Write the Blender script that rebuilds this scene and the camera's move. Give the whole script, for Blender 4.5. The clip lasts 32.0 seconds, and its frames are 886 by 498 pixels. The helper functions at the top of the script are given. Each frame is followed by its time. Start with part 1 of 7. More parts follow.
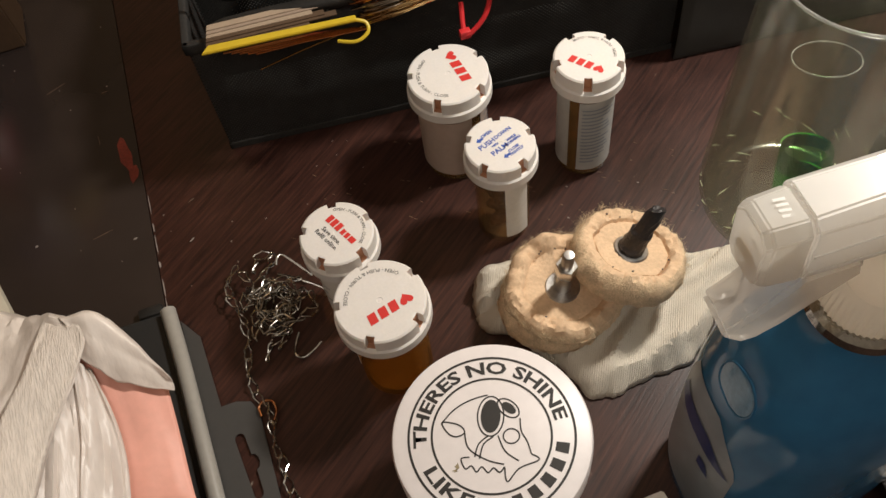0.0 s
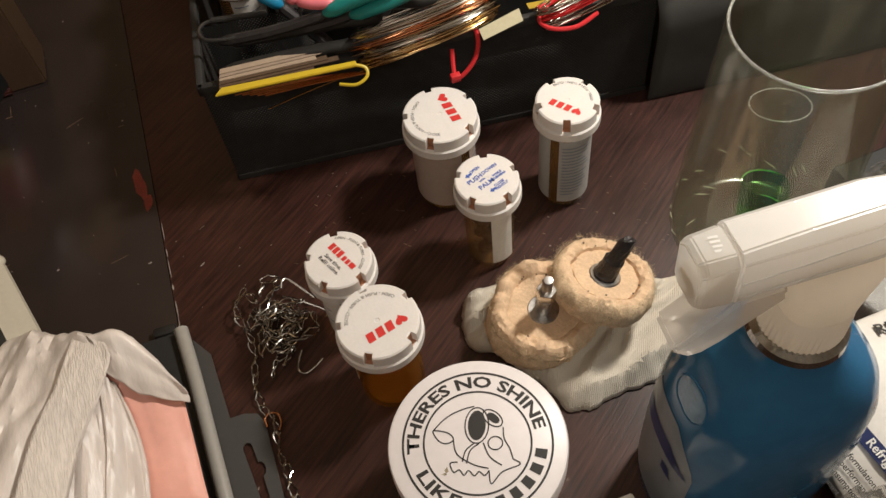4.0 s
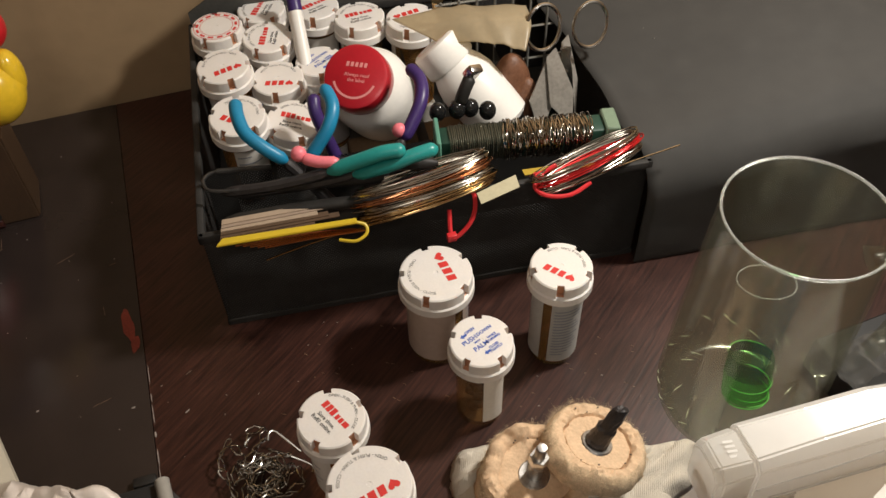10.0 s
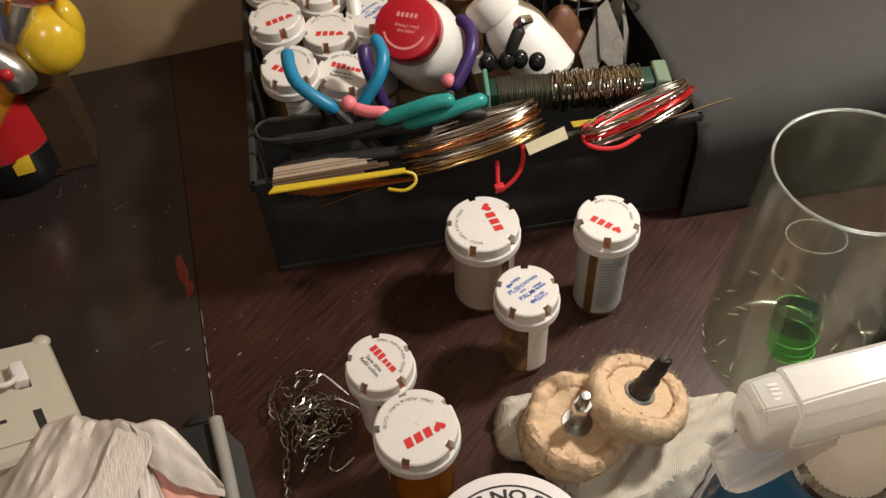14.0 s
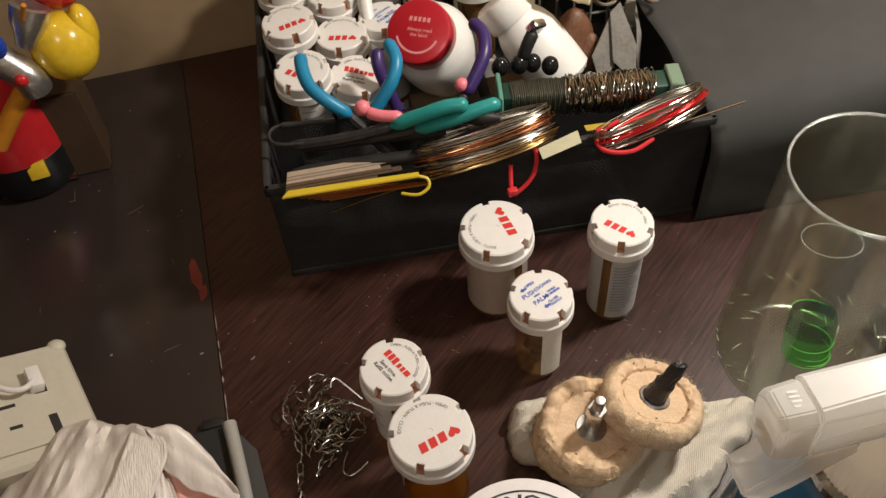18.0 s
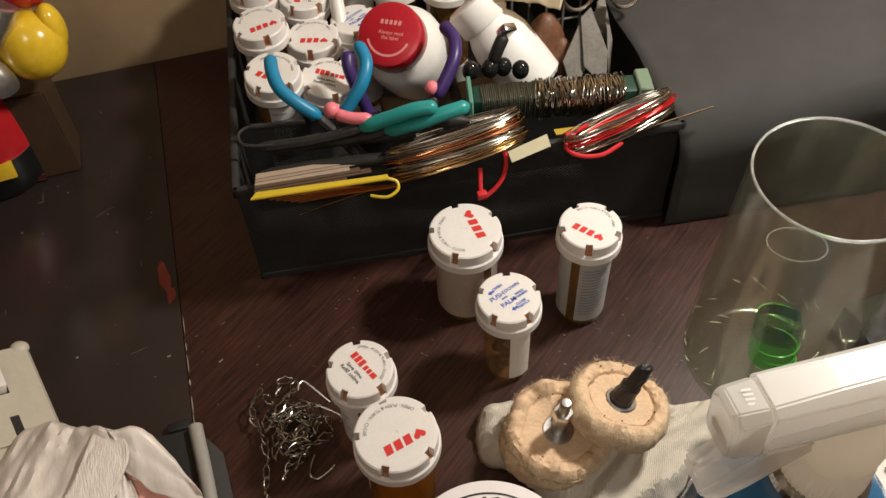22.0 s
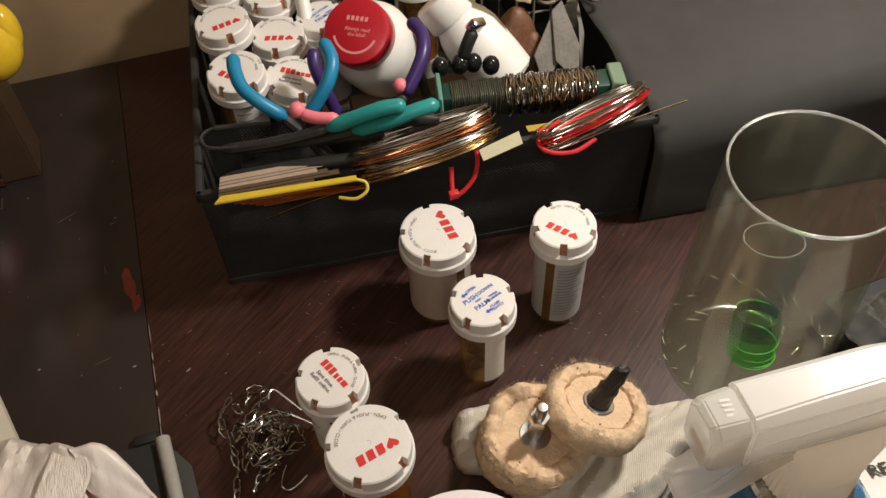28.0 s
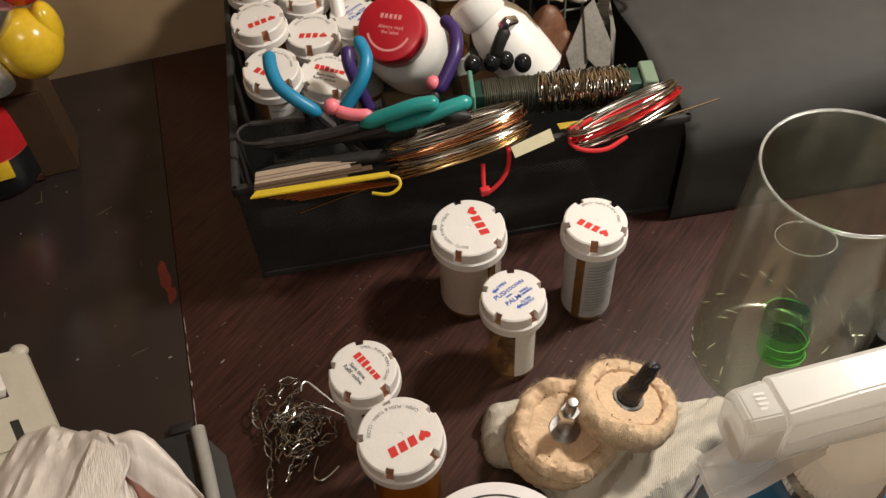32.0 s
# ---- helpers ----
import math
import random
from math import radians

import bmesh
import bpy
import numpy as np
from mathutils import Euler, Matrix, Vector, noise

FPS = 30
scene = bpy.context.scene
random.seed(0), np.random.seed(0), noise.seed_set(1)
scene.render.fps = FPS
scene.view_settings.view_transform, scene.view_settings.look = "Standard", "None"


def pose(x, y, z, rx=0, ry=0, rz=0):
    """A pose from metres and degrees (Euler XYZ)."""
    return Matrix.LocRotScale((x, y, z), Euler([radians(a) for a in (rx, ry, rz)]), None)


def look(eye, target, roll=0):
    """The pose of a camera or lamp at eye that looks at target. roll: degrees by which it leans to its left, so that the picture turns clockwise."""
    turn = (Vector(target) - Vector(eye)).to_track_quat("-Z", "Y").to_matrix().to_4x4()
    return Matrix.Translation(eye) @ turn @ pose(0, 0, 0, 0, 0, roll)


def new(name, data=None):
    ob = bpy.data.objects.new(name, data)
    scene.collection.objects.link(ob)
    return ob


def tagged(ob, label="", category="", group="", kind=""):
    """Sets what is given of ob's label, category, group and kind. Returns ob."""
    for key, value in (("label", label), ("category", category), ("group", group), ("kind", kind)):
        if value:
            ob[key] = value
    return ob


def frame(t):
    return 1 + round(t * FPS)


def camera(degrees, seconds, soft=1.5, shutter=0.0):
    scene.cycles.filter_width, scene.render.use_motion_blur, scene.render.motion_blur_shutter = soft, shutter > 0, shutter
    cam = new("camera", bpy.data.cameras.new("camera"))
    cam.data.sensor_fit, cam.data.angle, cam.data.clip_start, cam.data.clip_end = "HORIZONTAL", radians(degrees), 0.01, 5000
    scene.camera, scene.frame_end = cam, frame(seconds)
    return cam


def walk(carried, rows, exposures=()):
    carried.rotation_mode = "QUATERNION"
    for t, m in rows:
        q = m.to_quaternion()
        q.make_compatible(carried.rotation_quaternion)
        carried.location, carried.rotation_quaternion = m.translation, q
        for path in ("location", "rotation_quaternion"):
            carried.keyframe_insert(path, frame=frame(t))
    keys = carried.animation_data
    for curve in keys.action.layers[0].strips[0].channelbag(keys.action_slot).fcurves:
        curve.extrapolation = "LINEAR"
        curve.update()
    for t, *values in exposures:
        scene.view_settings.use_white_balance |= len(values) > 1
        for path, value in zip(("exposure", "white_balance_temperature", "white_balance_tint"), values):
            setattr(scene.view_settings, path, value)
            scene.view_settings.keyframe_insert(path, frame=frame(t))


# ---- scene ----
cam = camera(53.71, 32.0)
PATH = [
    (0, (-0.01126, 0.16576, 0.40509), (0.02631, 0.37629, 0.06705), -9.47),
    (0.5, (-0.01793, 0.15731, 0.41405), (0.02700, 0.36392, 0.07450), -7.80),
    (1, (-0.01954, 0.14693, 0.42348), (0.02565, 0.35132, 0.08262), -7.77),
    (1.5, (-0.01830, 0.14022, 0.43504), (0.02599, 0.34582, 0.09479), -7.94),
    (2, (-0.01512, 0.13956, 0.43552), (0.02881, 0.34751, 0.09665), -8.42),
    (2.5, (-0.00666, 0.13745, 0.43969), (0.03782, 0.34856, 0.10286), -9.96),
    (4.5, (-0.01913, 0.14630, 0.44312), (0.02391, 0.36420, 0.11046), -7.49),
    (5, (-0.02346, 0.14100, 0.44998), (0.01488, 0.35865, 0.11658), -8.03),
    (5.5, (-0.02611, 0.13836, 0.45031), (0.00950, 0.35708, 0.11731), -8.26),
    (6, (-0.02637, 0.14314, 0.44849), (0.01647, 0.36585, 0.11899), -6.93),
    (6.5, (-0.02259, 0.14842, 0.46188), (0.03559, 0.38460, 0.14434), -5.03),
    (7, (-0.02560, 0.14439, 0.46009), (0.03835, 0.38360, 0.14594), -3.76),
    (7.5, (-0.02875, 0.13896, 0.45052), (0.02967, 0.36956, 0.12895), -3.58),
    (8, (-0.03000, 0.14115, 0.44872), (0.02182, 0.36388, 0.12053), -4.21),
    (8.5, (-0.03259, 0.14307, 0.45085), (0.01652, 0.36419, 0.12116), -4.45),
    (9, (-0.03499, 0.14749, 0.45479), (0.01311, 0.37129, 0.12676), -4.62),
    (9.5, (-0.03187, 0.15839, 0.45545), (0.02837, 0.39167, 0.13616), -2.54),
    (10, (-0.02679, 0.16291, 0.46045), (0.04863, 0.41592, 0.15996), -1.67),
    (10.5, (-0.02644, 0.16387, 0.45931), (0.04429, 0.41430, 0.15553), -2.54),
    (11, (-0.02754, 0.16209, 0.46048), (0.03820, 0.40904, 0.15276), -3.25),
    (11.5, (-0.02853, 0.15957, 0.45968), (0.03276, 0.40499, 0.14981), -3.72),
    (12, (-0.02776, 0.15764, 0.46032), (0.03111, 0.40327, 0.15015), -3.91),
    (12.5, (-0.02676, 0.15578, 0.46087), (0.03082, 0.40213, 0.15104), -3.96),
    (13, (-0.03072, 0.15870, 0.46064), (0.02590, 0.40483, 0.15045), -3.84),
    (13.5, (-0.03119, 0.15756, 0.46071), (0.02403, 0.40318, 0.14987), -3.93),
    (14, (-0.03159, 0.15598, 0.46133), (0.02073, 0.40111, 0.14960), -4.27),
    (14.5, (-0.03239, 0.15522, 0.46103), (0.01772, 0.40036, 0.14894), -4.48),
    (15, (-0.03271, 0.15874, 0.46274), (0.01629, 0.40517, 0.15150), -4.83),
    (15.5, (-0.03211, 0.15803, 0.46448), (0.01742, 0.40602, 0.15456), -4.99),
    (17.5, (-0.03255, 0.15812, 0.46236), (0.01591, 0.40612, 0.15228), -5.06),
    (18, (-0.03382, 0.15793, 0.46233), (0.01479, 0.40469, 0.15129), -5.04),
    (18.5, (-0.03369, 0.15712, 0.46211), (0.01449, 0.40333, 0.15056), -5.13),
    (19, (-0.03225, 0.15757, 0.46251), (0.01555, 0.40297, 0.15026), -5.37),
    (19.5, (-0.03075, 0.15643, 0.46265), (0.01661, 0.40108, 0.14975), -5.55),
    (20, (-0.03071, 0.15653, 0.46212), (0.01652, 0.40097, 0.14904), -5.58),
    (20.5, (-0.02776, 0.15688, 0.45811), (0.02445, 0.39998, 0.14478), -4.71),
    (21, (-0.02370, 0.15826, 0.45535), (0.03399, 0.40115, 0.14281), -3.66),
    (21.5, (-0.02624, 0.15559, 0.45791), (0.03232, 0.40074, 0.14731), -3.24),
    (22, (-0.02702, 0.15384, 0.45955), (0.03032, 0.40117, 0.15046), -3.29),
    (22.5, (-0.02947, 0.15272, 0.46019), (0.02610, 0.40166, 0.15207), -3.55),
    (23, (-0.02692, 0.15197, 0.46002), (0.02604, 0.40062, 0.15120), -4.09),
    (23.5, (-0.02762, 0.15002, 0.45962), (0.02477, 0.39775, 0.14996), -3.94),
    (24, (-0.02835, 0.14965, 0.45931), (0.02540, 0.39704, 0.14962), -3.47),
    (24.5, (-0.03057, 0.15373, 0.45684), (0.02280, 0.40058, 0.14666), -3.40),
    (25, (-0.02988, 0.15468, 0.45745), (0.01985, 0.40050, 0.14585), -4.02),
    (25.5, (-0.02713, 0.15817, 0.45634), (0.02443, 0.40269, 0.14401), -4.13),
    (27.5, (-0.02040, 0.16527, 0.45278), (0.04499, 0.40746, 0.14122), -3.01),
    (28, (-0.01962, 0.16380, 0.45263), (0.04592, 0.40627, 0.14132), -2.78),
    (28.5, (-0.02021, 0.16239, 0.45331), (0.04357, 0.40509, 0.14181), -2.80),
    (29, (-0.02362, 0.16342, 0.45231), (0.03786, 0.40682, 0.14090), -2.95),
    (29.5, (-0.02335, 0.16291, 0.45305), (0.03766, 0.40638, 0.14161), -2.82),
    (30, (-0.02485, 0.16175, 0.45326), (0.03528, 0.40586, 0.14215), -2.92),
    (30.5, (-0.02533, 0.16144, 0.45535), (0.03409, 0.40575, 0.14425), -3.09),
    (31, (-0.02608, 0.16067, 0.45521), (0.03143, 0.40570, 0.14432), -3.43),
    (31.5, (-0.02541, 0.16026, 0.45575), (0.03013, 0.40503, 0.14429), -3.82),
    (32, (-0.02522, 0.16070, 0.45620), (0.02987, 0.40558, 0.14475), -4.17),
]
walk(cam, [(t, look(eye, target, roll)) for t, eye, target, roll in PATH])

# ---- world and light ----
world = bpy.data.worlds.new("room_dusk")
scene.world = world
world.use_nodes = True
wbg = world.node_tree.nodes["Background"]
wbg.inputs[0].default_value = (1.0, 0.86, 0.7, 1)
wbg.inputs[1].default_value = 0.04


def lamp_point(name, loc, power, radius, colour):
    data = bpy.data.lights.new(name, "POINT")
    data.energy, data.shadow_soft_size, data.color = power, radius, colour
    ob = new(name, data)
    ob.location = loc
    return ob


# the desk lamp that stands off to the side of the things, and an added unseen fill light overhead
lamp_point("desk_lamp_bulb", (0.37, 0.455, 0.515), 13.2, 0.03, (1.0, 0.945, 0.86))
lamp_point("room_fill_light", (-0.2, -0.7, 1.5), 14.0, 0.25, (1.0, 0.95, 0.88))


# ---- materials ----
def mat(name, colour, rough=0.5, metal=0.0, grain=0.0, scale=80.0, bump=0.0, trans=0.0, ior=1.45, alpha=1.0, coat=0.0, sub=0.0, stretch=(1, 1, 1), dark=None):
    """Principled material with noise variation at two scales and fine relief, in object space."""
    m = bpy.data.materials.new(name)
    m.use_nodes = True
    nt = m.node_tree
    b = nt.nodes["Principled BSDF"]
    b.inputs["Roughness"].default_value = rough
    b.inputs["Metallic"].default_value = metal
    b.inputs["IOR"].default_value = ior
    b.inputs["Transmission Weight"].default_value = trans
    b.inputs["Alpha"].default_value = alpha
    b.inputs["Coat Weight"].default_value = coat
    if sub:
        b.inputs["Subsurface Weight"].default_value = sub
        b.inputs["Subsurface Radius"].default_value = (0.004, 0.003, 0.002)
        b.inputs["Subsurface Scale"].default_value = 1.0
    tc = nt.nodes.new("ShaderNodeTexCoord")
    mp = nt.nodes.new("ShaderNodeMapping")
    mp.inputs["Scale"].default_value = stretch
    nt.links.new(tc.outputs["Object"], mp.inputs[0])
    n1 = nt.nodes.new("ShaderNodeTexNoise")
    n1.inputs["Scale"].default_value = scale
    n1.inputs["Detail"].default_value = 6
    nt.links.new(mp.outputs[0], n1.inputs[0])
    n2 = nt.nodes.new("ShaderNodeTexNoise")
    n2.inputs["Scale"].default_value = scale * 6
    n2.inputs["Detail"].default_value = 4
    nt.links.new(mp.outputs[0], n2.inputs[0])
    if grain:
        mix = nt.nodes.new("ShaderNodeMix")
        mix.data_type = "RGBA"
        add = nt.nodes.new("ShaderNodeMath")
        add.operation = "MULTIPLY_ADD"
        add.inputs[1].default_value = 0.5
        nt.links.new(n2.outputs[0], add.inputs[0])
        half = nt.nodes.new("ShaderNodeMath")
        half.operation = "MULTIPLY"
        half.inputs[1].default_value = 0.5
        nt.links.new(n1.outputs[0], half.inputs[0])
        nt.links.new(half.outputs[0], add.inputs[2])
        mr = nt.nodes.new("ShaderNodeMapRange")
        mr.inputs[1].default_value, mr.inputs[2].default_value = 0.35, 0.65
        nt.links.new(add.outputs[0], mr.inputs[0])
        low = dark or tuple(c * (1 - grain) for c in colour)
        mix.inputs["A"].default_value = (*low, 1)
        mix.inputs["B"].default_value = (*[min(1, c * (1 + grain * 0.4)) for c in colour], 1)
        nt.links.new(mr.outputs[0], mix.inputs["Factor"])
        nt.links.new(mix.outputs["Result"], b.inputs["Base Color"])
    else:
        b.inputs["Base Color"].default_value = (*colour, 1)
    if bump:
        bp = nt.nodes.new("ShaderNodeBump")
        bp.inputs["Strength"].default_value = bump
        bp.inputs["Distance"].default_value = 0.001
        nt.links.new(n2.outputs[0], bp.inputs["Height"])
        nt.links.new(bp.outputs[0], b.inputs["Normal"])
    return m


def wood_mat(name, base, light, rough, specks):
    """Dark stained open-grain wood: long pores along x, blotches, scratches and pale worn specks."""
    m = bpy.data.materials.new(name)
    m.use_nodes = True
    nt = m.node_tree
    b = nt.nodes["Principled BSDF"]
    tc = nt.nodes.new("ShaderNodeTexCoord")
    turn = nt.nodes.new("ShaderNodeMapping")
    turn.inputs["Rotation"].default_value = (0, 0, radians(-38))
    nt.links.new(tc.outputs["Object"], turn.inputs[0])
    mp = nt.nodes.new("ShaderNodeMapping")
    mp.inputs["Scale"].default_value = (9, 160, 40)
    nt.links.new(turn.outputs[0], mp.inputs[0])
    pores = nt.nodes.new("ShaderNodeTexNoise")
    pores.inputs["Scale"].default_value = 3.0
    pores.inputs["Detail"].default_value = 8
    pores.inputs["Roughness"].default_value = 0.65
    nt.links.new(mp.outputs[0], pores.inputs[0])
    blot = nt.nodes.new("ShaderNodeTexNoise")
    blot.inputs["Scale"].default_value = 14.0
    blot.inputs["Detail"].default_value = 5
    nt.links.new(turn.outputs[0], blot.inputs[0])
    ramp = nt.nodes.new("ShaderNodeValToRGB")
    ramp.color_ramp.elements[0].position, ramp.color_ramp.elements[0].color = 0.36, (*[c * 0.75 for c in base], 1)
    ramp.color_ramp.elements[1].position, ramp.color_ramp.elements[1].color = 0.68, (*light, 1)
    nt.links.new(pores.outputs[0], ramp.inputs[0])
    mul = nt.nodes.new("ShaderNodeMix")
    mul.data_type, mul.blend_type = "RGBA", "MULTIPLY"
    mul.inputs["Factor"].default_value = 0.55
    nt.links.new(ramp.outputs[0], mul.inputs["A"])
    bl = nt.nodes.new("ShaderNodeMapRange")
    bl.inputs[1].default_value, bl.inputs[2].default_value = 0.3, 0.7
    bl.inputs[3].default_value, bl.inputs[4].default_value = 0.35, 1.25
    nt.links.new(blot.outputs[0], bl.inputs[0])
    nt.links.new(bl.outputs[0], mul.inputs["B"])
    # worn pale nicks
    nick = nt.nodes.new("ShaderNodeTexNoise")
    nick.inputs["Scale"].default_value = specks
    nick.inputs["Detail"].default_value = 3
    nm = nt.nodes.new("ShaderNodeMapping")
    nm.inputs["Scale"].default_value = (1.0, 4.0, 1)
    nt.links.new(turn.outputs[0], nm.inputs[0])
    nt.links.new(nm.outputs[0], nick.inputs[0])
    nr = nt.nodes.new("ShaderNodeMapRange")
    nr.inputs[1].default_value, nr.inputs[2].default_value = 0.735, 0.78
    nt.links.new(nick.outputs[0], nr.inputs[0])
    fin = nt.nodes.new("ShaderNodeMix")
    fin.data_type = "RGBA"
    nt.links.new(nr.outputs[0], fin.inputs["Factor"])
    nt.links.new(mul.outputs["Result"], fin.inputs["A"])
    fin.inputs["B"].default_value = (0.28, 0.22, 0.18, 1)
    nt.links.new(fin.outputs["Result"], b.inputs["Base Color"])
    rr = nt.nodes.new("ShaderNodeMapRange")
    rr.inputs[3].default_value, rr.inputs[4].default_value = rough - 0.08, rough + 0.14
    nt.links.new(blot.outputs[0], rr.inputs[0])
    nt.links.new(rr.outputs[0], b.inputs["Roughness"])
    bp = nt.nodes.new("ShaderNodeBump")
    bp.inputs["Strength"].default_value = 0.24
    bp.inputs["Distance"].default_value = 0.0005
    nt.links.new(pores.outputs[0], bp.inputs["Height"])
    nt.links.new(bp.outputs[0], b.inputs["Normal"])
    return m


WOOD = wood_mat("stained_wood", (0.031, 0.0115, 0.0084), (0.082, 0.0310, 0.0215), 0.40, 52)
WOOD_DARK = mat("black_lacquer", (0.030, 0.0215, 0.0192), 0.20, grain=0.18, scale=5, bump=0.015)
WALL = mat("painted_wall", (0.34, 0.232, 0.130), 0.8, grain=0.12, scale=9, bump=0.15)
CEIL = mat("ceiling_paint", (0.7, 0.66, 0.6), 0.9, grain=0.05, scale=5)
FLOOR = mat("carpet", (0.16, 0.12, 0.09), 0.95, grain=0.3, scale=60, bump=0.4)
CAPW = mat("cap_plastic", (0.74, 0.70, 0.66), 0.42, grain=0.05, scale=120, bump=0.05, sub=0.1)
AMBER = mat("amber_plastic", (0.92, 0.58, 0.24), 0.16, trans=0.88, ior=1.4, bump=0.03, scale=40, grain=0.12)
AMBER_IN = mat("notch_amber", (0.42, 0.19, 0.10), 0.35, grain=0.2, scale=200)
PAPER = mat("label_paper", (0.74, 0.70, 0.64), 0.6, grain=0.08, scale=60, bump=0.05)
PAPER_DULL = mat("thin_label_film", (0.47, 0.37, 0.31), 0.45, grain=0.10, scale=40, bump=0.05)
PAPER_B = mat("blue_grey_label", (0.46, 0.45, 0.43), 0.5, grain=0.10, scale=50, bump=0.05)
PRINT_LABEL = mat("label_ink", (0.26, 0.27, 0.30), 0.5, grain=0.1, scale=300)
PRINT_RED = mat("red_print", (0.62, 0.035, 0.03), 0.5, grain=0.1, scale=300)
PRINT_BLUE = mat("blue_print", (0.04, 0.10, 0.42), 0.5, grain=0.1, scale=300)
PRINT_GREY = mat("grey_print", (0.16, 0.15, 0.14), 0.55, grain=0.1, scale=300)
PRINT_BLACK = mat("black_print", (0.025, 0.022, 0.02), 0.5, grain=0.1, scale=300)
TINW = mat("lid_white", (0.78, 0.73, 0.72), 0.35, grain=0.05, scale=40, bump=0.03)
TIN = mat("tin_metal", (0.5, 0.48, 0.45), 0.35, metal=1.0, grain=0.1, scale=60)
FELT = mat("felt", (0.71, 0.50, 0.32), 0.95, grain=0.16, scale=110, bump=0.45)
FELT_EDGE = mat("felt_fuzz", (0.76, 0.555, 0.355), 0.95, grain=0.30, scale=240, bump=0.8)
FIBRE = mat("felt_fibre", (0.76, 0.59, 0.37), 0.9, grain=0.2, scale=100)
STEEL = mat("steel", (0.62, 0.60, 0.57), 0.22, metal=1.0, grain=0.15, scale=90)
CHAIN_STEEL = mat("chain_steel", (0.52, 0.50, 0.46), 0.20, metal=1.0, grain=0.25, scale=120)
STEEL_DK = mat("dark_steel", (0.05, 0.045, 0.045), 0.45, metal=0.4, grain=0.4, scale=200, bump=0.4)


def thin_glass(name, tint, rough=0.03, ior=1.5, dust=0.0):
    """Thin-walled glass: light passes straight through, and the surface mirrors more at a slant."""
    m = bpy.data.materials.new(name)
    m.use_nodes = True
    nt = m.node_tree
    out = nt.nodes["Material Output"]
    nt.nodes.remove(nt.nodes["Principled BSDF"])
    clear = nt.nodes.new("ShaderNodeBsdfTransparent")
    clear.inputs[0].default_value = (*tint, 1)
    gloss = nt.nodes.new("ShaderNodeBsdfGlossy")
    gloss.inputs["Roughness"].default_value = rough
    lw = nt.nodes.new("ShaderNodeLayerWeight")
    lw.inputs[0].default_value = 0.5
    steep = nt.nodes.new("ShaderNodeMath")
    steep.operation = "POWER"
    steep.inputs[1].default_value = 4.0
    nt.links.new(lw.outputs["Facing"], steep.inputs[0])
    fr = nt.nodes.new("ShaderNodeMath")
    fr.operation = "MULTIPLY_ADD"
    fr.inputs[1].default_value = 0.25 * (ior - 1)
    fr.inputs[2].default_value = 0.06 * (ior - 1)
    nt.links.new(steep.outputs[0], fr.inputs[0])
    mix = nt.nodes.new("ShaderNodeMixShader")
    nt.links.new(fr.outputs[0], mix.inputs[0])
    nt.links.new(clear.outputs[0], mix.inputs[1])
    nt.links.new(gloss.outputs[0], mix.inputs[2])
    if dust:
        film = nt.nodes.new("ShaderNodeBsdfTranslucent")
        film.inputs[0].default_value = (0.75, 0.74, 0.62, 1)
        top = nt.nodes.new("ShaderNodeMixShader")
        top.inputs[0].default_value = dust
        nt.links.new(mix.outputs[0], top.inputs[1])
        nt.links.new(film.outputs[0], top.inputs[2])
        mix = top
    nt.links.new(mix.outputs[0], out.inputs[0])
    return m


GLASS = thin_glass("clear_glass", (0.86, 0.87, 0.80), 0.15, 1.9, 0.022)
THIN_GLASS = thin_glass("thin_glass", (0.97, 0.98, 0.96), 0.05, 1.35)
GLINT_GLASS = mat("glint_glass", (0.80, 0.82, 0.62), 0.08, trans=0.5, ior=1.6, grain=0.1, scale=60)
RIM_GLASS = mat("rim_glass", (0.97, 0.98, 0.97), 0.06, trans=0.9, ior=1.45)

BLUE_LIQ = mat("blue_liquid", (0.045, 0.190, 0.375), 0.14, trans=0.12, ior=1.33, grain=0.15, scale=18, coat=0.12)


def milky(name, colour, rough, through_light, clear, tint=None, **more):
    """Milky plastic: part of the light glows through from behind, part passes clear."""
    m = mat(name, colour, rough, **{"grain": 0.05, "scale": 30, "coat": 0.35, **more})
    nt = m.node_tree
    out, b = nt.nodes["Material Output"], nt.nodes["Principled BSDF"]
    b.inputs["Coat Roughness"].default_value = rough
    glow = nt.nodes.new("ShaderNodeBsdfTranslucent")
    glow.inputs[0].default_value = (*colour, 1)
    passing = nt.nodes.new("ShaderNodeBsdfTransparent")
    passing.inputs[0].default_value = (*(tint or colour), 1)
    m1, m2 = nt.nodes.new("ShaderNodeMixShader"), nt.nodes.new("ShaderNodeMixShader")
    m1.inputs[0].default_value, m2.inputs[0].default_value = through_light, clear
    nt.links.new(b.outputs[0], m1.inputs[1])
    nt.links.new(glow.outputs[0], m1.inputs[2])
    nt.links.new(m1.outputs[0], m2.inputs[1])
    nt.links.new(passing.outputs[0], m2.inputs[2])
    nt.links.new(m2.outputs[0], out.inputs[0])
    return m


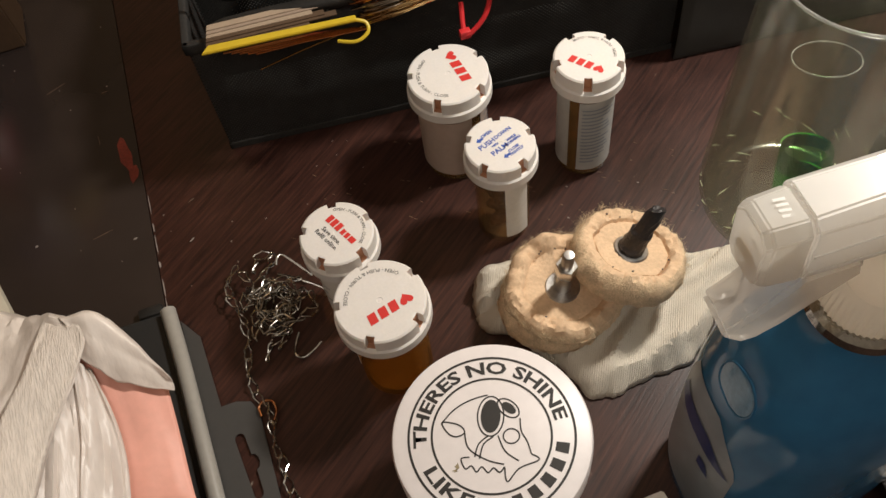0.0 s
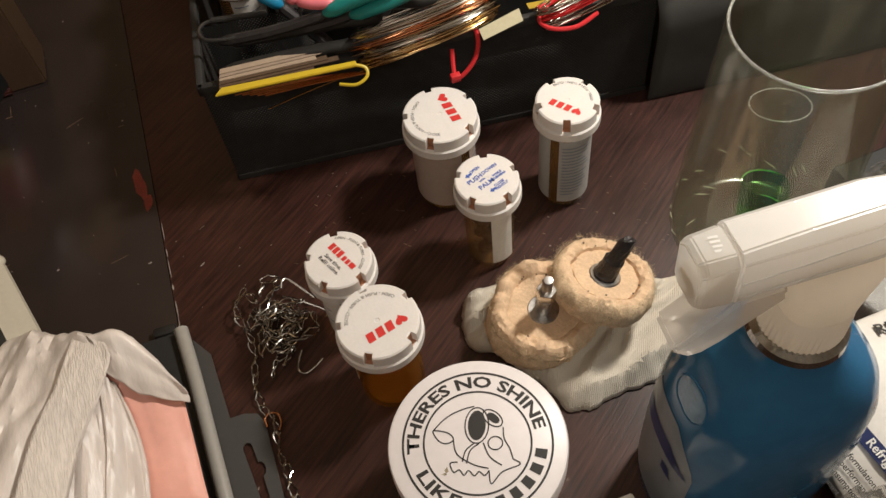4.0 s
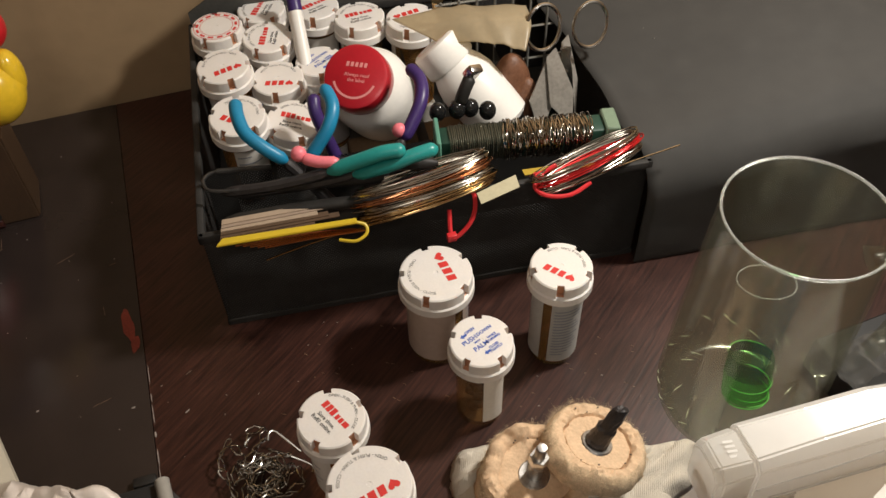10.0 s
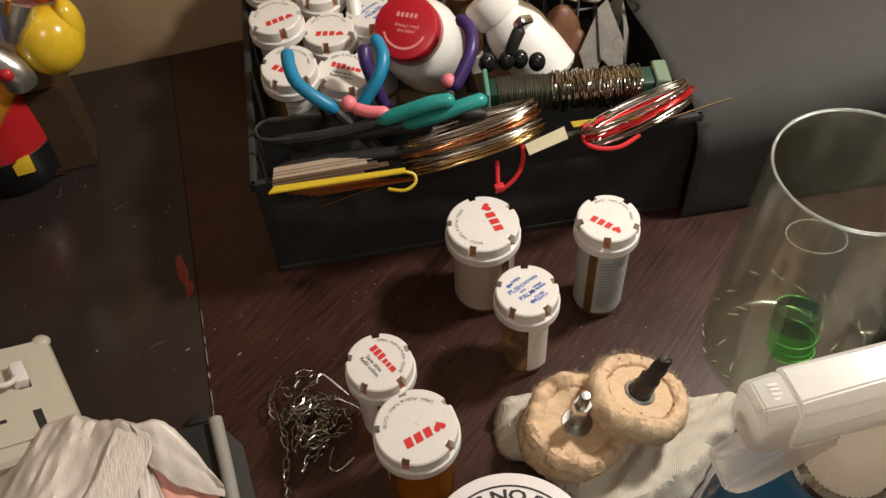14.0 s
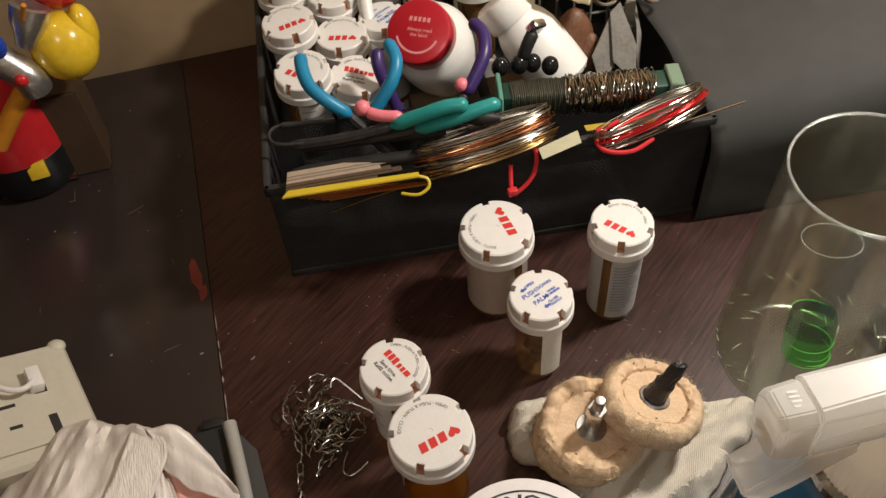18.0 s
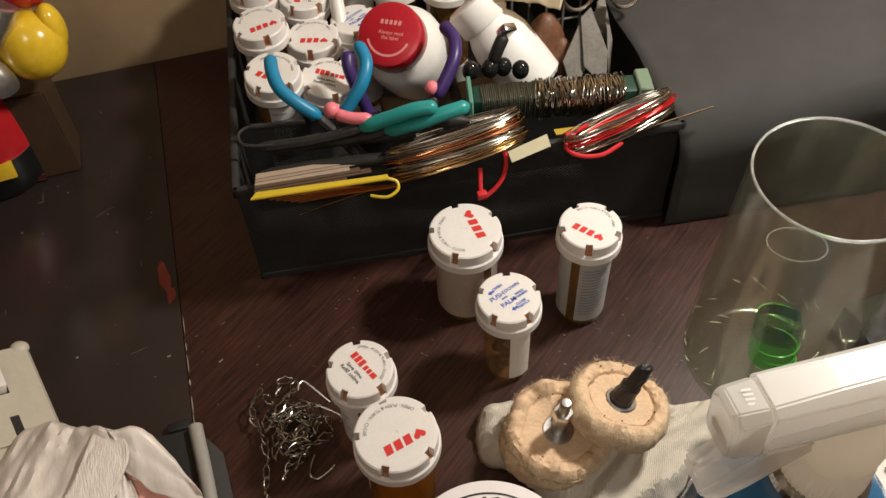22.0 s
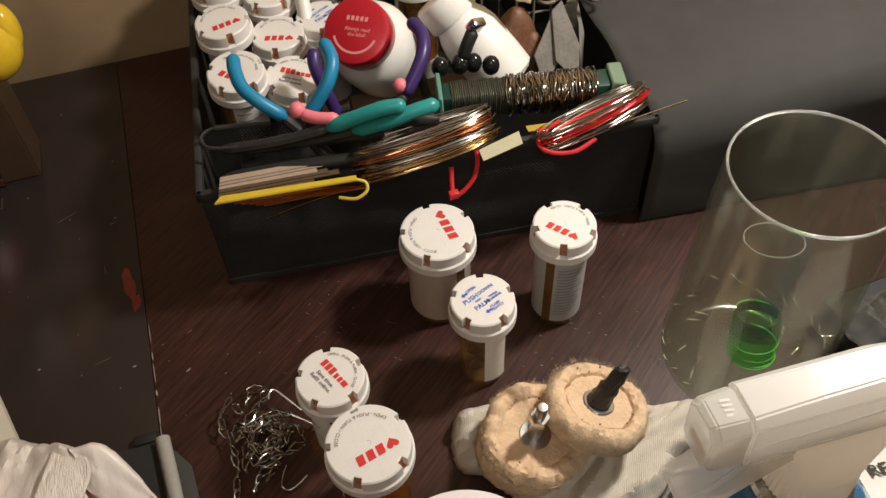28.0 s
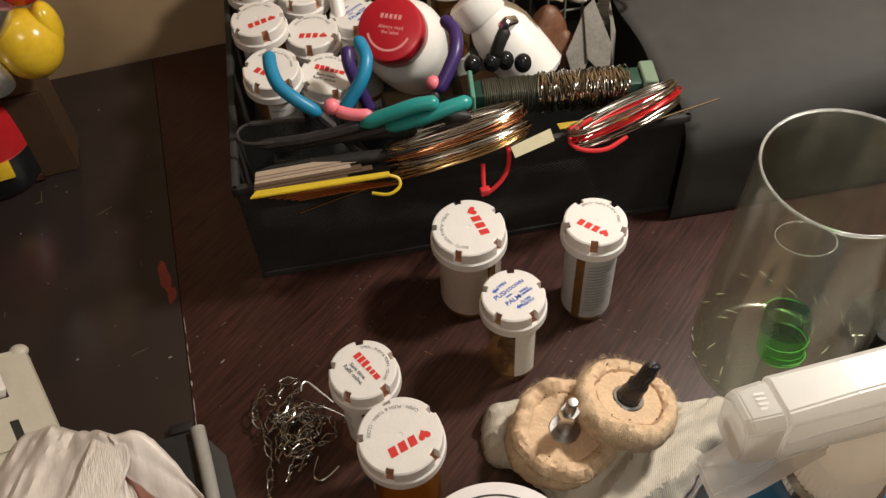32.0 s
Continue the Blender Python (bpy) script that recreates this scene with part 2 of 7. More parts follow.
FROST = milky("frosted_plastic", (0.99, 0.98, 0.96), 0.24, 0.45, 0.20, coat=1.0, ior=1.8)
FROST_GLOW = milky("frosted_nozzle_plastic", (0.99, 0.98, 0.95), 0.20, 0.45, 0.36, coat=1.0, ior=1.6)
FROST_SOLID = milky("milky_plastic", (0.97, 0.92, 0.84), 0.4, 0.55, 0.0)
FROST_THIN = milky("thin_frosted_plastic", (0.96, 0.94, 0.91), 0.20, 0.35, 0.55, coat=0.8)
AMBER_PALE = milky("pale_amber_plastic", (0.55, 0.40, 0.25), 0.2, 0.3, 0.86, (0.97, 0.90, 0.78))
AMBER_CLEAR = milky("clear_amber_plastic", (0.52, 0.27, 0.06), 0.13, 0.35, 0.80, (0.95, 0.82, 0.56))
GREEN_GLASS = milky("green_glass", (0.34, 0.92, 0.26), 0.05, 0.4, 0.45)
GREEN_TINT = milky("green_tint_glass", (0.10, 0.52, 0.08), 0.25, 0.5, 0.90, (0.62, 0.92, 0.56), coat=0.0, ior=1.15)
BLACK_PL = mat("black_plastic", (0.026, 0.024, 0.022), 0.5, ior=1.35, grain=0.3, scale=90, bump=0.1)
BLACK_MET = mat("black_mesh_metal", (0.036, 0.034, 0.032), 0.62, ior=1.3, grain=0.3, scale=120)
CREAM_PL = mat("cream_plastic", (0.53, 0.485, 0.39), 0.42, grain=0.06, scale=60, bump=0.05)


# ---- mesh helpers ----
def part(name, bm, material, parent=None, label="", smooth=True, m=None):
    me = bpy.data.meshes.new(name)
    bmesh.ops.recalc_face_normals(bm, faces=bm.faces)
    bm.to_mesh(me)
    bm.free()
    for mm in (material if isinstance(material, (list, tuple)) else [material]):
        me.materials.append(mm)
    if smooth:
        for p in me.polygons:
            p.use_smooth = True
        me.set_sharp_from_angle(angle=radians(38))
    ob = new(name, me)
    if parent is not None:
        ob.parent = parent
    if m is not None:
        ob.matrix_basis = m
    if label:
        ob["label"] = label
    return ob


def thing(name, label, category, m, group="", kind=""):
    ob = new(name)
    ob.empty_display_size = 0.01
    ob.matrix_basis = m
    return tagged(ob, label, category, group, kind)


def lathe(profile, n=48, closed=False):
    """A turned body from (radius, z) pairs; open ends at radius 0 close to a point."""
    bm = bmesh.new()
    rings = []
    for r, z in profile:
        if r < 1e-6:
            rings.append([bm.verts.new((0, 0, z))])
        else:
            rings.append([bm.verts.new((r * math.cos(2 * math.pi * i / n), r * math.sin(2 * math.pi * i / n), z)) for i in range(n)])
    pairs = list(zip(rings, rings[1:]))
    if closed:
        pairs.append((rings[-1], rings[0]))
    for a, b in pairs:
        for i in range(n):
            j = (i + 1) % n
            if len(a) == 1 and len(b) == 1:
                continue
            if len(a) == 1:
                bm.faces.new((a[0], b[i], b[j]))
            elif len(b) == 1:
                bm.faces.new((a[i], b[0], a[j]))
            else:
                bm.faces.new((a[i], b[i], b[j], a[j]))
    return bm


def box(x0, y0, z0, x1, y1, z1, bevel=0.0, seg=2):
    bm = bmesh.new()
    bmesh.ops.create_cube(bm, size=1.0)
    for v in bm.verts:
        v.co = Vector((x0 + (v.co.x + 0.5) * (x1 - x0), y0 + (v.co.y + 0.5) * (y1 - y0), z0 + (v.co.z + 0.5) * (z1 - z0)))
    if bevel:
        bmesh.ops.bevel(bm, geom=bm.edges[:], offset=bevel, segments=seg, affect="EDGES", profile=0.5)
    return bm


def prism(outline, z0, z1, bevel=0.0):
    """An upright slab over a flat outline of (x, y)."""
    bm = bmesh.new()
    lo = [bm.verts.new((x, y, z0)) for x, y in outline]
    hi = [bm.verts.new((x, y, z1)) for x, y in outline]
    bm.faces.new(lo[::-1])
    bm.faces.new(hi)
    n = len(outline)
    for i in range(n):
        j = (i + 1) % n
        bm.faces.new((lo[i], lo[j], hi[j], hi[i]))
    if bevel:
        bmesh.ops.bevel(bm, geom=[e for e in bm.edges], offset=bevel, segments=2, affect="EDGES")
    return bm


def tube(points, radius, n=8, closed=False, taper=None):
    """A round rod along points; taper gives a factor for each point."""
    bm = bmesh.new()
    pts = [Vector(p) for p in points]
    rings = []
    up = Vector((0, 0, 1))
    count = len(pts)
    prev = None
    for i, p in enumerate(pts):
        a = pts[(i - 1) % count] if closed or i else p
        b = pts[(i + 1) % count] if closed or i < count - 1 else p
        d = (b - a).normalized()
        if prev is None:
            s = d.cross(up)
            if s.length < 1e-4:
                s = d.cross(Vector((1, 0, 0)))
        else:
            s = prev - d * prev.dot(d)
        s.normalize()
        prev = s
        u = s.cross(d)
        r = radius * (taper[i] if taper else 1)
        rings.append([bm.verts.new(p + r * (math.cos(2 * math.pi * k / n) * s + math.sin(2 * math.pi * k / n) * u)) for k in range(n)])
    for i in range(count if closed else count - 1):
        a, b = rings[i], rings[(i + 1) % count]
        for k in range(n):
            j = (k + 1) % n
            bm.faces.new((a[k], a[j], b[j], b[k]))
    if not closed:
        bm.faces.new(rings[0][::-1])
        bm.faces.new(rings[-1])
    return bm


def spline(points, steps=6, closed=False):
    """A smooth line through the points."""
    pts = [Vector(p) for p in points]
    n = len(pts)
    out = []
    last = n if closed else n - 1
    for i in range(last):
        p0 = pts[(i - 1) % n] if closed or i else pts[0]
        p1, p2 = pts[i], pts[(i + 1) % n]
        p3 = pts[(i + 2) % n] if closed or i < n - 2 else pts[-1]
        for k in range(steps):
            t = k / steps
            out.append(0.5 * ((2 * p1) + (p2 - p0) * t + (2 * p0 - 5 * p1 + 4 * p2 - p3) * t * t + (3 * p1 - p0 - 3 * p2 + p3) * t ** 3))
    if not closed:
        out.append(pts[-1])
    return out


def joined(*bms):
    """All given meshes as one."""
    out = bmesh.new()
    for b in bms:
        tmp = bpy.data.meshes.new("tmp")
        b.to_mesh(tmp)
        b.free()
        out.from_mesh(tmp)
        bpy.data.meshes.remove(tmp)
    return out


def moved(bm, m):
    bm.transform(m)
    return bm


def lettering(body, size, arc=0.0, spacing=1.0, inward=False, thick=0.00012, spread=0.0, span=0.0):
    """Letters of the built-in font as a flat mesh centred on the origin, in x-y; with arc set, bent round the origin at that radius; span stretches the line to that length.
    inward: letters stand with their feet outwards."""
    cu = bpy.data.curves.new("letters", "FONT")
    cu.body, cu.size, cu.space_character = body, size, spacing
    cu.align_x, cu.align_y = "CENTER", "CENTER"
    cu.offset = spread
    cu.resolution_u = 2
    ob = bpy.data.objects.new("letters", cu)
    scene.collection.objects.link(ob)
    me = bpy.data.meshes.new_from_object(ob.evaluated_get(bpy.context.evaluated_depsgraph_get()))
    bpy.data.objects.remove(ob)
    bm = bmesh.new()
    bm.from_mesh(me)
    bpy.data.meshes.remove(me)
    if span:
        wide = max(v.co.x for v in bm.verts) - min(v.co.x for v in bm.verts)
        for v in bm.verts:
            v.co.x *= span / wide
    if arc:
        for v in bm.verts:
            x, y = v.co.x, v.co.y
            if inward:
                r, a = arc - y, -math.pi / 2 + x / arc
            else:
                r, a = arc + y, math.pi / 2 - x / arc
            v.co = Vector((r * math.cos(a), r * math.sin(a), 0))
    if bm.faces:
        for f in bm.faces:
            if f.normal.z < 0:
                f.normal_flip()
    for v in bm.verts:
        v.co.z += thick
    return bm


def ring_flat(r0, r1, z, n=72, a0=0.0, a1=2 * math.pi):
    bm = bmesh.new()
    full = abs(a1 - a0 - 2 * math.pi) < 1e-6
    k = n if full else n + 1
    inner = [bm.verts.new((r0 * math.cos(a0 + (a1 - a0) * i / n), r0 * math.sin(a0 + (a1 - a0) * i / n), z)) for i in range(k)]
    outer = [bm.verts.new((r1 * math.cos(a0 + (a1 - a0) * i / n), r1 * math.sin(a0 + (a1 - a0) * i / n), z)) for i in range(k)]
    for i in range(n):
        j = (i + 1) % k
        bm.faces.new((inner[i], outer[i], outer[j], inner[j]))
    return bm


def flat_poly(points, z):
    bm = bmesh.new()
    bm.faces.new([bm.verts.new((x, y, z)) for x, y in points])
    bmesh.ops.triangulate(bm, faces=bm.faces[:])
    return bm


def stroke(points, width, z, closed=False, steps=6):
    """A flat inked line of the given width."""
    pts = [Vector((x, y, 0)) for x, y in points]
    pts = spline(pts, steps, closed)
    bm = bmesh.new()
    n = len(pts)
    row = []
    for i, p in enumerate(pts):
        a = pts[(i - 1) % n] if closed or i else p
        b = pts[(i + 1) % n] if closed or i < n - 1 else p
        d = (b - a).normalized()
        s = Vector((-d.y, d.x, 0)) * width / 2
        row.append((bm.verts.new((p.x + s.x, p.y + s.y, z)), bm.verts.new((p.x - s.x, p.y - s.y, z))))
    for i in range(n if closed else n - 1):
        a, b = row[i], row[(i + 1) % n]
        bm.faces.new((a[0], a[1], b[1], b[0]))
    return bm


# ---- the room and the desk ----
def wall_slab(name, x0, y0, z0, x1, y1, z1, material, label):
    return tagged(part(name, box(x0, y0, z0, x1, y1, z1), material, smooth=False), label, "wall", kind="structure")


wall_slab("wall_north", -1.6, 0.795, -0.74, 1.6, 0.895, 1.7, WALL, "tan painted wall behind the desk, in lamp light")
wall_slab("wall_south", -1.6, -1.7, -0.74, 1.6, -1.6, 1.7, WALL, "tan painted wall of the room")
wall_slab("wall_west", -1.7, -1.6, -0.74, -1.6, 0.795, 1.7, WALL, "tan painted wall of the room")
wall_slab("wall_east", 1.6, -1.6, -0.74, 1.7, 0.795, 1.7, WALL, "tan painted wall of the room")
tagged(part("floor", box(-1.7, -1.7, -0.80, 1.7, 0.895, -0.74), FLOOR, smooth=False), "brown carpet floor under the desk", "floor", kind="structure")
tagged(part("ceiling", box(-1.7, -1.7, 1.7, 1.7, 0.895, 1.76), CEIL, smooth=False), "off-white painted ceiling", "ceiling", kind="structure")

desk = thing("desk", "dark stained wooden desk with a scratched glossy top", "desk", pose(0, 0, 0))
part("board", box(-0.11885, -0.25, -0.028, 0.75, 0.79, 0, 0.0004), WOOD, desk, "reddish dark-brown board with open grain")
part("leaf", box(-0.75, -0.25, -0.028, -0.11915, 0.79, 0, 0.0004), WOOD_DARK, desk, "nearly black glossy leaf with pale nicks")
for x, y in ((-0.7, -0.2), (0.66, -0.2), (-0.7, 0.7), (0.66, 0.7)):
    part("leg", box(x, y, -0.74, x + 0.05, y + 0.05, -0.028, 0.003), WOOD, desk)

# paint flecks, chips along the joint and a red streak on the top
FLECK = mat("paint_fleck", (0.34, 0.29, 0.26), 0.6, grain=0.2, scale=200)
SCRATCH = mat("worn_scratch", (0.22, 0.14, 0.09), 0.4, grain=0.2, scale=200)
RED_STREAK = mat("red_streak", (0.26, 0.045, 0.030), 0.5, grain=0.5, scale=90)


def chip(x, y, a, b, turn, material, name="paint_fleck", seed=0):
    pts = [(a * math.cos(t) * (1 + 0.45 * noise.noise(Vector((math.cos(t) * 1.7, math.sin(t) * 1.7, seed)))), b * math.sin(t) * (1 + 0.45 * noise.noise(Vector((math.cos(t) * 1.7, math.sin(t) * 1.7, seed + 5))))) for t in [2 * math.pi * i / 14 for i in range(14)]]
    part(name, moved(prism(pts, 0.0, 0.00025), pose(x, y, 0, 0, 0, turn)), material, desk, smooth=False)


for k, (x, y, a, b, turn) in enumerate(((-0.185, 0.505, 0.0014, 0.0008, 20), (-0.129, 0.489, 0.0018, 0.0007, 10), (-0.098, 0.476, 0.0024, 0.0006, 35), (-0.132, 0.616, 0.0008, 0.0006, 0), (-0.222, 0.624, 0.0009, 0.0006, 40), (0.105, 0.412, 0.0012, 0.0003, -38), (0.098, 0.405, 0.0010, 0.0003, -38), (0.120, 0.402, 0.0014, 0.0003, -36), (0.150, 0.420, 0.0010, 0.0003, -40), (0.112, 0.432, 0.0009, 0.0003, -38))):
    chip(x, y, a * 0.7, b * 0.7, turn, FLECK, seed=k)
rng = random.Random(77)
for k in range(46):
    x, y = (rng.uniform(0.085, 0.185), rng.uniform(0.385, 0.450)) if k < 26 else (rng.uniform(-0.06, 0.06), rng.uniform(0.43, 0.50))
    chip(x, y, rng.uniform(0.0005, 0.0016), rng.uniform(0.0001, 0.0002), -38 + rng.gauss(0, 8), SCRATCH, "scratch", 40 + k)
for k in range(50):
    x, y = (rng.uniform(-0.30, -0.122), rng.uniform(0.42, 0.76)) if k < 34 else (rng.uniform(-0.112, 0.02), rng.uniform(0.44, 0.53))
    chip(x, y, rng.uniform(0.0002, 0.0006), rng.uniform(0.00012, 0.0003), rng.uniform(-60, 60), FLECK, seed=120 + k)
for k in range(9):
    chip(rng.uniform(-0.26, -0.125), rng.uniform(0.43, 0.72), rng.uniform(0.002, 0.007), rng.uniform(0.00008, 0.00014), rng.choice((12, 15, 18, 95)) + rng.gauss(0, 6), SCRATCH, "scratch", 220 + k)
for k, (y, a, b) in enumerate(((0.4350, 0.00030, 0.0080), (0.4800, 0.00025, 0.0070), (0.5100, 0.00022, 0.0060), (0.4500, 0.00035, 0.0060), (0.4660, 0.0005, 0.0022), (0.4930, 0.0003, 0.0035))):
    chip(-0.1180, y, a, b, 1, FLECK, "joint_chip", 20 + k)
chip(-0.1275, 0.5540, 0.0038, 0.0130, 8, RED_STREAK, "red_streak", 31)
chip(-0.1240, 0.5370, 0.0026, 0.0070, -6, RED_STREAK, "red_streak", 32)


# ---- pill vials ----
def cap_mesh(r, h=0.0145, notches=5, n=120):
    """Child-proof cap, origin at the top centre: flat top, slots cut in the rim, a skirt with a wider lip."""
    full = [(0.0, -0.0002), (0.0012, -0.0002), (0.0014, 0.0), (r - 0.0045, 0.0), (r - 0.0032, 0.0), (r - 0.0010, -0.0001), (r - 0.0002, -0.0008), (r, -0.0080), (r + 0.0010, -0.0088), (r + 0.0011, -h + 0.0006), (r + 0.0004, -h), (r - 0.0012, -h)]
    slot = [(0.0, -0.0002), (0.0012, -0.0002), (0.0014, 0.0), (r - 0.0045, 0.0), (r - 0.0034, 0.0), (r - 0.0031, -0.0002), (r - 0.0030, -0.0070), (r - 0.0008, -0.0074), (r + 0.0010, -0.0088), (r + 0.0011, -h + 0.0006), (r + 0.0004, -h), (r - 0.0012, -h)]
    half = 0.0023 / r
    angles = []
    for k in range(notches):
        mid = 2 * math.pi * k / notches
        nxt = mid + 2 * math.pi / notches
        angles += [(mid - half + 2 * half * i / 4, True) for i in range(5)]
        a, b = mid + half + 0.001, nxt - half - 0.001
        angles += [(a + (b - a) * i / 18, False) for i in range(19)]
    bm = bmesh.new()
    centre = bm.verts.new((0, 0, full[0][1]))
    rows = []
    for a, cut in angles:
        prof = slot if cut else full
        rows.append([bm.verts.new((rr * math.cos(a), rr * math.sin(a), z)) for rr, z in prof[1:]])
    m = len(rows)
    for i in range(m):
        a, b = rows[i], rows[(i + 1) % m]
        bm.faces.new((centre, a[0], b[0]))
        for k in range(len(a) - 1):
            f = bm.faces.new((a[k], a[k + 1], b[k + 1], b[k]))
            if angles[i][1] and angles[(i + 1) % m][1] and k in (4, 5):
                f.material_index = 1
    return bm


CAPS = {}


def cap_part(r, parent, z):
    key = round(r, 4)
    if key not in CAPS:
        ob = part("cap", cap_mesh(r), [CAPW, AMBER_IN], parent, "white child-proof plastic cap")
        CAPS[key] = ob.data
    else:
        ob = new("cap", CAPS[key])
        ob.parent = parent
        ob["label"] = "white child-proof plastic cap"
    ob.location = (0, 0, z)
    return ob


def heart(size, z):
    pts = []
    for i in range(40):
        t = 2 * math.pi * i / 40
        pts.append((size * 16 * math.sin(t) ** 3 / 32, size * (13 * math.cos(t) - 5 * math.cos(2 * t) - 2 * math.cos(3 * t) - math.cos(4 * t)) / 32))
    return flat_poly(pts, z)


def slanted(x, y, w, h, z, lean=0.25):
    return flat_poly([(x - w / 2 - lean * h / 2, y - h / 2), (x + w / 2 - lean * h / 2, y - h / 2), (x + w / 2 + lean * h / 2, y + h / 2), (x - w / 2 + lean * h / 2, y + h / 2)], z)


def cap_print(cap, style, r, turn):
    """Ink on a cap; turn: the degrees to which its main line of print points."""
    z = 0.00014
    m = pose(0, 0, 0, 0, 0, turn)
    k = r / 0.0213
    if style == "heart":
        part("heart", heart(0.0064 * k, z), PRINT_RED, cap, smooth=False, m=m @ pose(-0.0098 * k, 0.0066 * k, 0, 0, 0, 0))
        for x in (-0.0034, 0.0020, 0.0074):
            part("letter_block", slanted(x * k, 0.0064 * k, 0.0040 * k, 0.0054 * k, z, 0.12), PRINT_RED, cap, smooth=False, m=m)
        part("instruction_ring", lettering("OPEN - PUSH & TURN - CLOSE", 0.0026 * k, arc=0.0155 * k, spread=0.00003, inward=True), PRINT_GREY, cap, smooth=False, m=m @ pose(0, 0, 0))
    elif style == "web":
        for x, y, w0, h0 in ((-0.0095, 0.0034, 0.0032, 0.0052), (-0.0056, 0.0034, 0.0032, 0.0052), (-0.0017, 0.0034, 0.0032, 0.0052), (0.0026, 0.0028, 0.0026, 0.0036), (0.0060, 0.0028, 0.0026, 0.0036), (0.0101, 0.0028, 0.0042, 0.0036)):
            part("letter_block", slanted(x * k, y * k, w0 * k, h0 * k, z, 0.0), PRINT_RED, cap, smooth=False, m=m)
        part("slogan", moved(lettering("Save time.\nRefill online.", 0.0037 * k, spread=0.00006), Matrix.Translation((-0.0005 * k, -0.0052 * k, z * 0))), PRINT_BLACK, cap, smooth=False, m=m)
        part("instruction_ring", lettering("OPEN - PUSH & TURN - CLOSE", 0.0026 * k, arc=0.0155 * k, spread=0.00004), PRINT_GREY, cap, smooth=False, m=m @ pose(0, 0, 0, 0, 0, -8))
    elif style == "blue":
        rows = [("OPEN", 0.0030, -0.0015, 0.0105), ("PUSH", 0.0048, -0.0062, 0.0045), ("DOWN", 0.0036, 0.0062, 0.0048), ("WITH", 0.0018, -0.003, 0.0008), ("PALM", 0.0048, -0.0030, -0.0035), ("WHILE\nTURNING", 0.0023, 0.0075, -0.0025), ("CLOSE\nTIGHTLY", 0.0026, 0.0035, -0.0095)]
        bms = [moved(lettering(b, s * k, spread=0.00010), Matrix.Translation((x * k, y * k, 0))) for b, s, x, y in rows]
        arrows = [flat_poly([(x - 0.002, y), (x, y + 0.0016), (x, y + 0.0007), (x + 0.0022, y + 0.0007), (x + 0.0022, y - 0.0007), (x, y - 0.0007), (x, y - 0.0016)], z) for x, y in ((-0.0076 * k, 0.0095 * k), (-0.0030 * k, -0.0098 * k))]
        part("instruction_print", joined(*bms, *arrows), PRINT_BLUE, cap, "blue printed opening instructions", smooth=False, m=m)
    elif style == "round":
        part("printed_ring", joined(ring_flat(r * 0.62, r * 0.64, z), ring_flat(r * 0.86, r * 0.88, z), *[ring_flat(r * 0.70, r * 0.80, z, 8, 2 * math.pi * i / 13, 2 * math.pi * (i + 0.6) / 13) for i in range(13)]), PRINT_RED, cap, "faint red printed ring", smooth=False)


def wrap_band(r, z0, z1, a0, a1, n=40):
    """A paper label that wraps part of a round body."""
    bm = bmesh.new()
    rows = []
    for i in range(n + 1):
        a = a0 + (a1 - a0) * i / n
        rows.append([bm.verts.new((rr * math.cos(a), rr * math.sin(a), z)) for rr, z in ((r, z0), (r + 0.0002, z0), (r + 0.0002, z1), (r, z1))])
    for a, b in zip(rows, rows[1:]):
        for k in range(4):
            bm.faces.new((a[k], a[(k + 1) % 4], b[(k + 1) % 4], b[k]))
    bm.faces.new(rows[0])
    bm.faces.new(rows[-1][::-1])
    return bm


def wrap_bar(r, zc, h, a0, a1):
    bm = bmesh.new()
    rows = []
    for i in range(25):
        a = a0 + (a1 - a0) * i / 24
        rows.append((bm.verts.new((r * math.cos(a), r * math.sin(a), zc - h / 2)), bm.verts.new((r * math.cos(a), r * math.sin(a), zc + h / 2))))
    for a, b in zip(rows, rows[1:]):
        bm.faces.new((a[0], b[0], b[1], a[1]))
    return bm


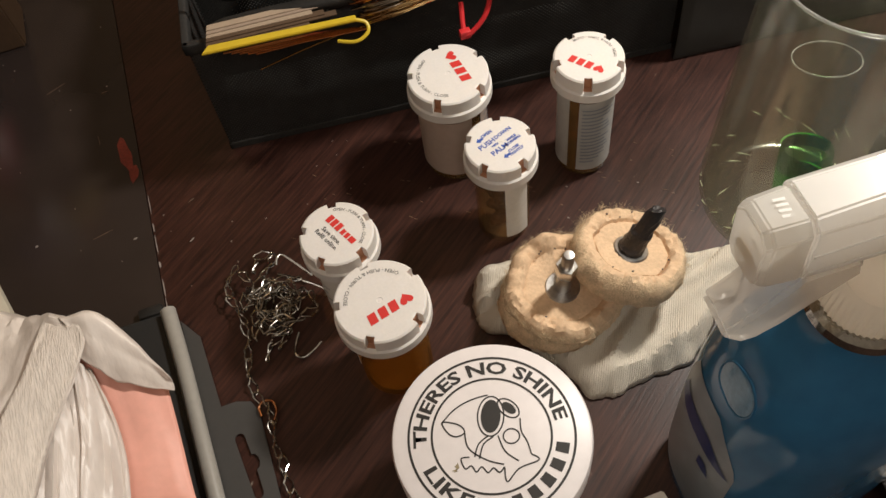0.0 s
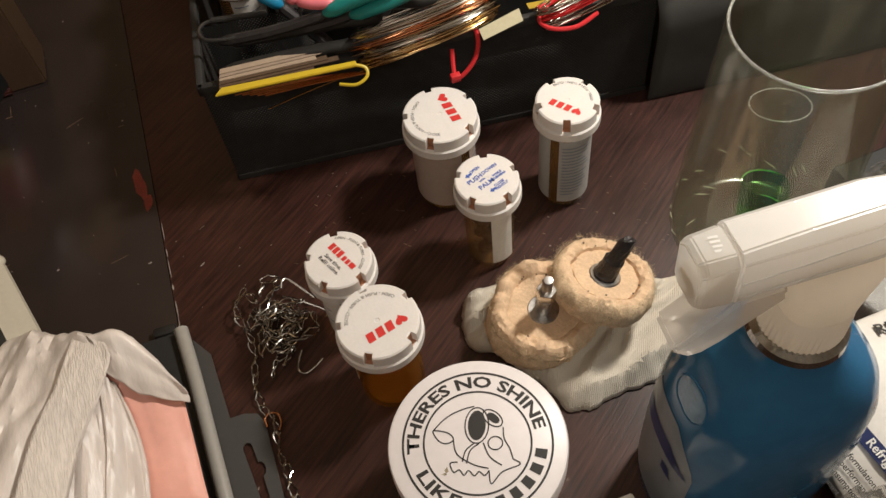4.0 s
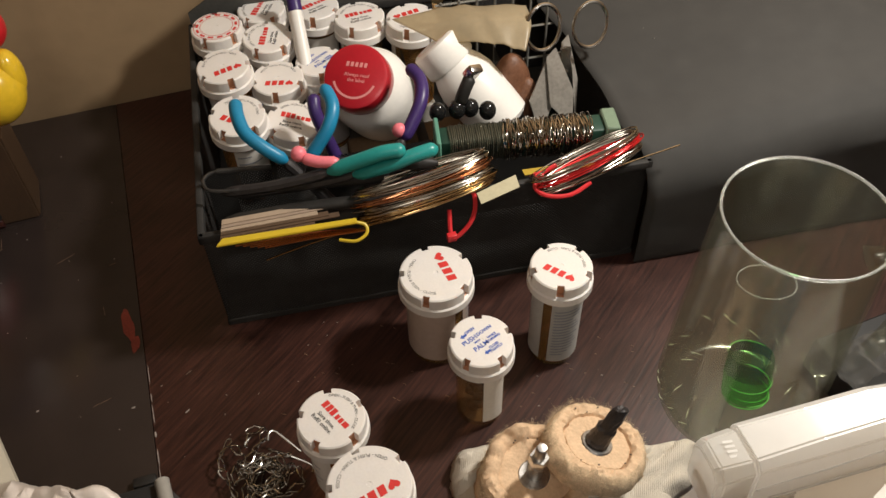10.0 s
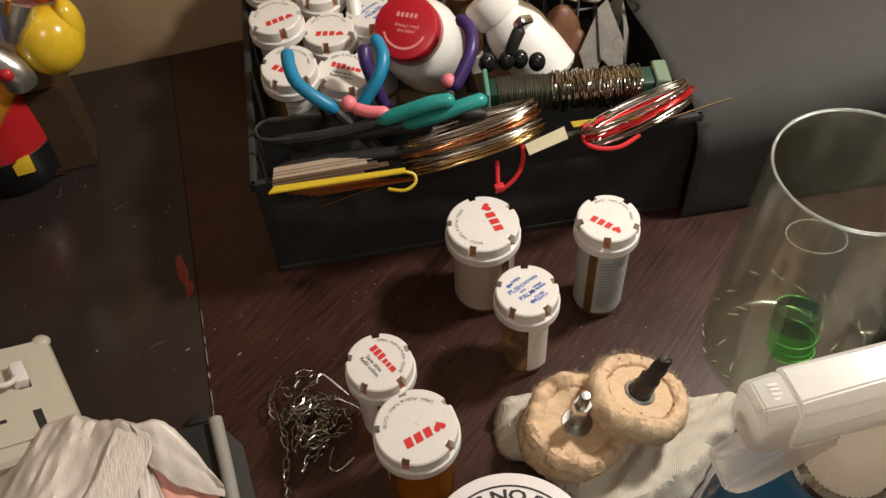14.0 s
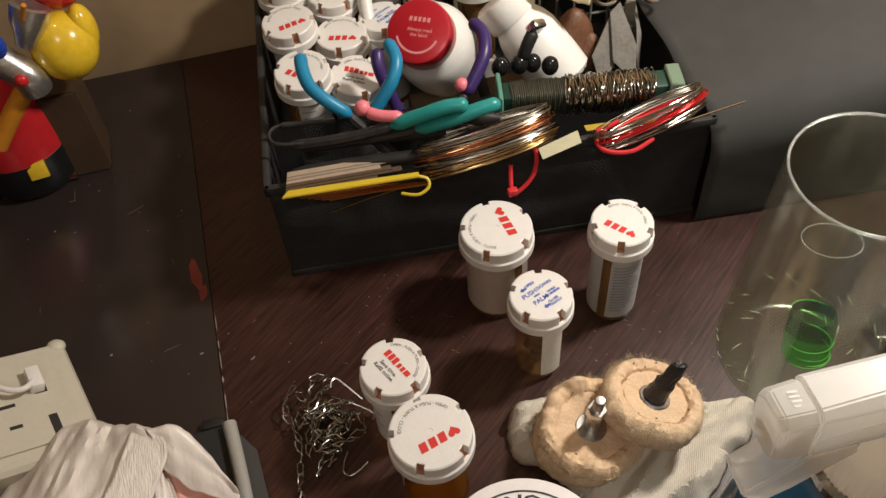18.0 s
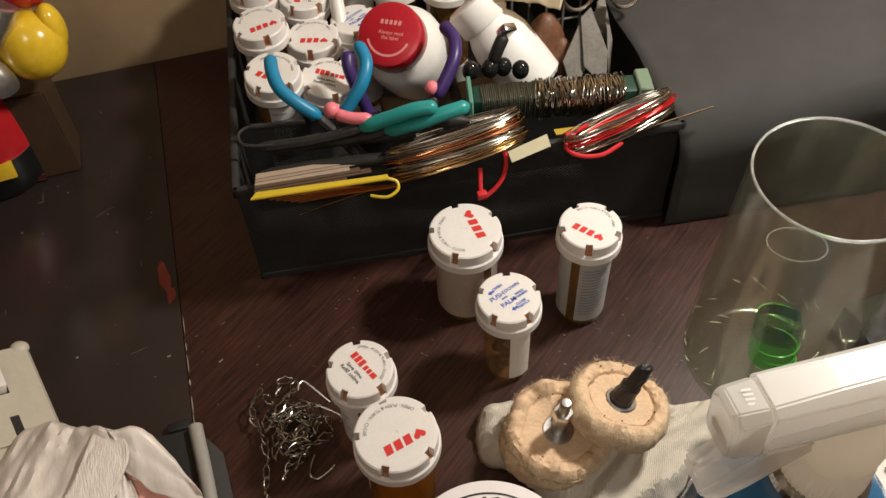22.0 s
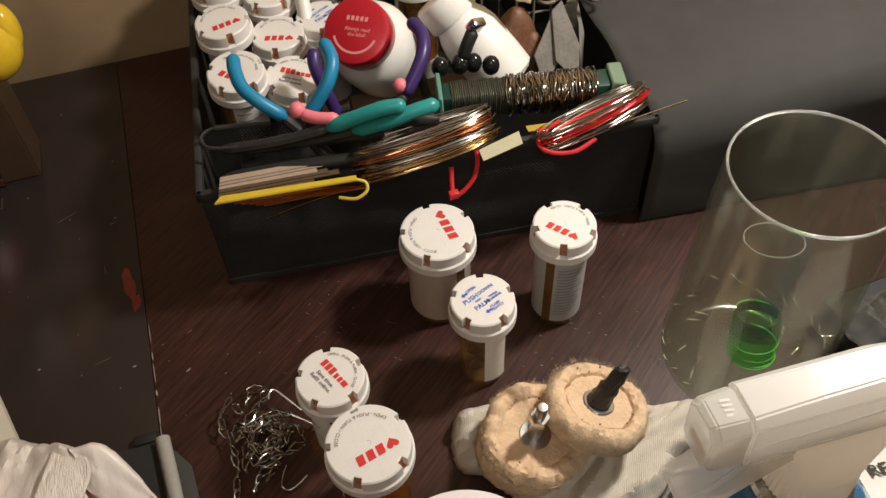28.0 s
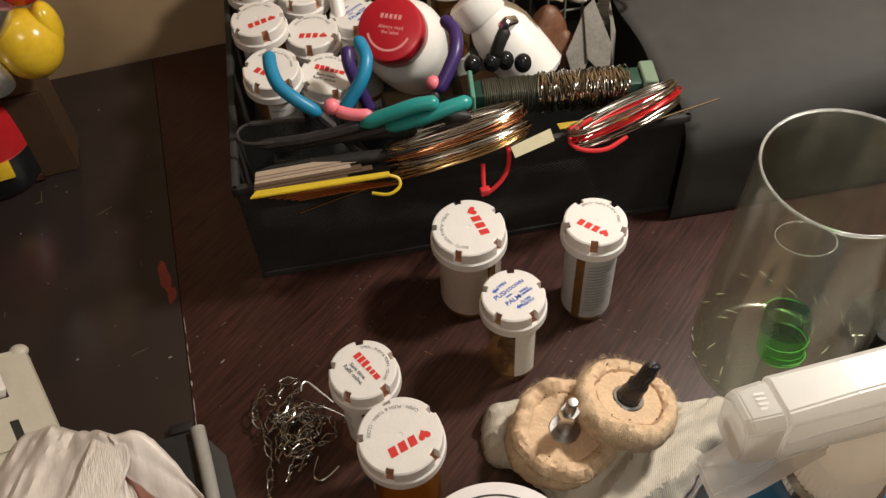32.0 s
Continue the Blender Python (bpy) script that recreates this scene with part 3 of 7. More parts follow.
def vial(m, r, height, style, turn, label, slots=0.0, wrap=None, lines=0, pills=0, group="pill vials on the desk", band=PAPER, shell=None):
    """Amber pill vial; wrap: the degrees from and to which its paper label goes round."""
    v = thing("pill_vial", label, "pill bottle", m, group)
    rb = r - 0.0036
    hb = height - 0.009
    body = lathe([(0, 0.0012), (rb - 0.0045, 0.0012), (rb - 0.0035, 0.0), (rb - 0.001, 0.0), (rb - 0.0003, 0.0008), (rb, hb * 0.5), (rb + 0.0005, hb), (rb - 0.0010, hb), (rb - 0.0014, hb * 0.5), (rb - 0.0018, 0.0022), (0, 0.0022)], 48)
    part("bottle", body, shell or AMBER, v, "translucent amber plastic bottle")
    cap = cap_part(r, v, height)
    cap.rotation_euler = (0, 0, radians(slots))
    cap_print(cap, style, r, turn - slots)
    if wrap:
        a0, a1 = radians(wrap[0]), radians(wrap[1])
        lab = part("paper_label", wrap_band(rb + 0.0006, 0.006, hb - 0.010, a0, a1), band, v, "creased white paper label")
        rng = random.Random(int(r * 1e6) + lines)
        bars = []
        for i in range(lines):
            zc = hb - 0.015 - i * (hb - 0.026) / max(1, lines)
            span = min(a1 - a0, 1.5) * rng.uniform(0.3, 0.8)
            st = a0 + 0.12
            bars.append(wrap_bar(rb + 0.0013, zc, 0.0010, st, st + span))
        if bars:
            part("printed_text", joined(*bars), PRINT_LABEL, lab, smooth=False)
    if pills:
        rng = random.Random(pills)
        bms = []
        for i in range(pills):
            b = lathe([(0, -0.0022), (0.003, -0.002), (0.0042, -0.0008), (0.0042, 0.0008), (0.003, 0.002), (0, 0.0022)], 12)
            a, q = rng.uniform(0, 6.28), rng.uniform(0, max(0.001, rb - 0.0075))
            bms.append(moved(b, pose(q * math.cos(a), q * math.sin(a), 0.006 + 0.0032 * (i // 3), rng.uniform(-70, 70), rng.uniform(-70, 70), 0)))
        part("tablet_heap", joined(*bms), mat("tablet", (0.11, 0.050, 0.020), 0.6, grain=0.5, scale=60), v, "brown tablets heaped in the bottle")
    return v


vial(pose(0.0619, 0.4766, 0), 0.0216, 0.069, "heart", -82, "amber pill vial with white label and notched white cap", 20, (-52, 288), 7, band=PAPER_DULL)
vial(pose(0.1286, 0.4497, 0), 0.0180, 0.080, "heart", 130, "tall amber pill vial with white label and notched white cap", 30, (-127, 212), 16, band=PAPER_B)
vial(pose(0.0713, 0.4236, 0), 0.0178, 0.0679, "blue", 21, "amber pill vial of tablets, blue instructions on its cap", 5, (-103, -51), 0, 30, shell=AMBER_PALE)
vial(pose(-0.0177, 0.4035, 0), 0.0180, 0.0666, "web", -64.5, "amber pill vial beside the chain, red mark on its white cap", 12, (150, 245), 5, shell=AMBER_CLEAR)
vial(pose(-0.0084, 0.3615, 0), 0.0213, 0.0666, "heart", -164.5, "wide amber pill vial with a red heart on its cap", 25, (40, 170), 5, shell=AMBER_CLEAR)


# ---- round polish tin ----
def polish_tin(m):
    t = thing("polish_tin", "round metal polish tin with a white printed lid", "tin", m)
    part("can", lathe([(0, 0.0), (0.0375, 0.0), (0.0385, 0.0012), (0.0385, 0.0545), (0, 0.0545)], 72), TIN, t, "plain steel can")
    R = 0.0413
    lid = part("lid", lathe([(0, 0.0622), (R - 0.0022, 0.0622), (R - 0.0006, 0.0616), (R, 0.0600), (R, 0.0485), (R - 0.0008, 0.0480), (R - 0.0014, 0.0485), (R - 0.0014, 0.0600), (0, 0.0604)], 96), TINW, t, "white plastic lid with black print")
    z = 0.06235
    turn = pose(0, 0, z, 0, 0, -8)
    part("outer_ring", ring_flat(0.0335, 0.0345, 0, 120), PRINT_BLACK, lid, smooth=False, m=turn)
    part("inner_ring", ring_flat(0.0240, 0.0249, 0, 120), PRINT_BLACK, lid, smooth=False, m=turn)
    part("slogan", lettering("THERES NO SHINE", 0.0078, arc=0.0291, spread=0.00022, thick=0, span=0.0905), PRINT_BLACK, lid, smooth=False, m=turn)
    part("slogan", lettering("LIKE", 0.0078, arc=0.0291, spread=0.00022, inward=True, thick=0, span=0.0235), PRINT_BLACK, lid, smooth=False, m=turn @ pose(0, 0, 0, 0, 0, -49.5))
    for k in range(7):
        mid = -117.3 + 14.47 * k
        part("letter_block", ring_flat(0.0264, 0.0318, 0, 6, radians(mid - 4.2), radians(mid + 4.2)), PRINT_BLACK, lid, smooth=False, m=pose(0, 0, z))
    w = 0.00062

    def oval(cx, cy, a, b, tilt, n=24):
        c, q = math.cos(radians(tilt)), math.sin(radians(tilt))
        return [(cx + a * math.cos(t) * c - b * math.sin(t) * q, cy + a * math.cos(t) * q + b * math.sin(t) * c) for t in [2 * math.pi * i / n for i in range(n)]]

    art = [stroke([(-0.0190, 0.0090), (-0.0140, 0.0130), (-0.0088, 0.0155), (-0.0030, 0.0168), (0.0020, 0.0171)], w, 0),
           stroke([(-0.0190, 0.0090), (-0.0172, 0.0040), (-0.0141, 0.0020), (-0.0106, 0.0030), (-0.0115, 0.0060), (-0.0150, 0.0082)], w, 0, True),
           flat_poly(oval(0.0013, 0.0078, 0.0041, 0.0072, -14), 0.00002),
           stroke(oval(0.0013, 0.0078, 0.0054, 0.0086, -14), w, 0, True, 2),
           stroke(oval(0.0091, 0.0097, 0.0052, 0.0032, -52), w, 0, True, 2), flat_poly(oval(0.0094, 0.0097, 0.0034, 0.0019, -52), 0.00002),
           stroke([(-0.0106, 0.0030), (-0.0102, -0.0039), (-0.0040, -0.0100), (0.0024, -0.0132)], w, 0),
           stroke([(-0.0017, -0.0004), (-0.0060, -0.0030), (-0.0085, -0.0078)], w, 0), stroke([(0.0006, -0.0010), (-0.0040, -0.0034), (-0.0068, -0.0090)], w, 0),
           stroke([(-0.0106, -0.0075), (-0.0140, -0.0075), (-0.0132, -0.0118), (-0.0105, -0.0112), (-0.0090, -0.0140), (-0.0065, -0.0124), (-0.0045, -0.0152), (-0.0020, -0.0138), (0.0000, -0.0160), (0.0024, -0.0142)], w, 0),
           stroke([(0.0024, -0.0142), (0.0022, -0.0203), (0.0080, -0.0160), (0.0165, -0.0142), (0.0140, -0.0112)], w, 0),
           stroke([(0.0025, -0.0010), (0.0040, -0.0080), (0.0085, -0.0130)], w, 0),
           stroke(oval(0.0078, -0.0023, 0.0033, 0.0031, 0), w, 0, True, 2),
           stroke([(0.0129, 0.0044), (0.0122, -0.0010), (0.0136, -0.0060), (0.0140, -0.0112)], w, 0)]
    part("emblem", joined(*art), PRINT_BLACK, lid, "abstract black line emblem", smooth=False, m=turn)
    smudge = flat_poly([(x * (1 + 0.3 * noise.noise(Vector((x * 900, y * 900, 3)))), y) for x, y in oval(-0.0168, -0.0105, 0.0010, 0.0021, -25, 14)], 0.00002)
    part("smudge", smudge, mat("brown_stain", (0.33, 0.27, 0.16), 0.6, grain=0.3, scale=300), lid, "small brown stain", smooth=False, m=turn)
    return t


polish_tin(pose(0.0176, 0.2874, 0))


# ---- glass tumbler with a green glass tube in it ----
def tumbler(m):
    t = thing("glass_mug", "tall clear glass mug with a handle and swirled foot", "glass mug", m)
    H, r0, r1 = 0.1596, 0.0462, 0.0408
    wallp = [(0, 0.0), (r0 - 0.011, 0.0), (r0 - 0.0055, 0.0012), (r0 - 0.0018, 0.0045), (r0 - 0.0003, 0.0100), (r0, 0.018)]
    wallp += [(r0 + (r1 - r0) * k / 10, 0.02 + (H - 0.022) * k / 10) for k in range(1, 11)]
    wallp += [(r1 - 0.0002, H - 0.0006), (r1 - 0.0009, H), (r1 - 0.0016, H - 0.0006), (r1 - 0.0018, H - 0.004)]
    wallp += [(r0 + (r1 - r0) * k / 10 - 0.0018, 0.02 + (H - 0.022) * k / 10) for k in range(9, 0, -1)]
    wallp += [(r0 - 0.0022, 0.010), (r0 - 0.0040, 0.0052), (0, 0.0046)]
    part("bowl", lathe(wallp, 96), GLASS, t).visible_shadow = False
    lip = [((r1 - 0.0009) * math.cos(2 * math.pi * i / 96), (r1 - 0.0009) * math.sin(2 * math.pi * i / 96), H + 0.0002) for i in range(96)]
    part("rim", tube(lip, 0.0007, 8, True), RIM_GLASS, t, "fire-polished bright rim").visible_shadow = False
    # short pale slivers stand for the glints of the swirled foot
    rng = random.Random(21)
    for i in range(26):
        a = 2 * math.pi * (i + rng.uniform(-0.3, 0.3)) / 26
        z0, rise, twist = rng.uniform(0.004, 0.019), rng.uniform(0.004, 0.008), rng.uniform(0.10, 0.20)
        pts = []
        for k in range(6):
            z = z0 + rise * k / 5
            r = (r0 - 0.0008) if z > 0.010 else r0 - 0.0008 - 0.0045 * ((0.010 - z) / 0.010) ** 1.5
            pts.append((r * math.cos(a + twist * k / 5), r * math.sin(a + twist * k / 5), z))
        part("swirl_glint", tube(pts, rng.uniform(0.00022, 0.00042), 6, taper=[0.2, 0.7, 1, 1, 0.7, 0.2]), GLINT_GLASS, t).visible_shadow = False
    for i in range(12):
        a = 2 * math.pi * (i + rng.uniform(-0.3, 0.3)) / 12
        pts = [((0.030 + 0.006 * k / 4) * math.cos(a + 0.16 * k / 4), (0.030 + 0.006 * k / 4) * math.sin(a + 0.16 * k / 4), 0.0056) for k in range(5)]
        part("swirl_glint", tube(pts, 0.0003, 6, taper=[0.2, 0.8, 1, 0.8, 0.2]), GLINT_GLASS, t).visible_shadow = False
    handle = spline([(0.0412, 0, 0.124), (0.054, 0, 0.126), (0.070, 0, 0.116), (0.076, 0, 0.094), (0.074, 0, 0.060), (0.066, 0, 0.034), (0.056, 0, 0.022), (0.0458, 0, 0.022)], 8)
    grip = tube(handle, 0.0044, 16, taper=[1.5 - 0.5 * min(1, k / 6, (len(handle) - 1 - k) / 6) for k in range(len(handle))])
    for v in grip.verts:
        v.co.y *= 1.35
    part("handle", grip, GLASS, t, "thick clear glass handle", m=pose(0, 0, 0, 0, 0, -15)).visible_shadow = False
    return t


TUMBLER_AT = (0.2172, 0.3808)
tumbler(pose(*TUMBLER_AT, 0))


def green_tube(m):
    t = thing("glass_tube", "clear glass tube with a coiled green glass foot", "glass tube", m)
    part("barrel", lathe([(0.0150, 0.024), (0.0156, 0.026), (0.0156, 0.085), (0.0154, 0.0854), (0.0152, 0.085), (0.0152, 0.026), (0.0147, 0.024)], 48, closed=True), THIN_GLASS, t, "thin clear glass barrel").visible_shadow = False
    lip = [(0.0154 * math.cos(2 * math.pi * i / 60), 0.0154 * math.sin(2 * math.pi * i / 60), 0.0854) for i in range(60)]
    part("barrel_rim", tube(lip, 0.00035, 6, True), RIM_GLASS, t).visible_shadow = False
    part("foot", lathe([(0, 0.001), (0.0115, 0.001), (0.0132, 0.004), (0.0136, 0.018), (0.0132, 0.030), (0.0124, 0.034), (0.0118, 0.034), (0.0126, 0.030), (0.0130, 0.018), (0.0126, 0.005), (0, 0.003)], 40), GREEN_TINT, t, "pale green glass foot").visible_shadow = False
    # open arcs of the green coil, shaped and placed like glints
    for i in range(6):
        rr = 0.0132 + 0.0006 * math.sin(i * 1.9)
        start, span = (-165, -120, -150, -60, -170, 20)[i], (150, 110, 175, 120, 160, 130)[i]
        ring = [(rr * math.cos(radians(start + span * a / 30)), rr * math.sin(radians(start + span * a / 30)), (0.0030, 0.0052, 0.0085, 0.0150, 0.0165, 0.0330)[i] + 0.0006 * math.sin(a / 9 + i)) for a in range(31)]
        part("coil", tube(ring, 0.00024 + 0.00014 * (i % 2), 8, taper=[min(1, 0.2 + min(k, 30 - k) / 8) for k in range(31)]), GREEN_GLASS, t, "bright green glass coil arc, shaped as a glint").visible_shadow = False
    return t


green_tube(pose(0.2185, 0.3735, 0.0100, -14, 3, 0))


# ---- trigger spray bottle ----
def squircle(a, b, n=48, p=2.6):
    pts = []
    for i in range(n):
        t = 2 * math.pi * i / n
        c, s = math.cos(t), math.sin(t)
        pts.append((a * math.copysign(abs(c) ** (2 / p), c), b * math.copysign(abs(s) ** (2 / p), s)))
    return pts


def loft(levels, n=48):
    """A body through flat rounded sections: (z, half length, half width, x shift)."""
    bm = bmesh.new()
    rings = [[bm.verts.new((x + dx, y, z)) for x, y in squircle(a, b, n)] for z, a, b, dx in levels]
    for p, q in zip(rings, rings[1:]):
        for i in range(n):
            j = (i + 1) % n
            bm.faces.new((p[i], p[j], q[j], q[i]))
    bm.faces.new(rings[0][::-1])
    bm.faces.new(rings[-1])
    return bm


def extruded(profile, w, bevel=0.002):
    """A side outline in x-z, given a width along y and soft edges."""
    bm = bmesh.new()
    a = [bm.verts.new((x, -w / 2, z)) for x, z in profile]
    b = [bm.verts.new((x, w / 2, z)) for x, z in profile]
    bm.faces.new(a)
    bm.faces.new(b[::-1])
    n = len(profile)
    for i in range(n):
        j = (i + 1) % n
        bm.faces.new((a[j], a[i], b[i], b[j]))
    bmesh.ops.recalc_face_normals(bm, faces=bm.faces)
    if bevel:
        bmesh.ops.bevel(bm, geom=bm.edges[:], offset=bevel, segments=2, affect="EDGES", clamp_overlap=True)
    return bm


BOTTLE = [(0.0, 0.0360, 0.031, 0.003), (0.002, 0.0385, 0.0335, 0.003), (0.02, 0.0402, 0.035, 0.003), (0.06, 0.0408, 0.0355, 0.003), (0.095, 0.0402, 0.0350, 0.003), (0.116, 0.0385, 0.0330, 0.0027), (0.131, 0.0345, 0.0290, 0.0030), (0.143, 0.0270, 0.0235, 0.0038), (0.151, 0.0195, 0.0180, 0.0046), (0.157, 0.0162, 0.0162, 0.005), (0.164, 0.0148, 0.0148, 0.005)]


def on_bottle(deg, z, off=0.0):
    """A point on the bottle's side, at an angle from its front, with a small stand-off."""
    lo, hi = [p for p in zip(BOTTLE, BOTTLE[1:]) if p[0][0] <= z <= p[1][0]][0]
    k = (z - lo[0]) / (hi[0] - lo[0])
    a, b, dx = (lo[n] + (hi[n] - lo[n]) * k + (off if n < 3 else 0) for n in (1, 2, 3))
    c, q = math.cos(radians(deg)), math.sin(radians(deg))
    return (a * math.copysign(abs(c) ** (2 / 2.6), c) + dx, b * math.copysign(abs(q) ** (2 / 2.6), q), z)


def bottle_patch(z0, z1, edge, off, nu=14, nv=14):
    """A thin printed patch; edge(k) gives the degrees from and to at height k."""
    bm = bmesh.new()
    rows = []
    for k in range(nv + 1):
        a0, a1 = edge(k / nv)
        rows.append([bm.verts.new(on_bottle(a0 + (a1 - a0) * i / nu, z0 + (z1 - z0) * k / nv, off)) for i in range(nu + 1)])
    for p, q in zip(rows, rows[1:]):
        for i in range(nu):
            bm.faces.new((p[i], p[i + 1], q[i + 1], q[i]))
    return bm


def octagon(x, w, z0, z1, c):
    """A box section with cut corners, standing across the head."""
    return [(x, -w + c, z0), (x, w - c, z0), (x, w, z0 + c), (x, w, z1 - c * 1.2), (x, w - c * 1.2, z1), (x, -w + c * 1.2, z1), (x, -w, z1 - c * 1.2), (x, -w, z0 + c)]


def head_loft(sections, bevel):
    bm = bmesh.new()
    rings = [[bm.verts.new(p) for p in octagon(*s)] for s in sections]
    for p, q in zip(rings, rings[1:]):
        for i in range(8):
            j = (i + 1) % 8
            bm.faces.new((p[i], p[j], q[j], q[i]))
    bm.faces.new(rings[0][::-1])
    bm.faces.new(rings[-1])
    bmesh.ops.recalc_face_normals(bm, faces=bm.faces)
    bmesh.ops.bevel(bm, geom=bm.edges[:], offset=bevel, segments=2, affect="EDGES", clamp_overlap=True)
    return bm


def spray_bottle(m):
    s = thing("spray_bottle", "blue cleaner spray bottle with a frosted white trigger head", "spray bottle", m)
    part("bottle", loft(BOTTLE), BLUE_LIQ, s, "smooth bottle of clear blue liquid")
    part("neck_ring", lathe([(0.0140, 0.158), (0.0164, 0.1585), (0.0180, 0.161), (0.0174, 0.1640), (0.0140, 0.165)], 48, closed=True), mat("neck_glassy", (0.40, 0.38, 0.34), 0.06, metal=0.9, grain=0.3, scale=120), s, "shiny dark neck ring", m=pose(0.005, 0, 0))
    ribs = lathe([(0, 0.1655), (0.0146, 0.1655), (0.0151, 0.1675), (0.0144, 0.1800), (0.0132, 0.182), (0, 0.182)], 96)
    for v in ribs.verts:
        if v.co.xy.length > 0.0138:
            a = math.atan2(v.co.y, v.co.x)
            v.co.xy *= 1.0 + 0.022 * (1 if int((a + math.pi) * 96 / (2 * math.pi) + 0.5) % 2 else -1)
    part("collar", ribs, FROST_SOLID, s, "ribbed milky screw collar", m=pose(0.005, 0, 0))
    skirt = loft([(0.1825, 0.0132, 0.0132, 0.005), (0.188, 0.0140, 0.0122, 0.0035), (0.197, 0.0172, 0.0100, 0.0010), (0.204, 0.0200, 0.0082, 0.0005), (0.2100, 0.0215, 0.0076, 0.0015)], 40)
    part("skirt", skirt, FROST_SOLID, s, "milky cone between collar and head")
    tip = Matrix.Translation((0, 0, 0.218)) @ pose(0, 0, 0, 4.5) @ Matrix.Translation((0, 0, -0.218))
    part("shroud", head_loft([(0.0436, 0.0088, 0.2078, 0.2312, 0.0024), (0.022, 0.0090, 0.2082, 0.2326, 0.0030), (0.0, 0.0090, 0.2086, 0.2338, 0.0032), (-0.012, 0.0087, 0.2090, 0.2325, 0.0034), (-0.0180, 0.0080, 0.2120, 0.2270, 0.0032)], 0.0006), FROST, s, "frosted white plastic shroud", smooth=False, m=tip)
    part("nozzle", head_loft([(0.0440, 0.0085, 0.2074, 0.2304, 0.0026), (0.0535, 0.0082, 0.2078, 0.2296, 0.0028), (0.0556, 0.0072, 0.2090, 0.2282, 0.0026)], 0.0005), FROST_GLOW, s, "square frosted nozzle block", smooth=False, m=tip)
    part("nozzle_core", head_loft([(0.0450, 0.0052, 0.2110, 0.2215, 0.0016), (0.0546, 0.0050, 0.2115, 0.2205, 0.0016)], 0.0005), FROST_SOLID, s, "milky inner nozzle core", m=tip)
    part("pump_housing", head_loft([(0.0420, 0.0048, 0.2105, 0.2215, 0.0016), (0.006, 0.0054, 0.2105, 0.2240, 0.0018), (-0.010, 0.0052, 0.2100, 0.2235, 0.0018)], 0.0005), FROST_SOLID, s, "milky inner pump", m=tip)
    for side in (-1, 1):
        for z0, z1 in ((0.2125, 0.2140), (0.2190, 0.2230)):
            part("side_rib", tube([(0.0425, side * 0.0089, z0), (0.022, side * 0.0091, z0 + 0.4 * (z1 - z0)), (0.0, side * 0.0091, z1), (-0.012, side * 0.0087, z1)], 0.0004, 6), FROST, s, m=tip)
    part("raised_mark", moved(joined(*[slanted(x, 0, 0.0008, 0.0030, 0.0001, 0.1) for x in (-0.0024, -0.0008, 0.0008, 0.0024)]), pose(0.0482, 0, 0.2302, 0, 5, 90)), FROST, s, smooth=False, m=tip)
    lever = [(0.024, 0.2075), (0.040, 0.2060), (0.046, 0.1980), (0.0525, 0.1900), (0.0580, 0.1845), (0.0576, 0.1815), (0.0525, 0.1765), (0.0470, 0.1765), (0.040, 0.1815), (0.033, 0.1890), (0.022, 0.2000)]
    part("trigger", extruded(lever, 0.0152, 0.0022), FROST_THIN, s, "curved frosted finger lever")
    navy = mat("navy_print", (0.015, 0.035, 0.15), 0.3, grain=0.1, scale=80)
    part("front_label", bottle_patch(0.012, 0.104, lambda k: (-40 + 14 * max(0, k - 0.7) / 0.3, 30 - 26 * max(0, k - 0.72) ** 1.5 / 0.15), 0.0003), mat("bottle_label", (0.27, 0.305, 0.335), 0.3, grain=0.12, scale=30), s, "pale printed label")
    part("printed_band", bottle_patch(0.074, 0.086, lambda k: (-34 + 8 * k, 27 - 22 * k), 0.0006), navy, s, "dark blue printed band", smooth=False)
    part("printed_mark", bottle_patch(0.060, 0.067, lambda k: (4, 15 - 5 * k), 0.0006, 5, 3), navy, s, smooth=False)
    pale = mat("pale_blue_print", (0.05, 0.22, 0.42), 0.3, grain=0.3, scale=120)
    ring = [on_bottle(4 + 13 * math.cos(t / 24 * 2 * math.pi), 0.1235 + 0.0085 * math.sin(t / 24 * 2 * math.pi), 0.0001) for t in range(24)]
    # the oval's highlight, painted as a paler blue patch
    part("oval_highlight", bottle_patch(0.1155, 0.1315, lambda k: (4 - 12 * math.sqrt(max(0.0, 1 - (2 * k - 1) ** 2)), 4.1 + 12 * math.sqrt(max(0.0, 1 - (2 * k - 1) ** 2))), 0.0002), mat("highlight_blue", (0.10, 0.25, 0.40), 0.15, grain=0.3, scale=90, coat=0.3), s, "painted pale highlight on the embossed oval")
    part("embossed_oval", tube(ring, 0.00045, 6, True), BLUE_LIQ, s, "faint embossed oval")
    for k in range(6):
        part("letter_block", bottle_patch(0.060, 0.0665 + 0.003 * (k in (2, 3)), lambda q: (44 + 9 * k, 50 + 9 * k), 0.0003, 3, 2), pale, s, smooth=False)
    for k in range(9):
        part("printed_wave", bottle_patch(0.034 + 0.002 * (k % 2), 0.037 + 0.002 * (k % 2), lambda q: (36 + 8 * k, 45 + 8 * k), 0.0003, 4, 2), navy if k % 2 else pale, s, smooth=False)
    return s


spray_bottle(pose(0.1345, 0.2530, 0, 0, 0, 177))


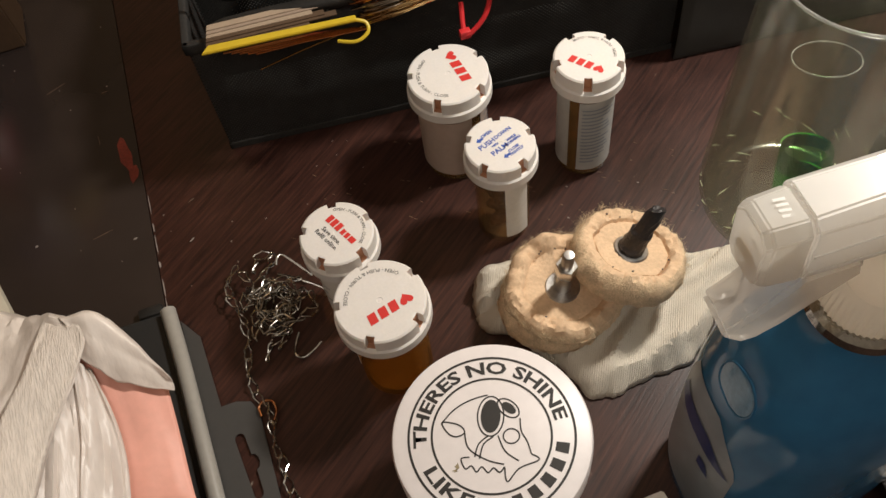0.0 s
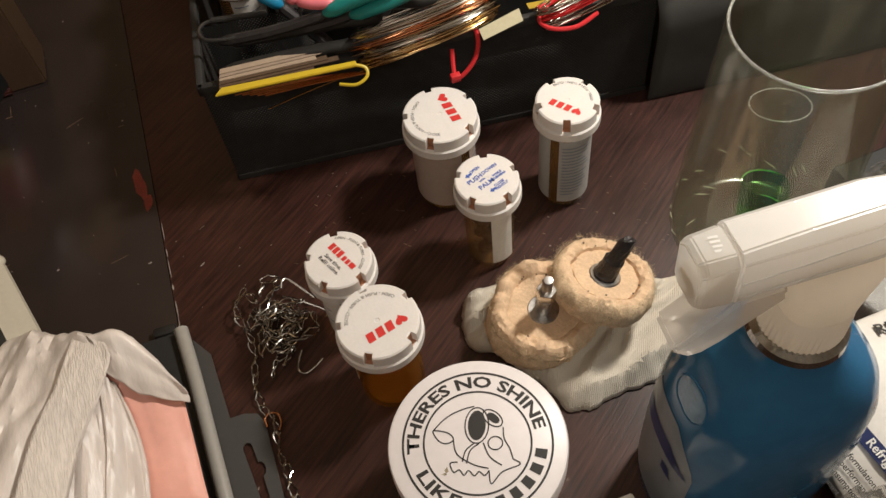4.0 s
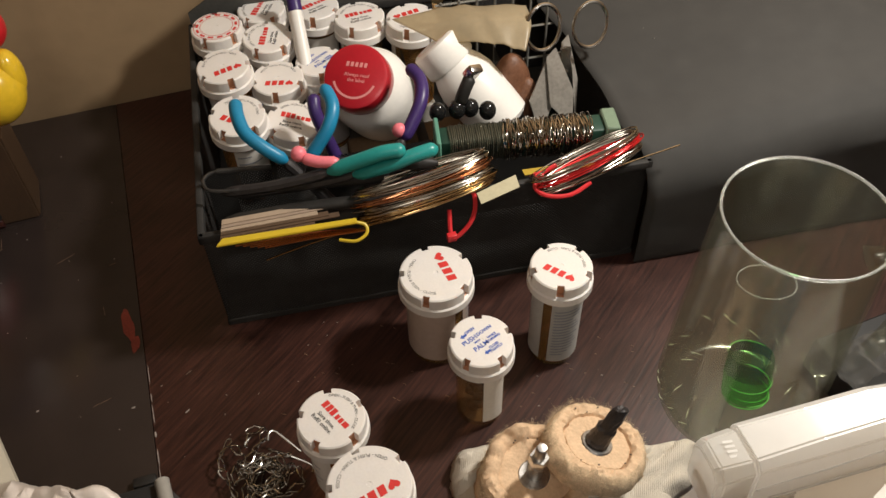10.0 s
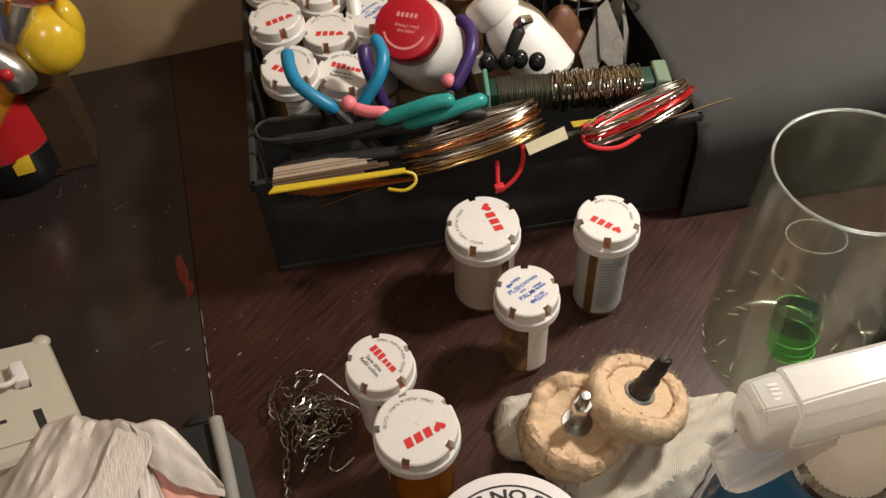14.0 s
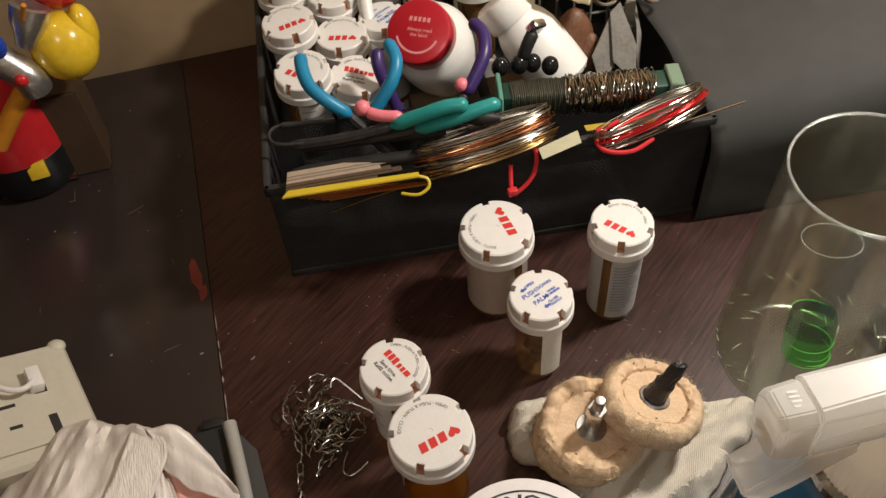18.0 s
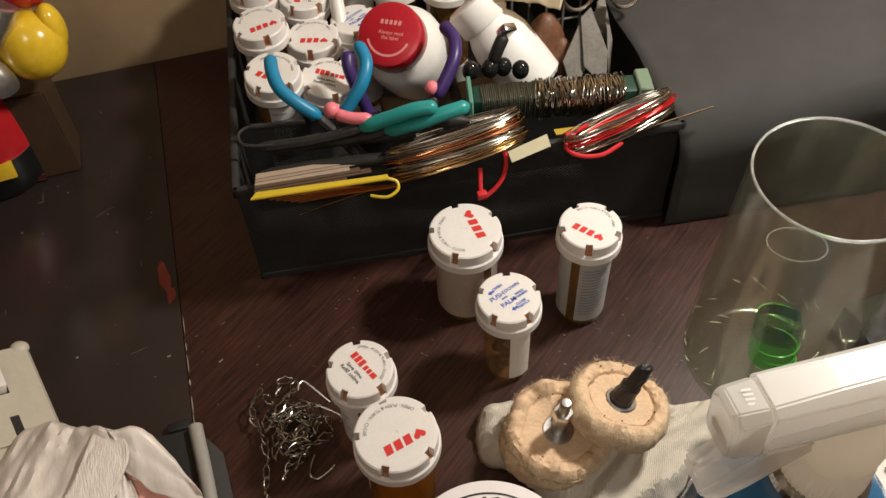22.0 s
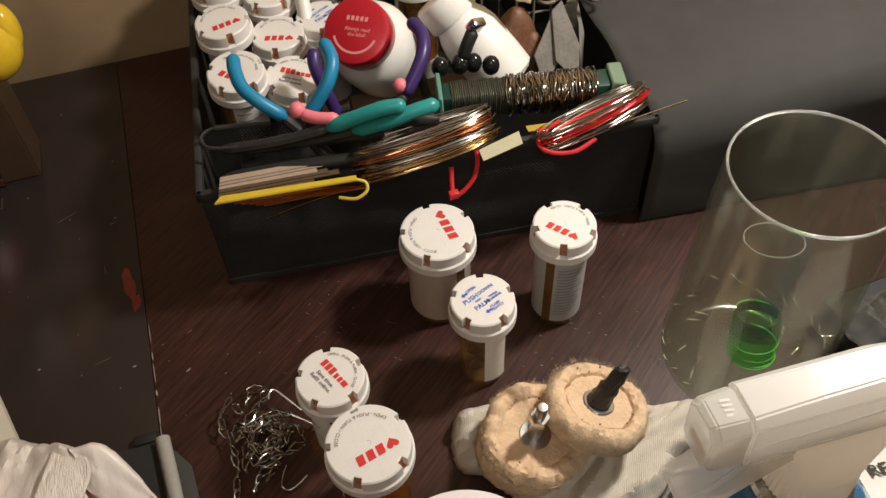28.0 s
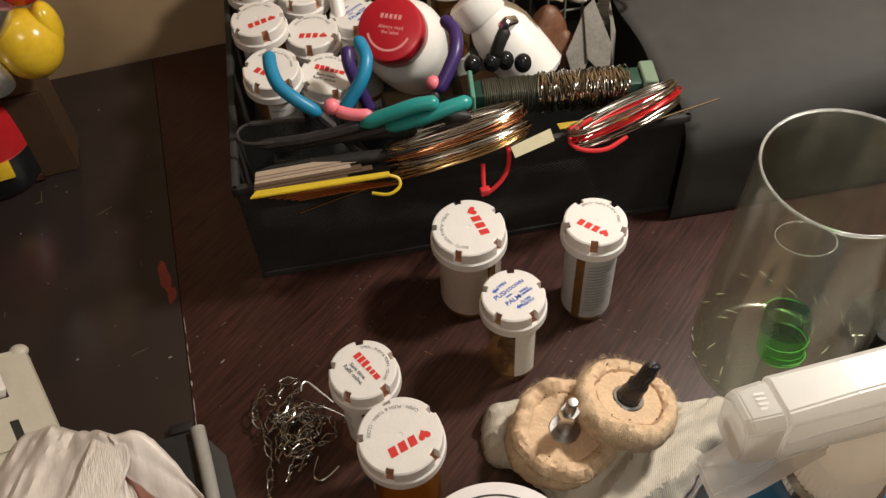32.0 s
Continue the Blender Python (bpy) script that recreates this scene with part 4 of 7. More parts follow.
def surface(rows, steps_u, steps_v, wrinkle, seed, along=1.0):
    """A soft sheet through rows of points, with creases."""
    us = [spline(r, steps_u) for r in rows]
    cols = [spline(list(c), steps_v) for c in zip(*us)]
    bm = bmesh.new()
    grid = []
    for i, col in enumerate(cols):
        line = []
        for j, p in enumerate(col):
            u, v = i / steps_u, j / steps_v
            w = wrinkle * (noise.noise(Vector((u * 2.3 * along, v * 0.7, seed))) + 0.6 * noise.noise(Vector((u * 5.1 * along, v * 1.6, seed + 3))) + 0.25 * noise.noise(Vector((u * 13, v * 4.0, seed + 7))))
            line.append(bm.verts.new(p + Vector((w * 0.35, w * 0.2, w))))
        grid.append(line)
    for a, b in zip(grid, grid[1:]):
        for j in range(len(a) - 1):
            bm.faces.new((a[j], a[j + 1], b[j + 1], b[j]))
    bm.verts.index_update()
    return bm


def ball(x, y, z, rx, ry, rz, n=24):
    bm = bmesh.new()
    bmesh.ops.create_uvsphere(bm, u_segments=n, v_segments=n // 2, radius=1)
    return moved(bm, Matrix.Translation((x, y, z)) @ Matrix.Diagonal((rx, ry, rz, 1)))


# ---- knit cloth with two felt polishing wheels ----
def cloth():
    line = spline([(0.0385, 0.382, 0), (0.0455, 0.392, 0), (0.066, 0.3945, 0), (0.098, 0.390, 0), (0.130, 0.377, 0), (0.151, 0.3630, 0), (0.174, 0.3590, 0), (0.1785, 0.353, 0), (0.169, 0.340, 0), (0.151, 0.329, 0), (0.129, 0.3115, 0), (0.106, 0.3100, 0), (0.087, 0.308, 0), (0.075, 0.311, 0), (0.069, 0.327, 0), (0.058, 0.347, 0), (0.049, 0.357, 0), (0.041, 0.361, 0), (0.0385, 0.371, 0)], 9, True)
    c = Vector((0.103, 0.350, 0))
    ca, sa = math.cos(radians(24)), math.sin(radians(24))
    bm = bmesh.new()
    rings = []
    levels = 30
    n = len(line)
    for k in range(levels + 1):
        s = 1 - k / levels
        row = []
        for p in line:
            edge = 1 + 0.05 * noise.noise(Vector((p.x * 120, p.y * 120, 2.0))) + 0.02 * noise.noise(Vector((p.x * 500, p.y * 500, 5.0)))
            q = c + (p - c) * s * edge
            u, v = q.x * ca + q.y * sa, -q.x * sa + q.y * ca
            warp = 0.006 * noise.noise(Vector((q.x * 45, q.y * 45, 1.1)))
            ridge = 1 - abs(noise.noise(Vector((u * 14, (v + warp) * 75, 0.7)))) * 2.4
            fine = 1 - abs(noise.noise(Vector((u * 40, (v + warp) * 170, 3.7)))) * 2.0
            d = (p - c).length * (1 - s)
            rise = 1 - math.exp(-d / 0.0055)
            h = 0.0008 + rise * (0.0075 + 0.0072 * max(0, ridge) ** 1.5 + 0.0026 * fine)
            h += rise * 0.006 * max(0, min(1, (q.x - 0.125) / 0.03))
            h += 0.010 * math.exp(-((q.x - 0.047) ** 2 + (q.y - 0.385) ** 2) / 0.00006)
            row.append(bm.verts.new((q.x, q.y, max(0.0006, h))))
        rings.append(row)
    for a, b in zip(rings[:-1], rings[1:-1]):
        for i in range(n):
            j = (i + 1) % n
            bm.faces.new((a[i], a[j], b[j], b[i]))
    bm.faces.new(rings[-2])
    # a frayed strip turned up at the edge
    for rows in ([[(0.049, 0.3635, 0.014), (0.056, 0.3545, 0.021), (0.063, 0.3440, 0.016)], [(0.0475, 0.360, 0.008), (0.0560, 0.3475, 0.012), (0.0640, 0.336, 0.008)], [(0.0485, 0.357, 0.001), (0.0575, 0.3425, 0.003), (0.0655, 0.331, 0.002)]],):
        sheet = surface(rows, 8, 8, 0.0022, 2.2, 1.6)
        vs = [bm.verts.new(v.co) for v in sheet.verts]
        for f in sheet.faces:
            bm.faces.new([vs[v.index] for v in f.verts])
        sheet.free()
    ob = part("cloth", bm, KNIT)
    so = ob.modifiers.new("thickness", "SOLIDIFY")
    so.thickness, so.offset = 0.0010, 1
    return tagged(ob, "crumpled off-white knit cloth on the desk, under two felt wheels", "cloth")


KNIT = bpy.data.materials.new("knit")
KNIT.use_nodes = True
_t = KNIT.node_tree
_b = _t.nodes["Principled BSDF"]
_b.inputs["Roughness"].default_value = 0.9
_c = _t.nodes.new("ShaderNodeTexCoord")
_m = _t.nodes.new("ShaderNodeMapping")
_m.inputs["Rotation"].default_value = (0, 0, radians(28))
_t.links.new(_c.outputs["Object"], _m.inputs[0])
_w = _t.nodes.new("ShaderNodeTexWave")
_w.inputs["Scale"].default_value = 300
_w.inputs["Distortion"].default_value = 2.5
_w.inputs["Detail"].default_value = 3
_w.inputs["Detail Scale"].default_value = 6
_t.links.new(_m.outputs[0], _w.inputs[0])
_n = _t.nodes.new("ShaderNodeTexNoise")
_n.inputs["Scale"].default_value = 45
_t.links.new(_c.outputs["Object"], _n.inputs[0])
_x = _t.nodes.new("ShaderNodeMix")
_x.data_type = "RGBA"
_x.inputs["A"].default_value = (0.58, 0.51, 0.41, 1)
_x.inputs["B"].default_value = (0.77, 0.70, 0.59, 1)
_t.links.new(_n.outputs[0], _x.inputs["Factor"])
_t.links.new(_x.outputs["Result"], _b.inputs["Base Color"])
_p = _t.nodes.new("ShaderNodeBump")
_p.inputs["Strength"].default_value = 0.5
_p.inputs["Distance"].default_value = 0.0012
_t.links.new(_w.outputs["Fac"], _p.inputs["Height"])
_t.links.new(_p.outputs[0], _b.inputs["Normal"])
cloth()


def axis_pose(centre, normal, spin=0):
    z = Vector(normal).normalized()
    q = z.to_track_quat("Z", "Y").to_matrix().to_4x4()
    return Matrix.Translation(centre) @ q @ pose(0, 0, 0, 0, 0, spin)


def felt_disc(R, thick, seed, dish, rough_from=11):
    """A worn felt wheel: flat or dished face, a pressed crease round the hub, a torn lip."""
    bm = bmesh.new()
    n, rows = 120, []
    prof = [(0.0, 0.0), (0.18, 0.0), (0.30, 0.0), (0.42, 0.0002), (0.55, 0.0003), (0.635, -0.0002), (0.66, -0.0022), (0.685, 0.0006), (0.73, 0.0012), (0.78, 0.0012), (0.82, 0.0011), (0.86, 0.0004), (0.92, -0.0006), (0.965, -0.0026), (0.99, -0.0050), (1.0, -0.45), (0.995, -0.62), (0.97, -0.80), (0.92, -0.95), (0.8, -1.0), (0.4, -1.0), (0.0, -1.0)]
    for r, z in prof:
        row = []
        for i in range(n):
            a = 2 * math.pi * i / n
            ca, sa = math.cos(a), math.sin(a)
            wob = 1 + (0.085 if rough_from > 11 else 0.045) * noise.noise(Vector((ca * 1.6, sa * 1.6, seed))) + 0.015 * noise.noise(Vector((ca * 7, sa * 7, seed)))
            crease = 0.03 * noise.noise(Vector((ca * 2.5, sa * 2.5, seed + 9))) + 0.025 * noise.noise(Vector((ca * 9, sa * 9, seed + 2))) if 0.6 < r < 0.7 else 0.0
            x, y = R * (r + crease) * wob * ca, R * (r + crease) * wob * sa
            zz = z if z > -0.02 else z * thick
            if r == 0.66:
                zz *= 0.25 if rough_from > 11 else max(0.15, 0.7 + 0.9 * noise.noise(Vector((ca * 2.2, sa * 2.2, seed + 6))))
            if z > -0.02:
                zz += -dish * max(0, 1 - (r / 0.86) ** 2) + 0.0006 * noise.noise(Vector((x * 180, y * 180, seed))) + 0.0005 * noise.noise(Vector((x * 700, y * 700, seed)))
                if r > 0.7:
                    zz += 0.0016 * noise.noise(Vector((x * 420, y * 420, seed + 1))) - 0.0022 * max(0, noise.noise(Vector((ca * 11, sa * 11, r * 5 + seed))) - 0.22)
                if r > 0.6:
                    torn = noise.noise(Vector((ca * 3.0, sa * 3.0, seed + 4))) + 0.12 * noise.noise(Vector((ca * 7.0, sa * 7.0, r * 6)))
                    zz += (0.0070 if rough_from > 11 else 0.0026) * max(-0.1, torn) * min(1, (r - 0.6) / 0.2)
            else:
                k = 1 + 0.05 * noise.noise(Vector((x * 400, y * 400, zz * 400)))
                x, y = x * k, y * k
            row.append(bm.verts.new((x, y, zz)))
        rows.append(row)
    for k, (a, b) in enumerate(zip(rows, rows[1:])):
        for i in range(n):
            j = (i + 1) % n
            bm.faces.new((a[i], a[j], b[j], b[i])).material_index = 1 if rough_from <= k <= 18 else 0
    bmesh.ops.remove_doubles(bm, verts=bm.verts[:], dist=1e-6)
    return bm


def fuzz(R, thick, seed, count=4600):
    """Loose fibres that stand off the rim of a felt wheel."""
    rng = random.Random(seed)
    verts, faces = [], []
    for _ in range(count):
        a = rng.uniform(0, 2 * math.pi)
        r = R * rng.uniform(0.86, 1.0)
        z = -thick * rng.uniform(0, 0.7)
        p = Vector((r * math.cos(a), r * math.sin(a), z))
        d = Vector((math.cos(a) + rng.gauss(0, 0.6), math.sin(a) + rng.gauss(0, 0.6), rng.gauss(0.2, 0.6))).normalized()
        ln = rng.uniform(0.0007, 0.0025)
        s = d.cross(Vector((rng.random(), rng.random(), rng.random()))).normalized() * 0.00005
        u = d.cross(s)
        i = len(verts)
        bend = Vector((rng.gauss(0, 1), rng.gauss(0, 1), rng.gauss(0, 1))) * ln * 0.25
        verts += [p + s, p - s, p + u, p + d * ln * 0.6 + bend + s * 0.7, p + d * ln * 0.6 + bend - s * 0.7, p + d * ln * 0.6 + bend + u * 0.7, p + d * ln + bend * 2.5]
        faces += [(i, i + 1, i + 4, i + 3), (i + 1, i + 2, i + 5, i + 4), (i + 2, i, i + 3, i + 5), (i + 3, i + 4, i + 6), (i + 4, i + 5, i + 6), (i + 5, i + 3, i + 6)]
    bm = bmesh.new()
    vs = [bm.verts.new(v) for v in verts]
    for f in faces:
        bm.faces.new([vs[k] for k in f])
    return bm


STEEL_DULL = mat("dull_steel", (0.42, 0.40, 0.38), 0.34, metal=1.0, grain=0.25, scale=110)


def felt_wheel(m, R, thick, seed, dark, label, dish):
    w = thing("polishing_wheel", label, "polishing wheel", m, "felt wheels on the cloth")
    part("disc", felt_disc(R, thick, seed, dish, 11 if dark else 13), [FELT, FELT_EDGE], w, "worn tan felt disc with a fuzzy rim")
    if not dark:
        part("lower_ply", felt_disc(R * 0.97, 0.009, seed + 5, 0.001), [FELT, FELT_EDGE], w, "loose lower felt ply", m=pose(-0.0035, 0.0010, -thick - 0.0003, 0, 0, 40))
    tagged(part("fuzz", fuzz(R, thick, seed), FIBRE, w), kind="stuff")
    z0 = -dish
    lean = m.to_3x3().inverted() @ Vector((0.20, -0.03, 0))
    rng = random.Random(int(seed * 10))
    for _ in range(9):
        a, q = rng.uniform(0, 6.28), R * rng.uniform(0.62, 0.80)
        part("dirt_speck", ball(q * math.cos(a), q * math.sin(a), 0.0010, rng.uniform(0.0003, 0.0007), rng.uniform(0.0003, 0.0006), 0.0004, 8), STEEL_DK, w)
    part("washer", lathe([(0, z0 + 0.0014), (0.0080, z0 + 0.0014), (0.0086, z0 + 0.0008), (0.0086, z0 - 0.001), (0, z0 - 0.001)], 28), STEEL_DULL, w, "steel washer")
    if dark:
        bm = lathe([(0, z0 - 0.001), (0.0062, z0), (0.0064, z0 + 0.0030), (0.0058, z0 + 0.0050), (0.0054, z0 + 0.009), (0.0055, z0 + 0.0120), (0.0047, z0 + 0.0140), (0.0045, z0 + 0.0185), (0.0040, z0 + 0.0225), (0.0034, z0 + 0.0255), (0.0024, z0 + 0.0262), (0, z0 + 0.0256)], 14)
        for v in bm.verts:
            v.co.xy *= 1 + 0.24 * noise.noise(v.co * 520)
            v.co += lean * max(0, v.co.z - z0 - 0.003)
            if v.co.z > z0 + 0.026:
                v.co.z += 0.35 * v.co.y + 0.0012 * noise.noise(v.co * 700)
        part("shank", bm, STEEL_DK, w, "blackened rough shank", smooth=False)
    else:
        part("shank", lathe([(0, z0), (0.0040, z0), (0.0041, z0 + 0.016), (0.0030, z0 + 0.0165), (0.0030, z0 + 0.034), (0.0024, z0 + 0.036), (0, z0 + 0.0363)], 20), STEEL_DULL, w, "bright steel shank")
        part("hex_collar", lathe([(0, z0 + 0.0163), (0.0050, z0 + 0.0163), (0.0053, z0 + 0.0170), (0.0053, z0 + 0.0245), (0.0050, z0 + 0.0252), (0, z0 + 0.0252)], 6), STEEL, w, "steel hexagon collar")
    return w


felt_wheel(axis_pose((0.0782, 0.3568, 0.0350), (0.02, -0.10, 0.98), 20), 0.0286, 0.013, 3.1, False, "dished tan felt wheel on a bright steel arbor", 0.0055)
felt_wheel(axis_pose((0.1130, 0.3570, 0.0488), (0.28, 0.10, 0.94), 80), 0.0274, 0.016, 8.7, True, "fuzzy tan felt wheel with a blackened shank", 0.0035)


# ---- chain ----
def link_mesh():
    """One twisted-wire link of a double-loop chain."""
    pts = []
    for i in range(28):
        t = 2 * math.pi * i / 28
        pts.append((0.0056 * math.cos(t), 0.0024 * math.sin(t) * (1.15 - 0.6 * abs(math.cos(t)) ** 0.5) * (1 if math.cos(t) > 0 else 0.9), 0.0011 * math.sin(2 * t)))
    return tube(pts, 0.00055, 6, True)


def chain():
    c = thing("chain", "thin bright steel wire chain heaped on the desk", "chain", pose(0, 0, 0))
    rng = random.Random(11)
    first = part("link", link_mesh(), CHAIN_STEEL, c)
    strand = spline([(-0.0735, 0.290, 0.002), (-0.0755, 0.315, 0.0022), (-0.0765, 0.330, 0.002), (-0.0780, 0.343, 0.002), (-0.0765, 0.356, 0.003), (-0.0815, 0.370, 0.002), (-0.0820, 0.385, 0.003), (-0.0790, 0.400, 0.005), (-0.0795, 0.415, 0.007), (-0.083, 0.428, 0.008), (-0.078, 0.440, 0.008), (-0.069, 0.432, 0.010), (-0.063, 0.446, 0.006), (-0.055, 0.444, 0.006), (-0.060, 0.432, 0.012), (-0.070, 0.420, 0.011), (-0.064, 0.408, 0.009), (-0.052, 0.412, 0.010), (-0.043, 0.418, 0.006), (-0.041, 0.406, 0.005), (-0.050, 0.400, 0.008), (-0.061, 0.398, 0.007), (-0.070, 0.404, 0.006), (-0.066, 0.416, 0.013), (-0.055, 0.424, 0.012), (-0.048, 0.414, 0.009), (-0.056, 0.404, 0.004), (-0.068, 0.392, 0.003), (-0.071, 0.386, 0.003), (-0.065, 0.388, 0.003), (-0.060, 0.396, 0.003), (-0.052, 0.420, 0.004), (-0.062, 0.424, 0.003), (-0.074, 0.430, 0.003), (-0.077, 0.418, 0.003)], 14)
    heap = [(-0.061 + 0.020 * math.cos(2.4 * i + 0.4) * rng.uniform(0.35, 1.0), 0.414 + 0.024 * math.sin(2.4 * i + 0.4) * rng.uniform(0.35, 1.0), rng.uniform(0.002, 0.013)) for i in range(15)]
    strand = strand + spline(heap, 12)
    gap, last, k = 0.0088, strand[0], 0
    for p, q in zip(strand, strand[1:]):
        if (p - last).length < gap:
            continue
        d = (q - p).normalized()
        last = p
        m = Matrix.Translation(p) @ d.to_track_quat("X", "Z").to_matrix().to_4x4() @ pose(0, 0, 0, 55 + 90 * (k % 2) + rng.uniform(-25, 25), rng.uniform(-10, 10), rng.uniform(-12, 12))
        ob = first if k == 0 else new("link", first.data)
        ob.parent = c
        ob.matrix_basis = m
        k += 1
    for pts, name, lab in (([(-0.0545, 0.4335, 0.012), (-0.053, 0.437, 0.013), (-0.049, 0.4375, 0.012), (-0.038, 0.424, 0.006)], "hook", ""),
                           ([(-0.055, 0.429, 0.010), (-0.046, 0.4225, 0.010), (-0.034, 0.4145, 0.005), (-0.0345, 0.410, 0.004)], "hook", ""),
                           ([(-0.043, 0.386, 0.0022), (-0.048, 0.383, 0.0016), (-0.054, 0.381, 0.0012), (-0.0575, 0.384, 0.0012), (-0.0565, 0.389, 0.0015), (-0.053, 0.395, 0.003)], "hook", "open steel hook"),
                           ([(-0.0755, 0.352, 0.003), (-0.0735, 0.357, 0.003), (-0.0745, 0.362, 0.003), (-0.0785, 0.3635, 0.003), (-0.0815, 0.361, 0.003), (-0.0812, 0.356, 0.003)], "jump_ring", "copper-coloured open ring")):
        part(name, tube(spline(pts, 6), 0.00075, 8), CHAIN_STEEL if name == "hook" else COPPER, c, lab)
    return c


COPPER = mat("copper_wire", (0.60, 0.28, 0.14), 0.17, metal=1.0, grain=0.15, scale=90)
chain()


# ---- blister pack with hanger tab, under a plastic bag ----
def rounded(x0, y0, x1, y1, r, n=5):
    pts = []
    for cx, cy, a in ((x1 - r, y0 + r, -90), (x1 - r, y1 - r, 0), (x0 + r, y1 - r, 90), (x0 + r, y0 + r, 180)):
        pts += [(cx + r * math.cos(radians(a + 90 * k / n)), cy + r * math.sin(radians(a + 90 * k / n))) for k in range(n + 1)]
    return pts


GREY_PL = mat("grey_clear_plastic", (0.115, 0.110, 0.105), 0.28, trans=0.35, ior=1.3, grain=0.06, scale=40)
EDGE_PL = mat("pale_edge_plastic", (0.38, 0.36, 0.325), 0.35, grain=0.08, scale=50, bump=0.05)


def blister_pack():
    b = thing("blister_pack", "empty clear plastic blister pack with a hanger tab", "packaging", pose(0, 0, 0))
    rim = spline([(-0.1165, 0.4310, 0.0060), (-0.1135, 0.395, 0.0062), (-0.1110, 0.350, 0.0062), (-0.1085, 0.305, 0.0062), (-0.105, 0.22, 0.0062)], 4)
    part("rim", tube(rim, 0.0042, 12), EDGE_PL, b, "pale rounded rim of the pack")
    n = [(-0.1120, 0.4250), (-0.1035, 0.4120), (-0.1000, 0.3690), (-0.0920, 0.3690), (-0.0850, 0.3665), (-0.0820, 0.3600), (-0.0790, 0.2200), (-0.1040, 0.2200)]
    tab = bmesh.new()
    outer = [tab.verts.new((x, y, 0.0016)) for x, y in n]
    slot = [(-0.0940 + 0.0026 * math.cos(radians(a)), 0.3490 + 0.0028 * math.sin(radians(a))) for a in range(180, -1, -30)]
    slot += [(-0.0902, 0.3395), (-0.0885, 0.3390), (-0.0872, 0.3372), (-0.0868, 0.3345), (-0.0875, 0.3320), (-0.0890, 0.3308)]
    slot += [(-0.0905 + 0.0024 * math.cos(radians(a)), 0.3195 + 0.0028 * math.sin(radians(a))) for a in range(0, -181, -30)]
    hole = [tab.verts.new((x, y, 0.0016)) for x, y in slot]
    es = [tab.edges.new((v[i], v[(i + 1) % len(v)])) for v in (outer, hole) for i in range(len(v))]
    bmesh.ops.triangle_fill(tab, use_beauty=True, edges=es)
    ob = part("hanger_tab", tab, GREY_PL, b, "grey translucent tab with a hanger slot", smooth=False)
    so = ob.modifiers.new("thickness", "SOLIDIFY")
    so.thickness = 0.0008
    part("tray", box(-0.30, 0.21, 0.0006, -0.1135, 0.432, 0.004, 0.001), mat("dark_clear_plastic", (0.05, 0.05, 0.05), 0.15, trans=0.4, ior=1.3), b, "dark clear plastic tray")
    part("clip", box(-0.133, 0.432, 0.0006, -0.1195, 0.4385, 0.005, 0.0015), BLACK_PL, b, "black plastic corner clip")
    return b


blister_pack()

BAG_W = milky("white_plastic_film", (0.90, 0.815, 0.745), 0.36, 0.16, 0.0, grain=0.08, scale=40, bump=0.25, stretch=(2.2, 0.6, 1), coat=0.15)
FIBROUS = milky("fibrous_film", (0.87, 0.785, 0.705), 0.5, 0.14, 0.0, grain=0.2, scale=70, bump=0.8, stretch=(3.5, 0.5, 1), coat=0.0)
PINK = mat("pink_sheet", (0.88, 0.43, 0.34), 0.5, grain=0.07, scale=35, bump=0.1)
TISSUE = milky("white_inner_film", (0.90, 0.82, 0.76), 0.36, 0.15, 0.06, grain=0.08, scale=50, bump=0.25, stretch=(3, 0.5, 1), coat=0.1)


